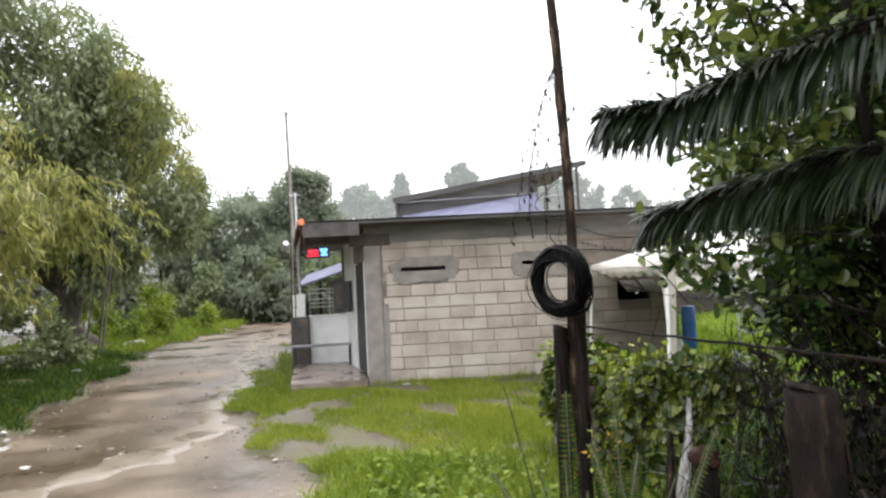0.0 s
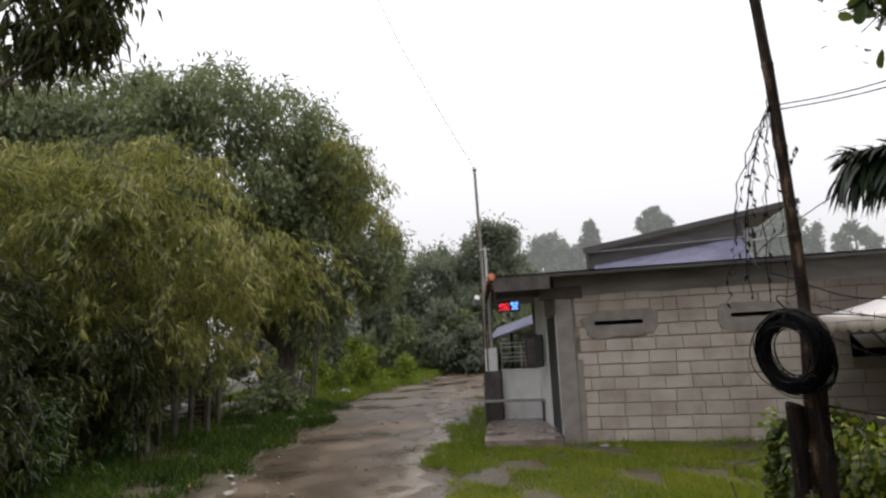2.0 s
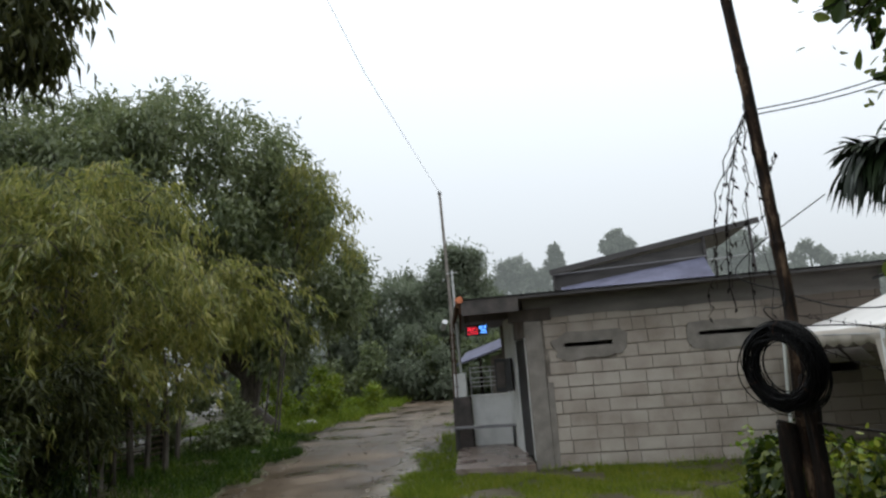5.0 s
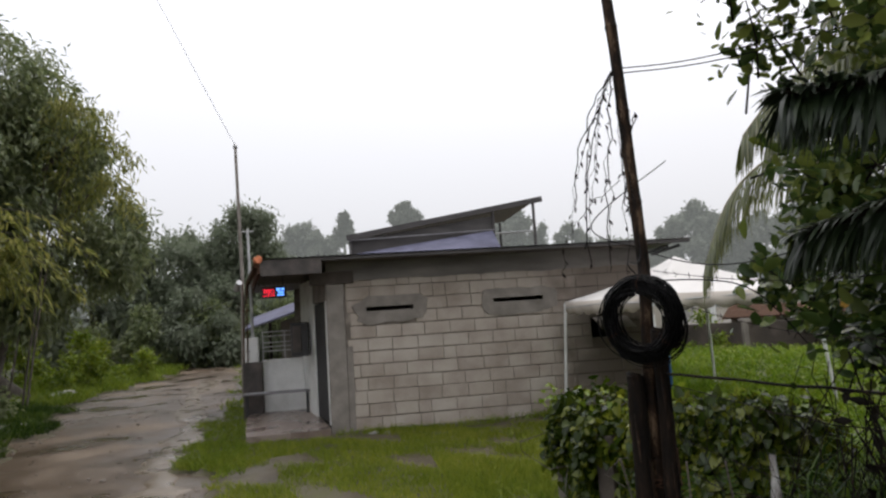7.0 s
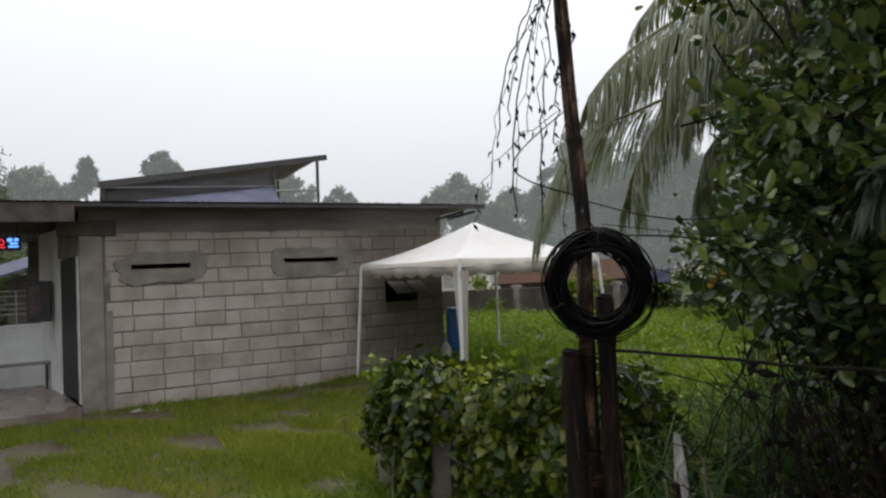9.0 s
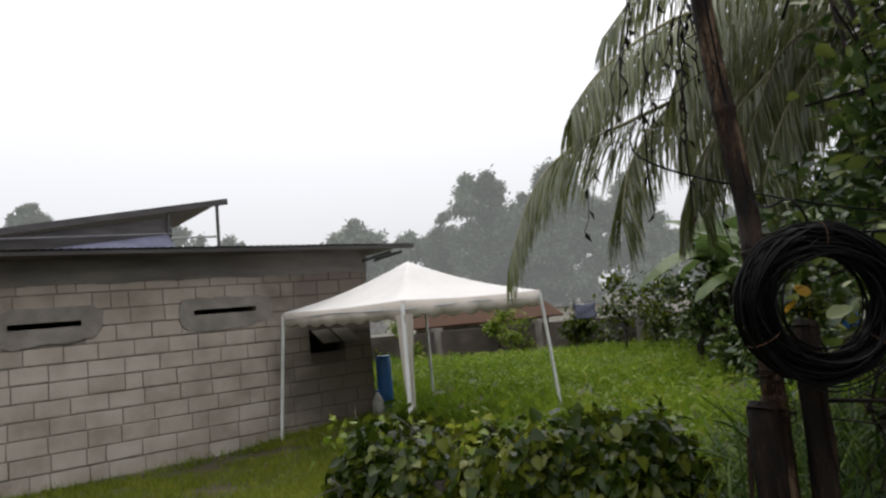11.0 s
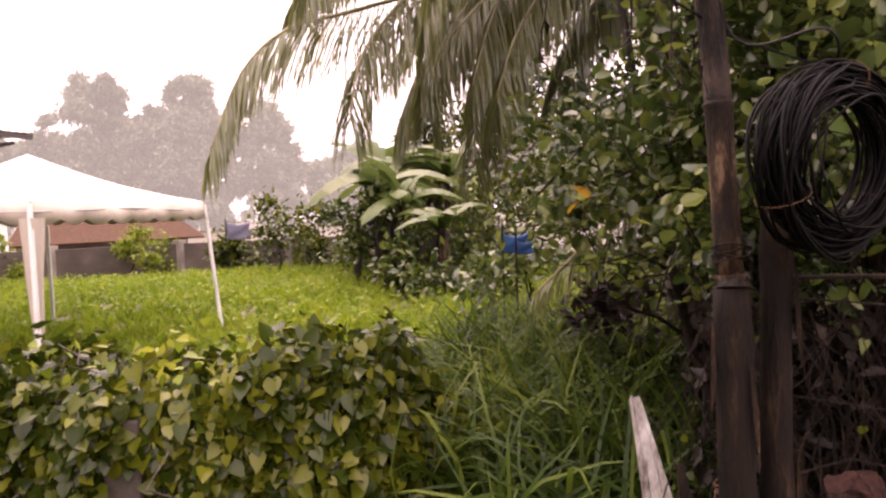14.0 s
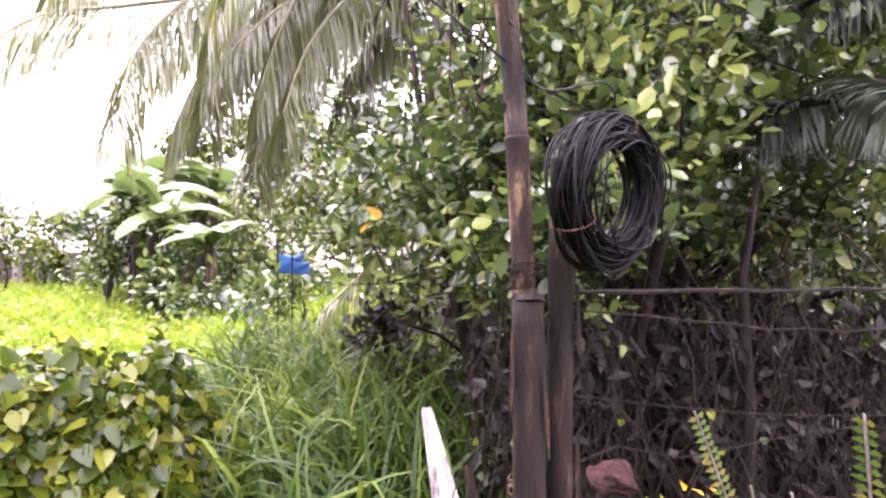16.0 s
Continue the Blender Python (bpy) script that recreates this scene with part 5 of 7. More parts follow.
def make_corner_wood():
    lg = thing("log_rail", "stack of dark wet pole rails between the fence posts", "log")
    for k in range(5):
        z = 0.9 - 0.085 * k
        w = 0.012 * math.sin(k * 2.3)
        Geo().tube([(1.4 + w, -8.92, z - 0.03), (1.46 - w, -9.14, z - 0.01 + w), (1.56 + w, -9.42, z + 0.01)], [0.018, 0.024 - w, 0.02], 9).done("pole_rail", M["deadwood"], lg, smooth=True)
    Geo().tube([(1.41, -8.95, 0.0), (1.41, -8.95, 0.84)], 0.035, 8).done("prop", M["deadwood"], lg)
    make_post("fence_post", "short rotten stump under the red tin", 1.68, -8.4, 0.82, 0.05, 7)
    r = thing("rusty_can", "crushed rust-red tin on a stump", "tin")
    bm = bmesh.new()
    bmesh.ops.create_icosphere(bm, subdivisions=3, radius=0.062)
    for v in bm.verts:
        v.co += noise.noise_vector(v.co * 14) * 0.03 + noise.noise_vector(v.co * 40) * 0.012
        v.co.z *= 0.75
        v.co += Vector((1.68, -8.4, 0.865))
    part("crushed_body", bm, surface("red_rust", [(0.008, 0.004, 0.003), (0.02, 0.008, 0.006), (0.032, 0.011, 0.008), (0.05, 0.024, 0.019)], 26, 0.8, 1.5, spread=0.4, spec=0.2), r)
    w = thing("leaning_plank", "peeling white-painted plank leaning in the weeds", "plank")
    g = Geo()
    # corrugated strip, narrow at the top
    lo = float(ground_z(1.66, -8.0)) - 0.05
    top, foot = Vector((1.85, -7.88, 1.0)), Vector((1.60, -8.13, lo))
    side = Vector((0.12, -0.99, 0)).normalized()
    n = 9
    for i in range(n + 1):
        u = i / n
        for k in range(13):
            s = (k / 12 - 0.5) * (0.022 + 0.2 * u)
            p = top.lerp(foot, u) + side * s + Vector((0.006 * math.cos(k * 2.1) * (0.3 + u) + 0.01 * math.sin(u * 9), 0, 0.012 * math.sin(k * 1.7) * (1 - u)))
            g.v.append(tuple(p))
    g.f = [(i * 13 + k, i * 13 + k + 1, i * 13 + 14 + k, i * 13 + 13 + k) for i in range(n) for k in range(12)]
    ob = g.done("plank_body", M["peeled"], w)
    md = ob.modifiers.new("thick", "SOLIDIFY")
    md.thickness = 0.008
    w = thing("leaning_plank", "split brown plank leaning beside the white one", "plank")
    Geo().slab([(1.708, -7.995, 0.888), (1.71, -8.014, 0.881), (1.62, -8.2, lo), (1.6, -8.05, lo)], 0.02).done("plank_body", M["bamboo"], w)


make_corner_wood()


# Strands and leaves use near-black colours that paint in the shade behind the fence.
def make_tangle():
    rng = np.random.default_rng(55)
    t = thing("dry_tangle", "brown tangle of dead vines behind the fence", "dead vines")
    for q in range(9):
        g = Geo()
        for k in range(60):
            y = -10.3 + 2.3 * rng.random()
            x = 1.95 + 0.2 * max(0, -8.6 - y) + 1.0 * rng.random() ** 1.5
            p = Vector((x, y, 0.85 + 0.7 * rng.random()))
            pts = [p]
            drift = Vector((rng.normal() * 0.03, -0.02 + rng.normal() * 0.03, 0))
            for i in range(8):
                pts.append(pts[-1] + drift + Vector((rng.normal() * 0.045, rng.normal() * 0.06, -0.1 - 0.08 * rng.random())))
            g.tube(pts, 0.0016 + 0.0026 * rng.random() ** 2, 4)
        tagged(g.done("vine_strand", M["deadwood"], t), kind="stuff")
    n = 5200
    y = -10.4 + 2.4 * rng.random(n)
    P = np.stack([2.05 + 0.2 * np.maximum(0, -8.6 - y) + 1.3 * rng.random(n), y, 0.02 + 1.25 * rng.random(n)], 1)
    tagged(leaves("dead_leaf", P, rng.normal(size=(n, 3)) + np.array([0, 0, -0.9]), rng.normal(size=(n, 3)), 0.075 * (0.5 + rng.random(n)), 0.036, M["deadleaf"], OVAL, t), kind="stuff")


make_tangle()


def make_pole_vine():
    v = thing("dry_vine", "dry vine strands hanging from the pole", "vine")
    rng = np.random.default_rng(12)
    P, D = [], []
    tops = [(1.24, -8.05, 2.64)] * 6 + [(1.25, -8.05, 2.4)] * 3
    ends = [(1.02, -8.15, 2.1), (1.0, -8.1, 1.95), (1.1, -8.1, 1.85), (1.14, -8.05, 1.95), (1.05, -8.0, 2.2), (1.2, -8.1, 1.75), (1.4, -8.1, 2.45), (1.36, -8.05, 2.2), (1.32, -8.0, 2.05)]
    tops += [(1.24, -8.05, 2.66), (1.24, -8.06, 2.6), (1.22, -8.07, 2.2), (1.24, -8.05, 2.64)]
    ends += [(0.97, -8.1, 1.88), (0.9, -8.06, 1.95), (0.85, -8.02, 1.84), (0.94, -8.08, 2.1)]
    for a, b in zip(tops, ends):
        a, b = Vector(a) - Vector((0, 0, 0.05)), Vector(b)
        b += Vector(((1.24 - b.x) * 0.45, abs(b.x - 1.24) * 0.5, -0.03))
        m = a.lerp(b, 0.3) + Vector((b.x - a.x, b.y - a.y, 0)) * 0.5
        pts = []
        for i in range(15):
            u = i / 14
            p = a * (1 - u) ** 2 + m * 2 * u * (1 - u) + b * u * u
            p += Vector(rng.normal(size=3) * 0.008)
            pts.append(p)
            if rng.random() < 0.62 and i > 2:
                P.append(p)
                D.append((rng.normal() * 0.4, rng.normal() * 0.4, -1))
        Geo().tube(pts, 0.0024 if rng.random() < 0.4 else 0.0013, 4).done("strand", M["deadwood"], v)
    tagged(leaves("dry_leaf", P, D, rng.normal(size=(len(P), 3)), 0.032, 0.011, M["deadwood"], OVAL, v), kind="stuff")
    w = thing("drop_wire", "pair of black wires from the pole into the trees", "wire")
    Geo().tube(sweep([(1.24, -8.05, 2.6), (1.7, -8.2, 2.62), (2.6, -8.6, 2.82)]), 0.0026, 5).done("strand", M["cable"], w)
    Geo().tube(sweep([(1.24, -8.05, 2.58), (1.7, -8.25, 2.58), (2.6, -8.7, 2.72)]), 0.0026, 5).done("strand", M["cable"], w)
    Geo().tube(sweep([(1.27, -8.1, 1.87), (1.15, -7.9, 2.0), (1.6, -7.7, 2.3)]), 0.0026, 5).done("strand", M["cable"], w)
    Geo().tube(sweep([(1.27, -8.1, 1.86), (1.5, -8.4, 1.78), (2.2, -8.6, 1.95)]), 0.0026, 5).done("strand", M["cable"], w)


make_pole_vine()


def make_creeper():
    t = thing("fence_creeper", "young heart-leaved creeper climbing the fence wires", "creeper")
    rng = np.random.default_rng(19)
    roots = [(1.42, -8.39, 1.36), (1.41, -8.46, 1.3), (1.53, -8.03, 1.1), (1.4, -8.78, 1.5), (1.55, -8.95, 1.4), (1.48, -8.6, 1.36), (1.62, -9.2, 1.36)]
    P = []
    for r in roots:
        pts = [Vector(r)]
        for i in range(9):
            pts.append(pts[-1] + Vector((rng.normal() * 0.015, rng.normal() * 0.03, -0.085)))
            if rng.random() < 0.4:
                P.append(tuple(pts[-1]))
        Geo().tube(pts, 0.001, 4).done("runner", M["deadwood"], t)
    n = len(P)
    tagged(leaves("heart_leaf", P, rng.normal(size=(n, 3)) * 0.4 + np.array([-0.2, 0, -0.8]), rng.normal(size=(n, 3)) * 0.4 + np.array([-1.0, 0, 0.3]), 0.028 * (0.5 + 0.8 * rng.random(n)), 0.02, M["vine"], HEART, t), kind="stuff")


make_creeper()


# ---- round-leaved shrub behind the fence ----
def make_shrub():
    rng = np.random.default_rng(21)
    t = thing("sea_grape_shrub", "tall shrub with glossy round leaves over the fence", "shrub")
    blobs = [((3.4, -8.75, 2.7), (1.2, 1.2, 1.6)), ((2.35, -8.65, 2.7), (0.65, 0.55, 0.95)), ((2.6, -8.4, 1.65), (0.7, 0.6, 0.55)), ((1.84, -8.42, 2.78), (0.32, 0.3, 0.5)),
             ((3.2, -7.95, 1.75), (0.75, 0.55, 0.8)), ((4.6, -9.6, 2.6), (1.4, 1.4, 1.8)), ((3.0, -9.7, 2.3), (0.9, 0.8, 1.4)), ((1.85, -8.45, 1.6), (0.3, 0.25, 0.28)), ((2.5, -7.75, 1.45), (0.3, 0.3, 0.35)),
             ((1.95, -8.5, 3.4), (0.5, 0.5, 0.5)), ((2.25, -8.45, 2.0), (0.5, 0.4, 0.6)), ((2.6, -9.2, 1.8), (0.6, 0.5, 0.6))]
    P, d, cen = in_blobs(rng, blobs, 5200, 12, 0.2, 0.2)
    ok = (P[:, 0] > 1.4 + 0.25 * np.maximum(0, -8.6 - P[:, 1])) & (P[:, 2] > 1.22 + 0.22 * np.sin(P[:, 1] * 9.0) * np.sin(P[:, 0] * 7.0))
    P, d = P[ok], d[ok]
    n = len(P)
    D = d * 0.5 + rng.normal(size=(n, 3)) * 0.7
    D[:, 2] += 0.15
    U = rng.normal(size=(n, 3)) * 0.6 + np.array([-0.3, 0, 1.0])
    L = 0.057 * (0.45 + 1.0 * rng.random(n) ** 1.3)
    leaves("leaf_mass", P, D, U, L, L * 0.62, M["round"], ROUND, t)
    ends = cen[rng.choice(len(cen), 70, replace=False)]
    stems = [Vector((3.0, -8.7, 0.1)), Vector((2.7, -8.5, 0.1)), Vector((3.4, -9.1, 0.1)), Vector((3.1, -8.2, 0.1)), Vector((4.2, -9.6, 0.1))]
    g = Geo()
    for s in stems:
        for q in range(3):
            e = s + Vector((rng.normal() * 0.35, rng.normal() * 0.35, 2.4 + rng.random()))
            m = s.lerp(e, 0.5) + Vector((rng.normal() * 0.12, rng.normal() * 0.12, 0))
            g.tube([s + Vector((rng.normal() * 0.06, rng.normal() * 0.06, -0.2)), s.lerp(m, 0.5), m, e], [0.035, 0.03, 0.024, 0.01], 7)
    for e in ends:
        e = Vector(e)
        s = min(stems, key=lambda q: (q.xy - e.xy).length)
        a = s + Vector((0, 0, max(0.6, e.z * 0.6)))
        g.tube([a, a.lerp(e, 0.5) + Vector(rng.normal(size=3) * 0.08), e], [0.014, 0.009, 0.004], 5)
    for e in cen[rng.choice(len(cen), 1100, replace=False)]:
        if e[0] < 1.5 or e[2] < 0.7:
            continue
        e = Vector(e)
        v = Vector(rng.normal(size=3)) * 0.6 + Vector((-0.5, 0, 0.3))
        v.normalize()
        g.tube([e - v * 0.22, e - v * 0.05 + Vector(rng.normal(size=3) * 0.02), e + v * 0.14], [0.005, 0.004, 0.002], 4)
    g.done("stem", M["deadwood"], t, smooth=True)
    # a few yellowed leaves
    Y = [(2.46, -7.6, 1.63), (2.4, -7.64, 1.58), (2.52, -7.62, 1.56), (2.9, -8.3, 2.1), (2.6, -8.45, 2.6), (2.1, -8.4, 1.9)]
    for q in Y:
        leaves("yellow_leaf", [q], rng.normal(size=(1, 3)) + np.array([0, 0, -0.5]), rng.normal(size=(1, 3)) + np.array([-1.0, 0, 0]), 0.075, 0.05, M["yellow"], ROUND, t, "yellowed leaf")


make_shrub()
tree("thicket_tree", "dark dense tree behind the fence", (6.5, -9.6, 0.2), (6.4, -9.6, 3.0),
     [((6.6, -9.3, 2.8), (1.8, 1.8, 2.3)), ((5.6, -11.3, 2.6), (1.8, 1.5, 2.4)), ((7.0, -8.0, 1.6), (1.4, 1.0, 1.4)), ((8.5, -9.5, 3.0), (2.0, 2.0, 2.8))],
     1500, 22, 0.4, 0.13, 0.06, "mango", 0.14, OVAL, seed=91, droop=0.2, limbs=24)
bush("undergrowth", "withered undergrowth behind the fence, darkened for deep shade", [((2.9, -8.9, 0.5), (0.9, 0.7, 0.55)), ((2.75, -8.1, 0.45), (0.55, 0.4, 0.5)), ((4.0, -8.6, 0.7), (1.0, 0.8, 0.8)), ((3.6, -10.2, 0.6), (1.0, 1.0, 0.8)), ((4.4, -7.7, 0.8), (0.9, 0.5, 0.6))], 700, 16, 0.25, 0.09, 0.05, "deadleaf", 92)
bush("undergrowth", "dark leafy undergrowth in the shade of the shrub", [((4.6, -9.9, 0.8), (0.9, 1.2, 0.9)), ((3.4, -11.2, 0.7), (0.9, 0.9, 0.9)), ((5.8, -10.9, 0.8), (1.2, 1.0, 1.0)), ((5.2, -12.2, 0.8), (1.2, 1.0, 1.0)), ((3.9, -9.6, 0.6), (0.6, 0.6, 0.7))], 820, 18, 0.25, 0.1, 0.05, "mango", 93)


# ---- coconut palm ----
def frond(t, pts, rng, length=0.62, width=0.032, n=74, mat="palm", fall=(0.75, 1.1), out=(0.25, 0.5)):
    """One palm frond: a curved rachis and two rows of hanging leaflets."""
    P = [Vector(p) for p in pts]

    def at(u):
        k = len(P) - 1
        i = min(k - 1, int(u * k))
        q = u * k - i
        p0, p1, p2, p3 = P[max(0, i - 1)], P[i], P[i + 1], P[min(k, i + 2)]
        return 0.5 * ((2 * p1) + (p2 - p0) * q + (2 * p0 - 5 * p1 + 4 * p2 - p3) * q * q + (3 * p1 - p0 - 3 * p2 + p3) * q ** 3)
    path = [at(i / 24) for i in range(25)]
    rach = Geo().tube(path, [0.02 * (1 - 0.85 * i / 24) + 0.002 for i in range(25)], 6).done("rachis", M["rib"] if mat == "palm" else M["deadwood"], t, smooth=True)
    LP, LD, LU, LL = [], [], [], []
    for i in range(n):
        u = 0.12 + 0.88 * i / n
        p = at(u)
        d = (at(min(1, u + 0.02)) - at(u - 0.02)).normalized()
        side = d.cross(Vector((0, 0, 1))).normalized()
        ln = length * (0.45 + 0.9 * math.sin(math.pi * min(0.98, 0.15 + 0.8 * u)) * 0.6) * rng.uniform(0.85, 1.1)
        for s in (1, -1):
            w = side * s * rng.uniform(out[0], out[1]) + d * rng.uniform(0.3, 0.5) + Vector((0, 0, -1)) * rng.uniform(fall[0], fall[1])
            LP.append(p)
            LD.append(w)
            LU.append(d * 0.3 + side * s * 0.4 + Vector((0, 0, 0.8)) + Vector((rng.uniform(-1, 1), rng.uniform(-1, 1), 0)) * 0.3)
            LL.append(ln)
    strip = ([(0, 0.25, 0), (0, -0.25, 0), (0.35, 0.5, 0.04), (0.35, -0.5, 0.04), (0.7, 0.4, 0.0), (0.7, -0.4, 0.0), (1, 0, -0.1)], [(0, 1, 3, 2), (2, 3, 5, 4), (4, 5, 6)])
    tagged(leaves("frond_blade", LP, LD, LU, np.array(LL), width, M[mat], strip, rach, "drooping green leaflets"), kind="stuff")


def make_palm():
    rng = random.Random(77)
    t = thing("coconut_palm", "young coconut palm with long drooping fronds", "palm")
    Geo().tube([(4.75, -7.9, 0.2), (4.72, -7.9, 1.5), (4.65, -7.8, 2.3), (4.6, -7.7, 3.1)], [0.16, 0.12, 0.11, 0.12], 12).done("trunk", M["bark"], t, smooth=True)
    C = (4.6, -7.7, 3.1)
    fr = [
        [C, (4.5, -6.95, 3.38), (4.22, -6.39, 3.1), (3.7, -5.97, 2.84), (3.42, -5.67, 2.7), (3.21, -5.48, 2.42), (3.04, -5.37, 1.95)],
        [C, (4.4, -6.9, 3.5), (4.14, -6.57, 3.48), (3.85, -6.45, 3.48), (3.5, -6.25, 3.28), (3.24, -6.14, 3.07), (3.04, -6.07, 2.83)],
        [C, (4.5, -7.05, 3.5), (4.21, -6.48, 3.24), (3.77, -6.3, 2.88), (3.46, -6.17, 2.5), (3.32, -6.15, 2.1)],
        [C, (4.55, -7.0, 3.35), (4.45, -6.72, 3.16), (4.14, -6.57, 2.88), (3.85, -6.48, 2.51), (3.71, -6.45, 2.15)],
        [C, (4.6, -7.1, 3.22), (4.51, -6.85, 2.99), (4.23, -6.76, 2.61), (4.07, -6.68, 2.22), (3.94, -6.67, 1.86)],
        [C, (4.5, -7.0, 3.8), (4.3, -6.31, 3.7), (3.95, -5.98, 3.4), (3.73, -5.79, 3.16), (3.53, -5.65, 2.91)],
        [C, (4.3, -7.5, 3.2), (4.0, -7.25, 2.98), (3.75, -7.05, 2.6), (3.6, -6.95, 2.2)],
        [C, (4.0, -7.6, 3.6), (3.55, -7.3, 3.55), (3.2, -7.0, 3.2), (3.0, -6.85, 2.75)],
        [C, (4.1, -7.3, 3.45), (3.75, -6.95, 3.35), (3.5, -6.7, 3.0), (3.4, -6.6, 2.6)],
        [C, (4.1, -7.8, 3.9), (3.4, -7.6, 4.1), (2.75, -7.15, 3.75)],
        [C, (4.5, -6.9, 4.0), (4.2, -6.2, 4.1), (3.9, -5.7, 3.6)],
        [C, (4.9, -7.0, 3.7), (5.0, -6.2, 3.5), (5.0, -5.6, 2.8)],
        [C, (4.8, -7.2, 3.2), (4.75, -6.75, 2.9), (4.7, -6.5, 2.4)],
        [C, (4.55, -7.15, 3.3), (4.3, -6.85, 3.1), (4.0, -6.6, 2.75), (3.8, -6.4, 2.4)],
        [C, (4.5, -6.9, 3.25), (4.35, -6.5, 2.95), (4.15, -6.25, 2.55), (4.05, -6.1, 2.15)],
        [C, (4.35, -7.35, 3.3), (4.05, -7.0, 3.1), (3.85, -6.85, 2.7), (3.75, -6.75, 2.3)],
        [C, (4.4, -7.5, 2.95), (4.2, -7.3, 2.7), (4.05, -7.2, 2.35)],
        [C, (5.5, -8.2, 3.8), (6.4, -8.6, 3.4), (6.9, -8.9, 2.5)],
        [C, (4.4, -8.8, 3.9), (4.0, -9.8, 3.7), (3.7, -10.5, 3.0)],
    ]
    for p in fr:
        frond(t, p, rng, length=0.64, width=0.0125, n=150, fall=(0.55, 0.95), out=(0.25, 0.6))
    frond(t, [(4.62, -7.75, 2.6), (3.6, -7.85, 1.75), (3.03, -7.56, 1.4), (2.99, -7.3, 1.15)], rng, length=0.26, width=0.012, n=40)
    t2 = thing("coconut_palm", "low palm reaching over the fence, fronds darkened as if backlit", "palm")
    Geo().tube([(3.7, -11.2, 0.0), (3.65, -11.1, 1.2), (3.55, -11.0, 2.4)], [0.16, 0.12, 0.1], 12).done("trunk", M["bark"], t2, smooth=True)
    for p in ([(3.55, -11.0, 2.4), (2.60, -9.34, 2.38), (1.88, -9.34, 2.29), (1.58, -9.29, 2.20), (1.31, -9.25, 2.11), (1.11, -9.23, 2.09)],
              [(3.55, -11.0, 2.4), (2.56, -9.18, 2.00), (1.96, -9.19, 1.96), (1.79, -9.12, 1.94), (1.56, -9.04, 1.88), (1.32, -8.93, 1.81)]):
        frond(t2, p, rng, length=0.24, width=0.012, n=260, mat="palm_shaded", fall=(0.35, 1.0), out=(0.1, 0.45))
        frond(t2, [(x, y, z + 0.012) for x, y, z in p], rng, length=0.16, width=0.012, n=200, mat="palm_shaded", fall=(-0.15, 0.25), out=(0.3, 0.7))


make_palm()


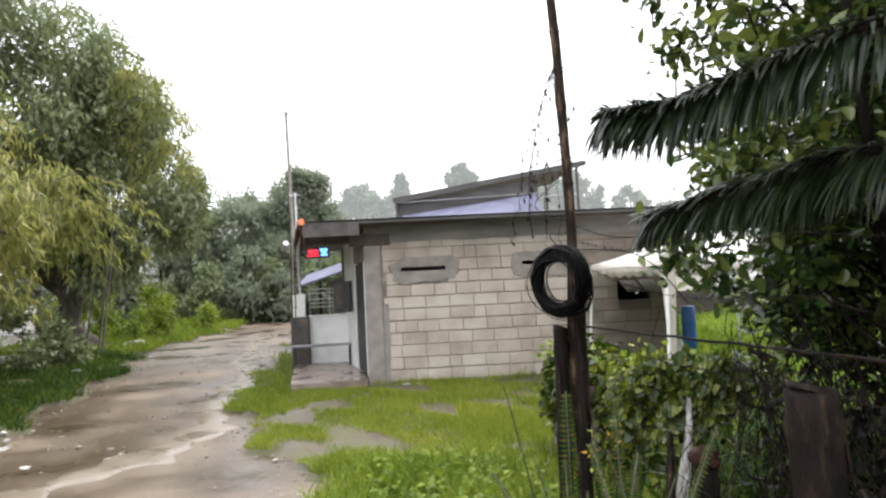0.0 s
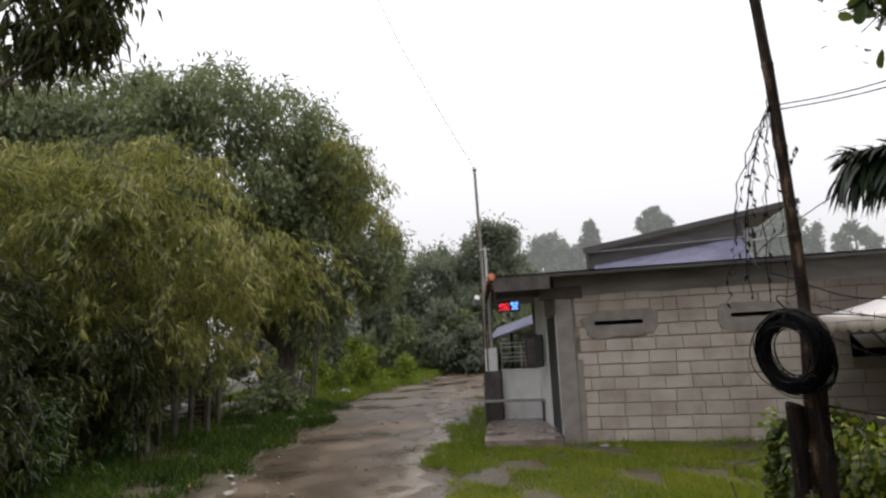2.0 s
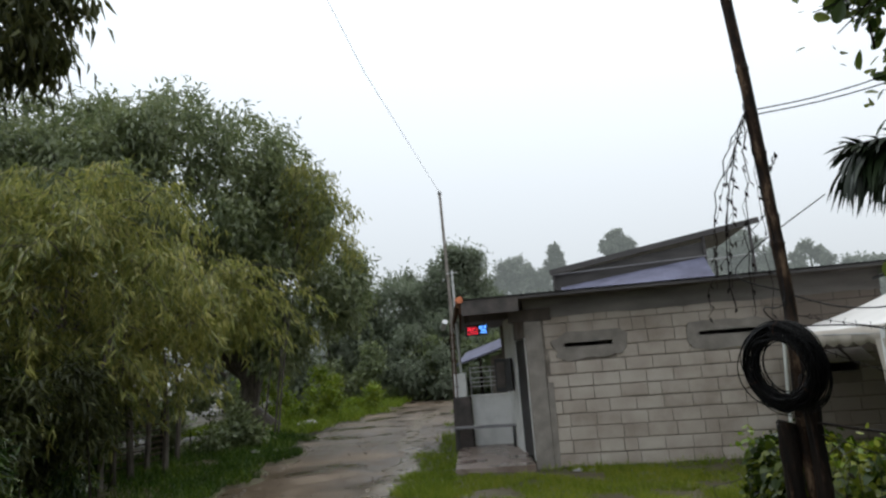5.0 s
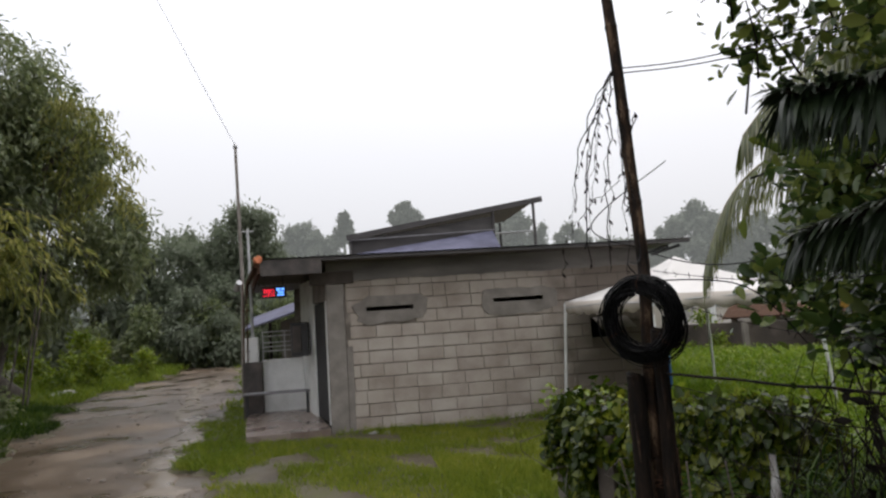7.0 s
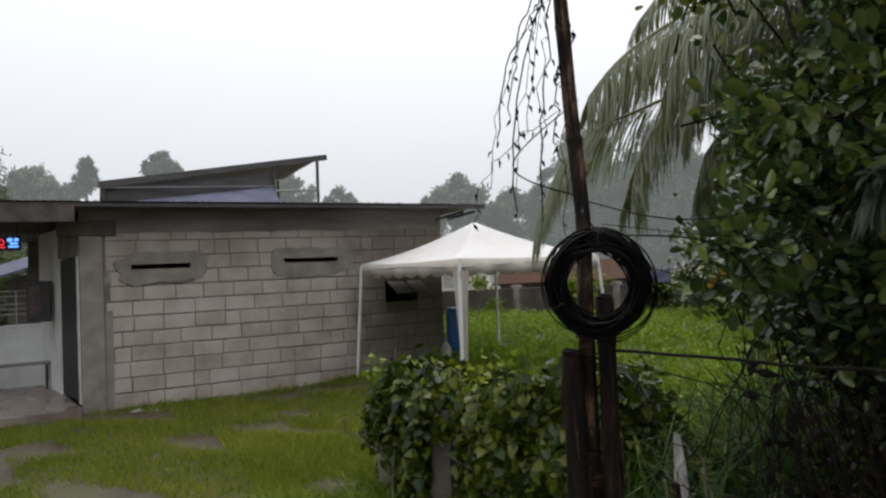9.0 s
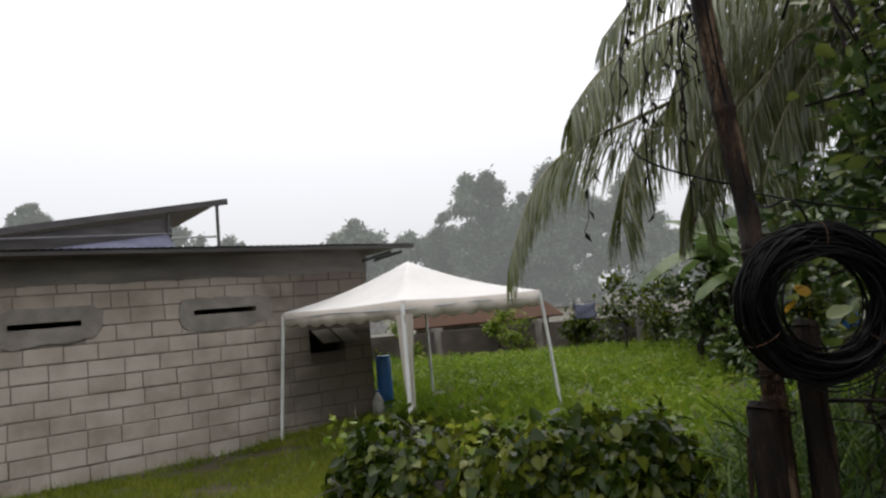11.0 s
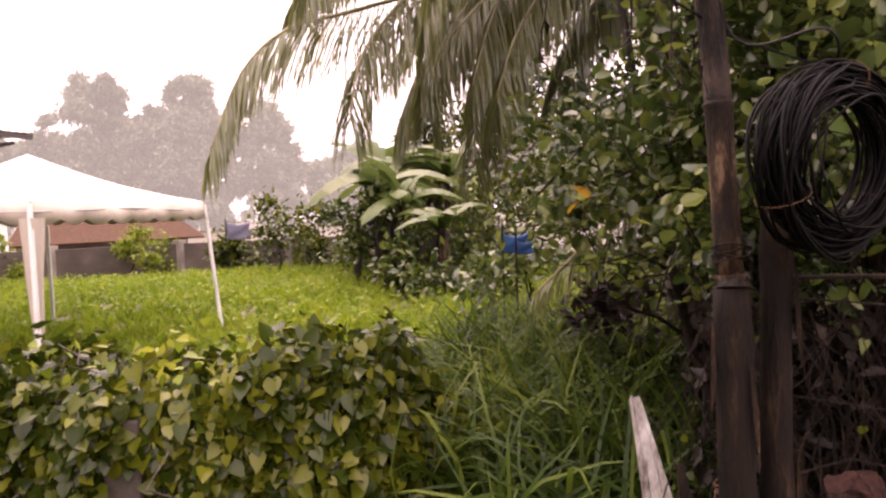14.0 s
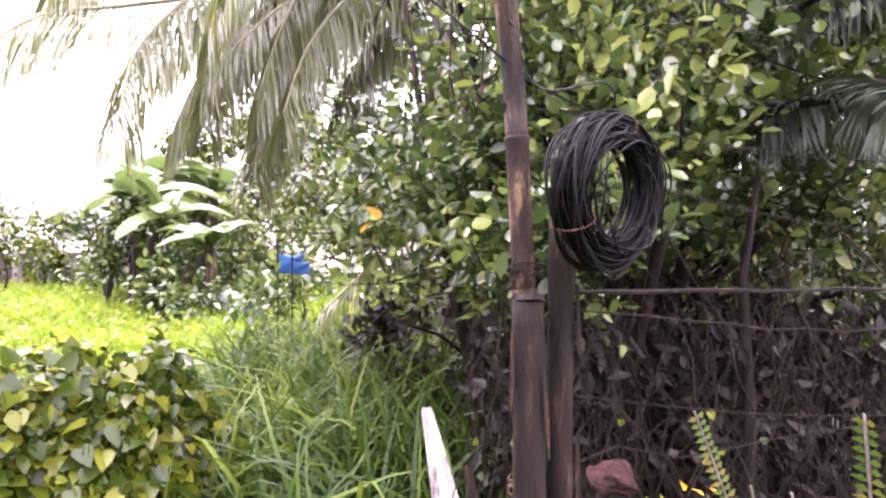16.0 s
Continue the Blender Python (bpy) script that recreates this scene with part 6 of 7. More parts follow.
# ---- vine-covered low wall ----
def make_hedge():
    rng = np.random.default_rng(41)
    a, b = np.array([1.74, -5.05]), np.array([2.98, -6.75])
    d = (b - a) / np.linalg.norm(b - a)
    nr = np.array([-d[1], d[0]])
    w = thing("block_fence", "low concrete post fence under a thick vine", "fence")
    for k in range(6):
        p = a + d * (0.1 + 0.36 * k)
        box("concrete_post", (p[0] - 0.06, p[1] - 0.06, -0.1), (p[0] + 0.06, p[1] + 0.06, 0.8), M["cement"], w, 0.01, turn=(0, 0, -48))
    p = a + d * 0.74 - nr * 0.34
    box("concrete_post", (p[0] - 0.07, p[1] - 0.07, -0.1), (p[0] + 0.07, p[1] + 0.07, 0.76), M["soot"], w, 0.012, turn=(0, 0, -54))
    for z in (0.2, 0.4, 0.58):
        p, q = a, a + d * 2.0
        Geo().slab([(p[0], p[1], z), (q[0], q[1], z), (q[0], q[1], z + 0.07), (p[0], p[1], z + 0.07)], 0.04).done("rail", M["cement"], w)
    t = thing("vine_hedge", "dense heart-leaved vine heaped over a low fence", "hedge")
    n = 23000
    s = rng.random(n) * 2.25 - 0.1
    ang = rng.random(n) * math.pi * 1.04 - 0.02 * math.pi
    start = -0.1 + 0.5 * np.clip(-1.4 * np.cos(ang), 0, 1)
    s = start + (2.15 - start) * (s + 0.1) / 2.25
    shell = 1 - 0.28 * rng.random(n) ** 2
    wave = 1 + 0.14 * np.sin(s * 5.1) + 0.09 * np.sin(s * 11.3 + ang * 3) + 0.08 * np.sin(ang * 5 + s * 3)
    endcap = np.clip(np.minimum(s - start, 2.15 - s) / 0.22, 0.25, 1) ** 0.5
    half = 0.48 * shell * wave * endcap
    q = 0.5
    ca, sa = np.sign(np.cos(ang)) * np.abs(np.cos(ang)) ** q, np.abs(np.sin(ang)) ** q
    base = ground_z(a[0] + d[0] * s, a[1] + d[1] * s)
    P = np.stack([a[0] + d[0] * s + nr[0] * ca * half, a[1] + d[1] * s + nr[1] * ca * half, base + 0.02 + 0.93 * sa * shell * wave ** 0.5 * endcap ** 0.4 * (0.35 + 0.65 * rng.random(n) ** 0.35)], 1)
    P += rng.normal(size=P.shape) * 0.03
    out = np.stack([nr[0] * ca, nr[1] * ca, sa * 1.0], 1) + d[0] * 0
    e = np.clip((s - 1.0), -1, 1)[:, None]
    out += np.concatenate([e * d[0], e * d[1], 0 * e], 1) * 0.4
    D = out * 0.35 + rng.normal(size=(n, 3)) * 0.45
    D[:, 2] -= 0.75
    U = out + rng.normal(size=(n, 3)) * 0.5
    L = 0.076 * (0.4 + 0.85 * rng.random(n))
    bare = (np.abs(s - 0.74) < 0.1) & (ca < -0.5) & (P[:, 2] < 0.6)
    P, D, U, L = P[~bare], D[~bare], U[~bare], L[~bare]
    m = 240
    s2 = rng.random(m) * 2.1 - 0.05
    o2 = rng.uniform(-0.32, 0.32, m)
    P2 = np.stack([a[0] + d[0] * s2 + nr[0] * o2, a[1] + d[1] * s2 + nr[1] * o2, 0.85 + 0.2 * rng.random(m) ** 2], 1)
    tagged(leaves("new_growth", P2, rng.normal(size=(m, 3)) + np.array([0, 0, 0.2]), rng.normal(size=(m, 3)) * 0.5 + np.array([0, 0, 1.0]), 0.07 * (0.5 + 0.6 * rng.random(m)), 0.05, M["young"], HEART, t, "yellow-green young leaves"), kind="stuff")
    leaves("leaf_mass", P, D, U, L, L * 0.85, M["vine"], HEART, t)
    g = Geo()
    for k in range(40):
        s0 = rng.random() * 2.0
        p = a + d * s0 + nr * rng.uniform(-0.3, 0.3)
        z = rng.uniform(0.2, 0.85)
        pts = [Vector((p[0], p[1], z))]
        for i in range(4):
            pts.append(pts[-1] + Vector((rng.normal() * 0.1, rng.normal() * 0.1, rng.normal() * 0.08)))
        g.tube(pts, 0.004, 4)
    for k in range(10):
        s0 = rng.random() * 2.0
        p = a + d * s0
        z = 0.78 * (0.95 + 0.1 * rng.random())
        g.tube([(p[0], p[1], z), (p[0] + rng.normal() * 0.05, p[1], z + 0.12), (p[0] + rng.normal() * 0.15, p[1] + rng.normal() * 0.1, z + 0.2)], 0.003, 4)
    tagged(g.done("runner", M["bark"], t), kind="stuff")


make_hedge()


# ---- bananas, rear wall, field edge ----
def make_banana(x, y, h, seed):
    rng = random.Random(seed)
    t = thing("banana_plant", "banana plant with broad torn pale leaves", "banana plant", group="bananas at the field edge")
    z = float(ground_z(x, y)) - 0.05
    Geo().tube([(x, y, z), (x + 0.03, y, z + h * 0.3), (x, y, z + h * 0.6)], [0.12, 0.1, 0.06], 10).done("stem", M["bamboo"], t, smooth=True)
    for k in range(9):
        th = k * 2.4 + rng.random()
        ln, wd = h * rng.uniform(0.4, 0.75), h * rng.uniform(0.075, 0.13)
        up = rng.uniform(0.5, 1.5)
        g = Geo()
        n = 14
        for i in range(n + 1):
            u = i / n
            r = ln * (u * math.cos(up * (1 - 0.2 * u)))
            zz = z + h * 0.58 + ln * (math.sin(up) * u - 0.95 * u * u * (1.25 - 0.5 * up))
            w = wd * math.sin(math.pi * min(1, 0.06 + 0.94 * u)) ** 0.6 * (1 if 0 < i < n else 0.15)
            tear = 1 - 0.4 * rng.random()
            for s in (-1, 0, 1):
                g.v.append((x + math.cos(th) * r - math.sin(th) * s * w * tear, y + math.sin(th) * r + math.cos(th) * s * w * tear, zz - abs(s) * w * 0.35))
        g.f = [(i * 3 + j, i * 3 + j + 1, i * 3 + 3 + j + 1, i * 3 + 3 + j) for i in range(n) for j in range(2)]
        g.done("leaf", M["banana"], t, smooth=False)
    for k in range(2):
        th = k * 2.1 + rng.random()
        P = [(x + math.cos(th) * 0.1, y + math.sin(th) * 0.1, z + h * 0.55), (x + math.cos(th) * 0.3, y + math.sin(th) * 0.3, z + h * 0.5), (x + math.cos(th) * 0.36, y + math.sin(th) * 0.36, z + h * 0.2)]
        leaves("withered_leaf", P, [(math.cos(th) * 0.4, math.sin(th) * 0.4, -1)] * 3, [(math.cos(th), math.sin(th), 0.3)] * 3, h * 0.3, 0.11, M["deadleaf"], LANCE, t, "hanging brown withered leaf")


for k, (x, y, h) in enumerate(((9.6, -3.0, 2.8), (10.9, -2.4, 3.1), (9.0, -3.7, 2.2), (11.6, -3.4, 3.2), (8.4, -4.6, 1.7))):
    make_banana(x, y, h, 100 + k)


def make_rear_wall():
    w = thing("yard_wall", "low weathered concrete wall at the end of the yard", "wall", kind="structure")
    pts = [(5.0, 7.3), (7.1, 5.7), (9.2, 4.2), (11.1, 2.7), (12.8, 1.1), (14.5, -0.6), (16.5, -3.0)]
    for a, b in zip(pts, pts[1:]):
        a, b = Vector(a), Vector(b)
        d = (b - a).normalized()
        nv = Vector((-d.y, d.x)) * 0.06
        Geo().prism([tuple(a - nv), tuple(b - d * 0.004 - nv), tuple(b - d * 0.004 + nv), tuple(a + nv)], 0.1, 1.08).done("wall_panel", M["soot"], w)
        box("wall_post", (a.x - 0.1, a.y - 0.1, 0.1), (a.x + 0.1, a.y + 0.1, 1.16), M["cement"], w, 0.012)
    h = thing("roadside_hut", "low hut with a brown sheet roof beyond the wall", "hut")
    Geo().slab([(10.6, 7.6, 1.1), (14.2, 4.8, 1.15), (14.6, 6.2, 1.75), (11.6, 8.4, 1.7)], 0.05).done("roof_sheet", M["rust"], h, "brown sheet roof")
    Geo().slab([(11.0, 7.8, 0.2), (14.2, 5.4, 0.2), (14.2, 5.4, 1.3), (11.0, 7.8, 1.3)], 0.08).done("wall", M["cement"], h)
    Geo().tube([(9.2, 5.6, 0.3), (9.2, 5.6, 1.75)], 0.1, 8).done("post", M["white"], h, "white round post")
    Geo().slab([(8.3, 6.4, 1.1), (8.9, 6.0, 1.1), (8.9, 6.0, 1.5), (8.3, 6.4, 1.5)], 0.03).done("panel", M["litter"], h, "pale sign panel")


make_rear_wall()
bush("field_bush", "green shrubs along the far field edge", [((11.6, 0.5, 1.1), (1.4, 1.2, 0.9)), ((13.2, -2.0, 1.1), (1.6, 1.4, 1.0)), ((9.6, -0.4, 0.9), (0.9, 0.8, 0.6))], 420, 20, 0.35, 0.15, 0.08, "vine", 121)
bush("field_bush", "dark shrubs under the bananas", [((8.6, -4.8, 0.9), (1.2, 0.9, 0.7)), ((9.2, -3.3, 0.9), (0.9, 0.8, 0.9)), ((10.4, -2.5, 1.1), (1.0, 0.8, 0.9)), ((10.8, -4.6, 1.0), (1.6, 1.0, 0.9)), ((6.4, -6.6, 0.8), (1.1, 0.7, 0.6))], 420, 20, 0.3, 0.13, 0.07, "round", 122)
bush("wall_creeper", "creeper hanging over the yard wall", [((8.4, 4.6, 0.75), (0.5, 0.4, 0.55)), ((10.5, 3.0, 0.8), (0.6, 0.5, 0.5))], 120, 18, 0.25, 0.12, 0.07, "grass", 123)
tree("field_tree", "broad leafy tree behind the bananas", (13.5, -4.0, 0.3), (13.5, -4.0, 2.6),
     [((13.6, -4.2, 2.8), (2.2, 2.2, 1.6)), ((15.5, -1.5, 2.6), (2.0, 2.0, 1.6)), ((12.0, -6.2, 2.6), (2.0, 1.8, 1.8))], 520, 24, 0.5, 0.2, 0.09, "vine", 0.14, OVAL, seed=95)


def make_cloth(x, y, z, s, mat, label, seed):
    t = thing("hanging_cloth", label, "cloth")
    g = Geo()
    n = 8
    for i in range(n + 1):
        for j in range(n + 1):
            u, v = i / n, j / n
            g.v.append((x + s * (u - 0.5) * 0.6, y - s * (u - 0.5) * 0.8 + 0.05 * s * math.sin(v * 7 + u * 5), z - s * 0.75 * v - 0.1 * s * math.sin(math.pi * u) * (1 - v)))
    g.f = [(i * (n + 1) + j, i * (n + 1) + j + 1, (i + 1) * (n + 1) + j + 1, (i + 1) * (n + 1) + j) for i in range(n) for j in range(n)]
    ob = g.done("cloth_sheet", M[mat], t, smooth=True)
    md = ob.modifiers.new("thick", "SOLIDIFY")
    md.thickness = 0.006
    Geo().tube([(x - s * 0.32, y + s * 0.42, z + 0.03), (x, y, z), (x + s * 0.32, y - s * 0.42, z + 0.03)], 0.005, 5).done("cord", M["cable"], t)
    Geo().tube([(x - s * 0.32, y + s * 0.42, float(ground_z(x, y)) - 0.1), (x - s * 0.32, y + s * 0.42, z + 0.08)], 0.009, 6).done("stake", M["deadwood"], t)
    return t


make_cloth(10.0, 0.2, 1.5, 0.42, "purple", "small blue-violet tarpaulin hung at the field edge", 1)
make_cloth(6.3, -6.25, 1.32, 0.26, "blue", "bright blue cloth hung among the shrubs", 2)
make_cloth(5.9, -6.45, 1.26, 0.16, "blue", "small bright blue cloth hung among the shrubs", 3)


# ---- ferns ----
def make_fern(x, y, h, n, seed, spread=(0.2, 0.55)):
    rng = random.Random(seed)
    t = thing("fern", "sword fern with arching yellow-green fronds", "fern", group="ferns by the fence")
    z = float(ground_z(x, y)) - 0.02
    for k in range(n):
        th = rng.uniform(0, 6.28)
        ln = h * rng.uniform(0.8, 1.2)
        lean = rng.uniform(*spread)
        tw = rng.uniform(-1.2, 1.2)
        pts = []
        for i in range(13):
            u = i / 12
            r = ln * lean * (u ** 1.3)
            pts.append(Vector((x + math.cos(th) * r, y + math.sin(th) * r, z + ln * (u - 0.35 * lean * u * u * u))))
        LP, LD, LU, LL = [], [], [], []
        for i in range(60):
            u = 0.15 + 0.85 * i / 60
            q = min(11, int(u * 12))
            p = pts[q].lerp(pts[q + 1], u * 12 - q)
            d = (pts[q + 1] - pts[q]).normalized()
            side = d.cross(Vector((math.cos(th + tw), math.sin(th + tw), 0.2))).normalized()
            for s in (1, -1):
                LP.append(p)
                LD.append(side * s + d * 0.2 + Vector((0, 0, -0.1)))
                LU.append(d.cross(side) + Vector((0, 0, 0.2)))
                LL.append(0.055 * h * (1.15 - u) ** 0.5 * rng.uniform(0.8, 1.1))
        st = Geo().tube(pts, 0.003, 4).done("stalk", M["bark"], t)
        tagged(leaves("frond_blade", LP, LD, LU, np.array(LL), 0.012 * h, M["fern"], OVAL, st), kind="stuff")


for k, (x, y, h, n) in enumerate(((1.12, -8.85, 0.95, 22), (1.3, -8.98, 1.0, 22), (1.0, -8.75, 0.75, 12), (1.42, -9.2, 0.85, 16), (1.45, -8.8, 0.9, 16))):
    make_fern(x, y, h, n, 200 + k)


def make_shade_things():
    """A pale stem and a yellow-leaved plant in the shade behind the fence."""
    st = thing("sapling", "brown mottled tree stem in the shade behind the fence", "tree stem")
    Geo().tube([(1.64, -8.74, -0.1), (1.62, -8.76, 0.89), (1.73, -8.77, 1.37), (1.73, -8.82, 1.75)], [0.024, 0.021, 0.018, 0.01], 8).done("trunk", M["deadwood"], st, smooth=True)
    st.location = (0.5, -0.18, 0)
    cr = thing("croton", "small plant with yellow-green speckled leaves", "plant")
    rng = np.random.default_rng(88)
    x, y, z = 1.26, -8.43, 0.96
    for k in range(4):
        q = (x + rng.normal() * 0.05, y + rng.normal() * 0.05, z + 0.04 * k - 0.1)
        Geo().tube([(x, y, -0.05), (x + 0.01, y, z * 0.5), q], [0.006, 0.005, 0.003], 5).done("stem", M["deadwood"], cr)
        P = np.array([q] * 5) + rng.normal(size=(5, 3)) * 0.02
        tagged(leaves("leaf_tuft", P, rng.normal(size=(5, 3)) + np.array([0, 0, 0.6]), rng.normal(size=(5, 3)) + np.array([-0.8, 0, 0.6]), 0.03, 0.013, M["yellow"] if k % 2 else M["young"], LANCE, cr), kind="stuff")


make_shade_things()
make_fern(1.05, -8.78, 1.28, 3, 230, (0.06, 0.2))
make_fern(1.24, -8.78, 1.1, 4, 231, (0.1, 0.3))


# ---- west verge: slat fence, stems, litter ----
def make_slat_fence():
    f = thing("bamboo_fence", "low split-bamboo fence under the trees", "fence")
    a, b = Vector((-8.4, -2.6, 0)), Vector((-8.3, 2.4, 0))
    for k in range(6):
        p = a.lerp(b, k / 5)
        Geo().tube([(p.x, p.y, -0.1), (p.x + 0.03, p.y, 1.2)], 0.035, 7).done("post", M["deadwood"], f)
    for j in range(7):
        z = 0.2 + j * 0.12
        Geo().tube([a + Vector((0.05, 0, z)), a.lerp(b, 0.5) + Vector((0.06, 0, z + 0.03)), b + Vector((0.05, 0, z))], 0.014, 5).done("slat", M["bamboo"], f)
    for k, (x, y) in enumerate(((-7.5, 1.3), (-8.1, 1.6), (-7.6, -0.4), (-8.6, 0.2), (-8.2, 2.8), (-8.9, -1.6))):
        t = thing("sapling", "thin dark tree stem on the verge", "tree stem", group="stems on the west verge")
        Geo().tube([(x, y, -0.1), (x + 0.05, y, 0.9), (x - 0.03, y + 0.05, 2.4)], [0.06, 0.05, 0.03], 7).done("trunk", M["bark"], t)


make_slat_fence()


def make_litter(name, x, y, s, mat, label, seed, cat="litter"):
    bm = bmesh.new()
    bmesh.ops.create_icosphere(bm, subdivisions=2, radius=s)
    z = float(ground_z(x, y))
    for v in bm.verts:
        v.co += noise.noise_vector(v.co * (3 / s) + Vector((seed, 0, 0))) * s * 0.9
        v.co.z *= 0.3
        v.co += Vector((x, y, z + s * 0.25))
    ob = part(name, bm, M[mat])
    return tagged(ob, label, cat, "litter on the verge")


for k, (x, y, s) in enumerate(((-8.3, 10.2, 0.32), (-6.9, 3.9, 0.16), (-6.6, 4.3, 0.1), (-4.6, -2.6, 0.055), (-4.0, -3.6, 0.055), (-4.8, -3.2, 0.04), (-4.3, -3.0, 0.035), (0.35, -0.35, 0.07), (0.55, -0.42, 0.05), (-3.3, -4.4, 0.05))):
    make_litter("crumpled_bag", x, y, s, "orange" if k == 5 else "litter", "crumpled wet white plastic on the ground" if k != 5 else "crumpled orange wrapper on the ground", k)


# ---- stones on the road ----
def make_stones():
    rng = np.random.default_rng(61)
    g = Geo()
    bm = bmesh.new()
    bmesh.ops.create_icosphere(bm, subdivisions=1, radius=1)
    V = [v.co.copy() for v in bm.verts]
    F = [tuple(v.index for v in f.verts) for f in bm.faces]
    bm.free()
    for k in range(900):
        y = -9 + 20 * rng.random() ** 1.5
        w, e = road_edges(y)
        u = rng.random()
        u = u if rng.random() < 0.4 else (0.1 * rng.random() if rng.random() < 0.5 else 1 - 0.12 * rng.random())
        x = w + (e - w) * u
        s = 0.012 + 0.03 * rng.random() ** 3
        g.add([Vector((x + v.x * s * (1 + 0.4 * noise.noise(v * 2 + Vector((k, 0, 0)))), y + v.y * s, float(ground_z(x, y)) - 0.045 + v.z * s * 0.5)) for v in V], F)
    ob = g.done("gravel", M["mortar"], smooth=False)
    tagged(ob, "wet grey stones scattered over the muddy road", "gravel", kind="stuff")


make_stones()


# ---- grass ----
def grass(name, label, x0, x1, y0, y1, count, h, w, mat, seed, keep=None, lean=0.5, patch=0.0, scale=0.8, shape=BLADE, tufts=0):
    rng = np.random.default_rng(seed)
    x, y = x0 + (x1 - x0) * rng.random(count), y0 + (y1 - y0) * rng.random(count)
    if tufts:
        tx, ty = x0 + (x1 - x0) * rng.random(tufts), y0 + (y1 - y0) * rng.random(tufts)
        k = rng.integers(0, tufts, count)
        x, y = tx[k] + rng.normal(size=count) * 0.05, ty[k] + rng.normal(size=count) * 0.05
    ok = ~on_road(x, y, 0.02)
    ok &= ~((x > -1.56 - 0.15 * y) & (x < 5.0) & (y > -0.1) & (y < BACK_Y)) & ~((x > -1.55) & (x < -0.2) & (y > -0.35) & (y < 0))
    if keep is not None:
        ok &= keep(x, y)
    if patch:
        f = np.sin(x * 2.3 * scale + 1.7 * np.sin(y * 1.9 * scale)) + np.sin(y * 2.9 * scale + 1.3 * np.sin(x * 2.1 * scale + seed)) + 0.6 * np.sin(x * 6.1 * scale + y * 4.7 * scale)
        ok &= f > patch + rng.normal(size=count) * 0.35
    x, y = x[ok], y[ok]
    n = len(x)
    P = np.stack([x, y, ground_z(x, y) - 0.01], 1)
    D = np.stack([rng.normal(size=n) * lean, rng.normal(size=n) * lean, np.ones(n)], 1)
    U = rng.normal(size=(n, 3))
    U[:, 2] *= 0.2
    L = h * (0.5 + 0.8 * rng.random(n))
    ob = leaves(name, P, D, U, L, w * (0.7 + 0.6 * rng.random(n)), M[mat], shape)
    return tagged(ob, label, "grass", kind="stuff")


grass("lawn", "patchy short yellow-green lawn before the house", -2.6, 5.2, -5.2, 0.1, 105000, 0.085, 0.009, "lawn", 301, patch=-0.45, scale=1.1)
grass("lawn", "close yellow-green grass beside the hedge", 1.0, 3.4, -5.2, -2.4, 30000, 0.1, 0.01, "lawn", 311, patch=-1.4, scale=1.1)
grass("lawn_tufts", "taller bright grass tufts round the porch and wall foot", -3.0, 4.9, -2.3, 4.2, 40000, 0.14, 0.01, "grass", 302, keep=lambda x, y: ((y > -0.35) & (y < 0)) | ((x < -1.2) & (x < -1.55 - 0.15 * y)), lean=0.6)
grass("verge_grass", "rank wet grass and weeds on the near verge", -0.6, 2.4, -9.6, -5.0, 26000, 0.24, 0.011, "grass", 303, patch=-0.9, lean=0.7, shape=ARCH, tufts=700)
grass("field_grass", "lush low weeds covering the rear field", 3.2, 15, -7.5, 6.5, 90000, 0.2, 0.02, "field", 304, keep=lambda x, y: (x + y * 0.75 < 11.9) & ~((x < 5) & (y > -2.6)), lean=0.8, shape=ARCH, tufts=5000)
grass("tent_grass", "thin grass under the tent", 3.0, 6.5, -3.2, 0.0, 9000, 0.1, 0.012, "lawn", 305, patch=-0.6)
WEEP = ([(0, 0.4, 0), (0, -0.4, 0), (0.3, 0.5, 0.1), (0.3, -0.5, 0.1), (0.58, 0.5, 0.1), (0.58, -0.5, 0.1), (0.8, 0.38, -0.05), (0.8, -0.38, -0.05), (0.92, 0.22, -0.28), (0.92, -0.22, -0.28), (0.95, 0, -0.5)],
        [(0, 1, 3, 2), (2, 3, 5, 4), (4, 5, 7, 6), (6, 7, 9, 8), (8, 9, 10)])
grass("tall_grass", "tall arching guinea grass behind the hedge", 2.2, 4.8, -8.0, -6.0, 5200, 0.72, 0.021, "reed", 306, keep=lambda x, y: ((y + 8.12) < 0.39 * (x + 0.245)) & ((y + 8.12) > 0.04 * (x + 0.245)), lean=0.55, shape=WEEP, tufts=110)
grass("tall_grass", "low bright grass at the foot of the tall grass", 1.6, 4.2, -8.1, -6.4, 9000, 0.26, 0.013, "grass", 316, keep=lambda x, y: ((y + 8.12) < 0.36 * (x + 0.245)), lean=0.7, shape=WEEP, tufts=260)
grass("west_verge_grass", "dark wet grass on the west verge", -9.5, -4.5, -7, 8, 42000, 0.2, 0.016, "reed", 307, lean=0.6, patch=-1.2)
grass("north_verge_grass", "green grass bank along the road", -12, -5.5, 8, 24, 30000, 0.28, 0.03, "grass", 308, lean=0.6)
grass("roadside_grass", "grass between the road and the neighbour", -5.5, 0.5, 3.5, 22, 16000, 0.14, 0.025, "grass", 309, patch=-0.6, keep=lambda x, y: y > 2.8)


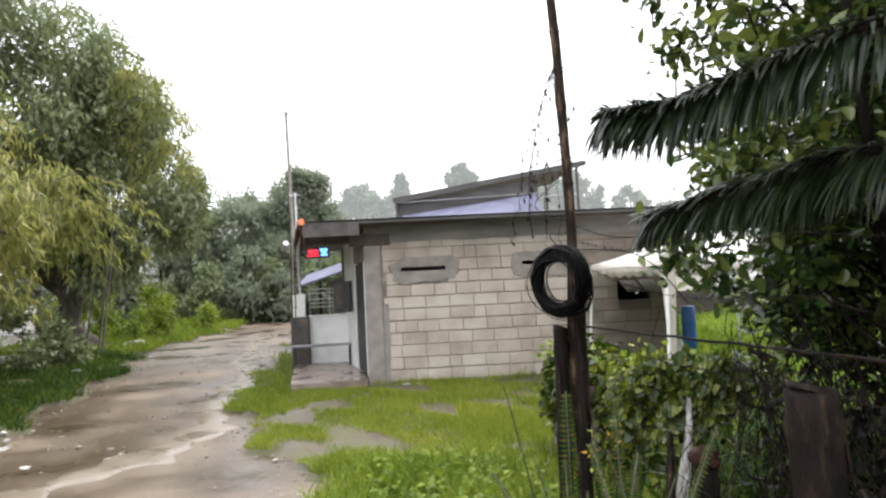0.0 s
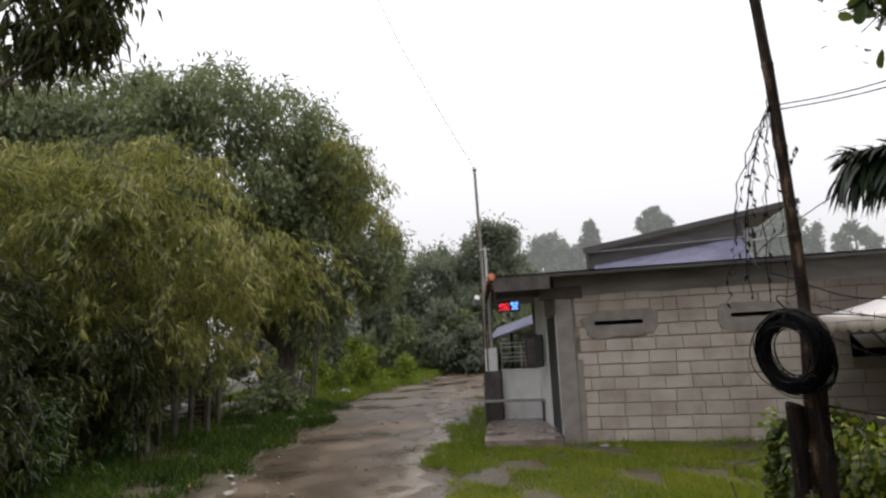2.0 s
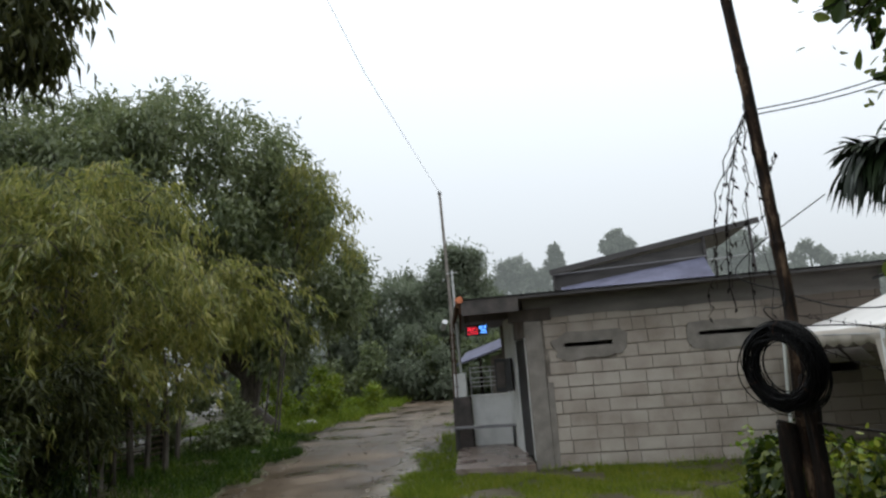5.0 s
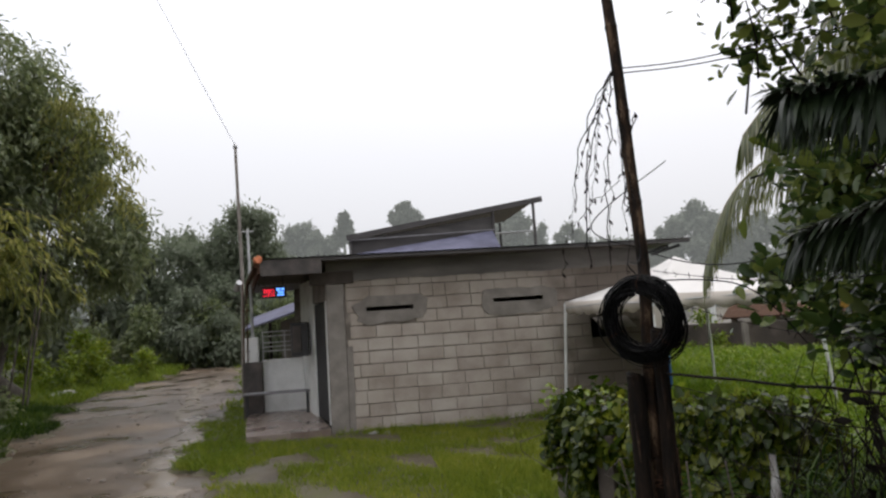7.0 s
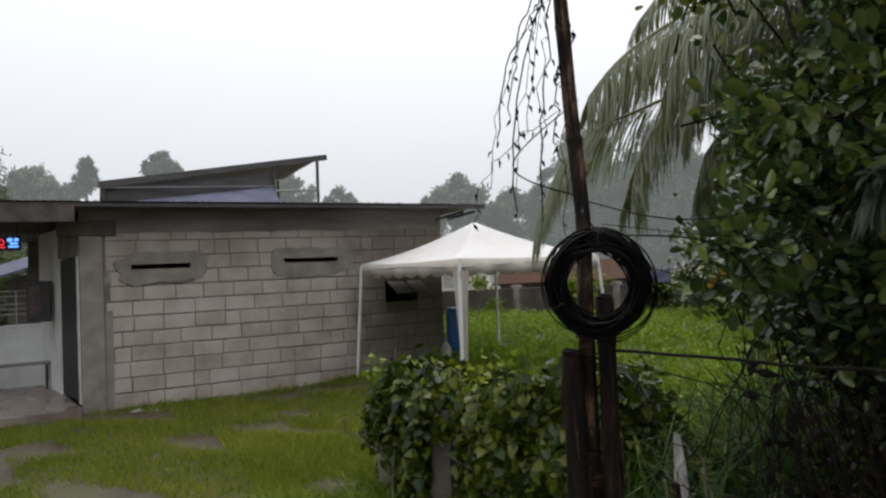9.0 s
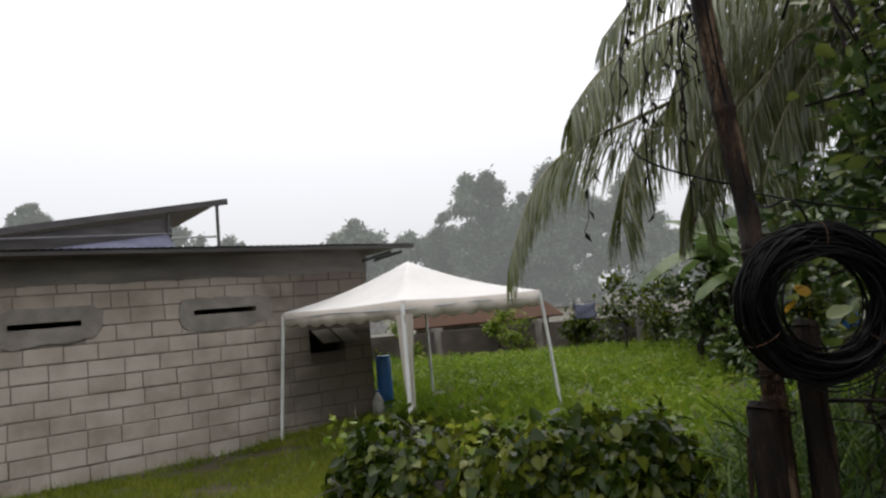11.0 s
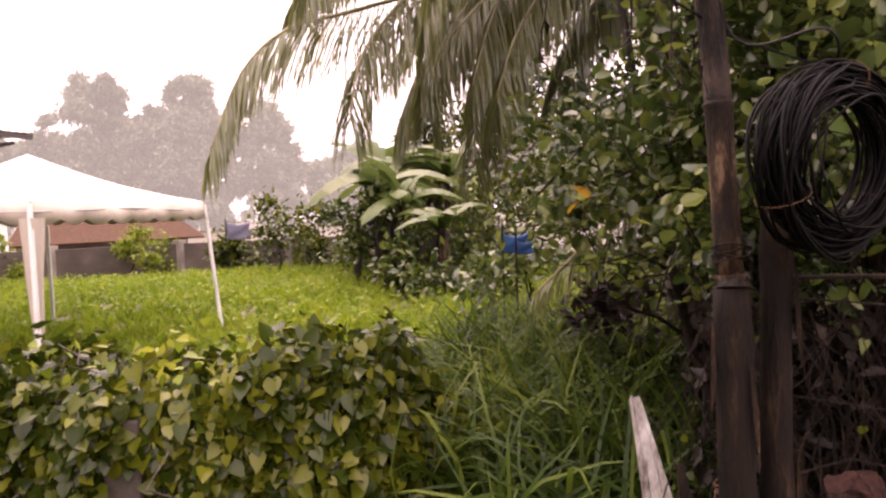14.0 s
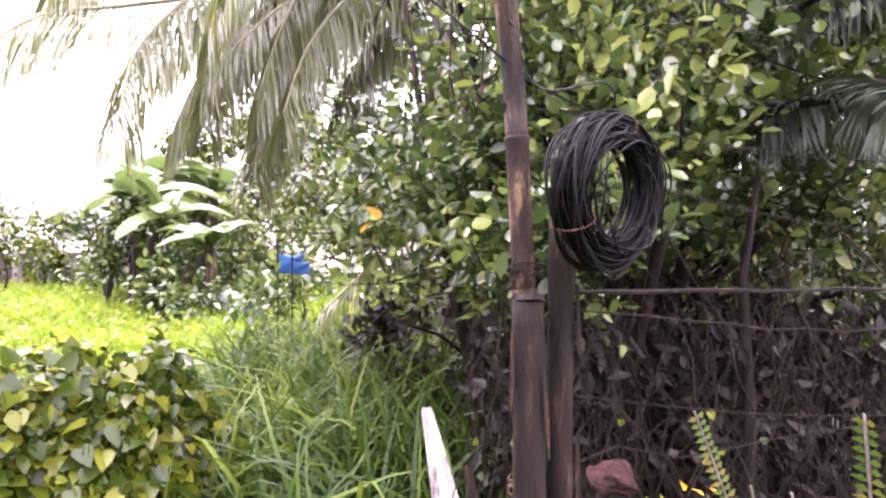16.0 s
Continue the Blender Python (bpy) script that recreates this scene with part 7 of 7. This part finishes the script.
def weeds():
    rng = np.random.default_rng(77)
    n = 9000
    x, y = 3.6 + 9 * rng.random(n), -7.2 + 12 * rng.random(n)
    ok = (x + y * 0.75 < 11.9) & ~((x < 6.2) & (y > -3.0))
    x2, y2 = -0.3 + 1.8 * rng.random(1300), -8.8 + 3.5 * rng.random(1300)
    o2 = ~on_road(x2, y2, 0.0) & (x2 > -0.1 + 0.1 * (y2 + 8))
    x, y = np.concatenate([x[ok], x2[o2]]), np.concatenate([y[ok], y2[o2]])
    n = len(x)
    P = np.stack([x, y, ground_z(x, y) + 0.04 + 0.16 * rng.random(n)], 1)
    D = np.stack([rng.normal(size=n), rng.normal(size=n), 0.25 + 0 * x], 1)
    U = np.stack([rng.normal(size=n) * 0.4, rng.normal(size=n) * 0.4, np.ones(n)], 1)
    tagged(leaves("broadleaf_weeds", P, D, U, 0.09 * (0.5 + 0.8 * rng.random(n)), 0.05, M["grass"], OVAL), "broad-leaved green weeds in the grass", "weeds", kind="stuff")


weeds()


# ---- hollow blocks of the south wall ----
def make_blocks():
    rng = random.Random(9)
    cache = {}

    def mesh_for(w, h):
        key = (round(w, 2), round(h, 2))
        if key not in cache:
            hw, hh, b = key[0] / 2, key[1] / 2, 0.006
            g = Geo()
            g.add([(-hw, 0.01, -hh), (hw, 0.01, -hh), (hw, 0.01, hh), (-hw, 0.01, hh), (-hw, -0.001, -hh), (hw, -0.001, -hh), (hw, -0.001, hh), (-hw, -0.001, hh),
                   (-hw + b, -0.006, -hh + b), (hw - b, -0.006, -hh + b), (hw - b, -0.006, hh - b), (-hw + b, -0.006, hh - b)],
                  [(8, 9, 10, 11), (4, 5, 9, 8), (5, 6, 10, 9), (6, 7, 11, 10), (7, 4, 8, 11), (0, 1, 5, 4), (1, 2, 6, 5), (2, 3, 7, 6), (3, 0, 4, 7)])
            cache[key] = g.mesh("block", M["block"])
        return cache[key]
    J = 0.015
    holes = [(a - 0.03, b + 0.03, z - 0.09, z + 0.09) for a, b, z in SLOTS] + [HOLE]
    for c in range(-1, 13):
        z0, z1 = c * 0.2, min(c * 0.2 + 0.2, 2.33)
        x = -0.36 * rng.random()
        while x < WALL_E and z1 - z0 > 0.05:
            wide = rng.choice((0.4, 0.4, 0.4, 0.38, 0.42, 0.36, 0.2))
            a, b = max(x, 0.02), min(x + wide, WALL_E - 0.005)
            x += wide
            spans = [(a, b)]
            for h in holes:
                if h[2] < z1 - 0.02 and h[3] > z0 + 0.02:
                    nxt = []
                    for s, e in spans:
                        if e <= h[0] or s >= h[1]:
                            nxt.append((s, e))
                        else:
                            if h[0] - s > 0.05:
                                nxt.append((s, h[0]))
                            if e - h[1] > 0.05:
                                nxt.append((h[1], e))
                    spans = nxt
            for s, e in spans:
                if e - s < 0.06:
                    continue
                ob = new("block", mesh_for(e - s - rng.choice((0.006, 0.009, 0.014)), z1 - z0 - J))
                ob.location = ((s + e) / 2, rng.uniform(-0.004, 0.003), (z0 + z1) / 2 + rng.uniform(-0.003, 0.003))
                ob.rotation_euler = (rng.uniform(-0.01, 0.01), rng.uniform(-0.008, 0.008), rng.uniform(-0.008, 0.008))
                ob.parent = SOUTH


make_blocks()
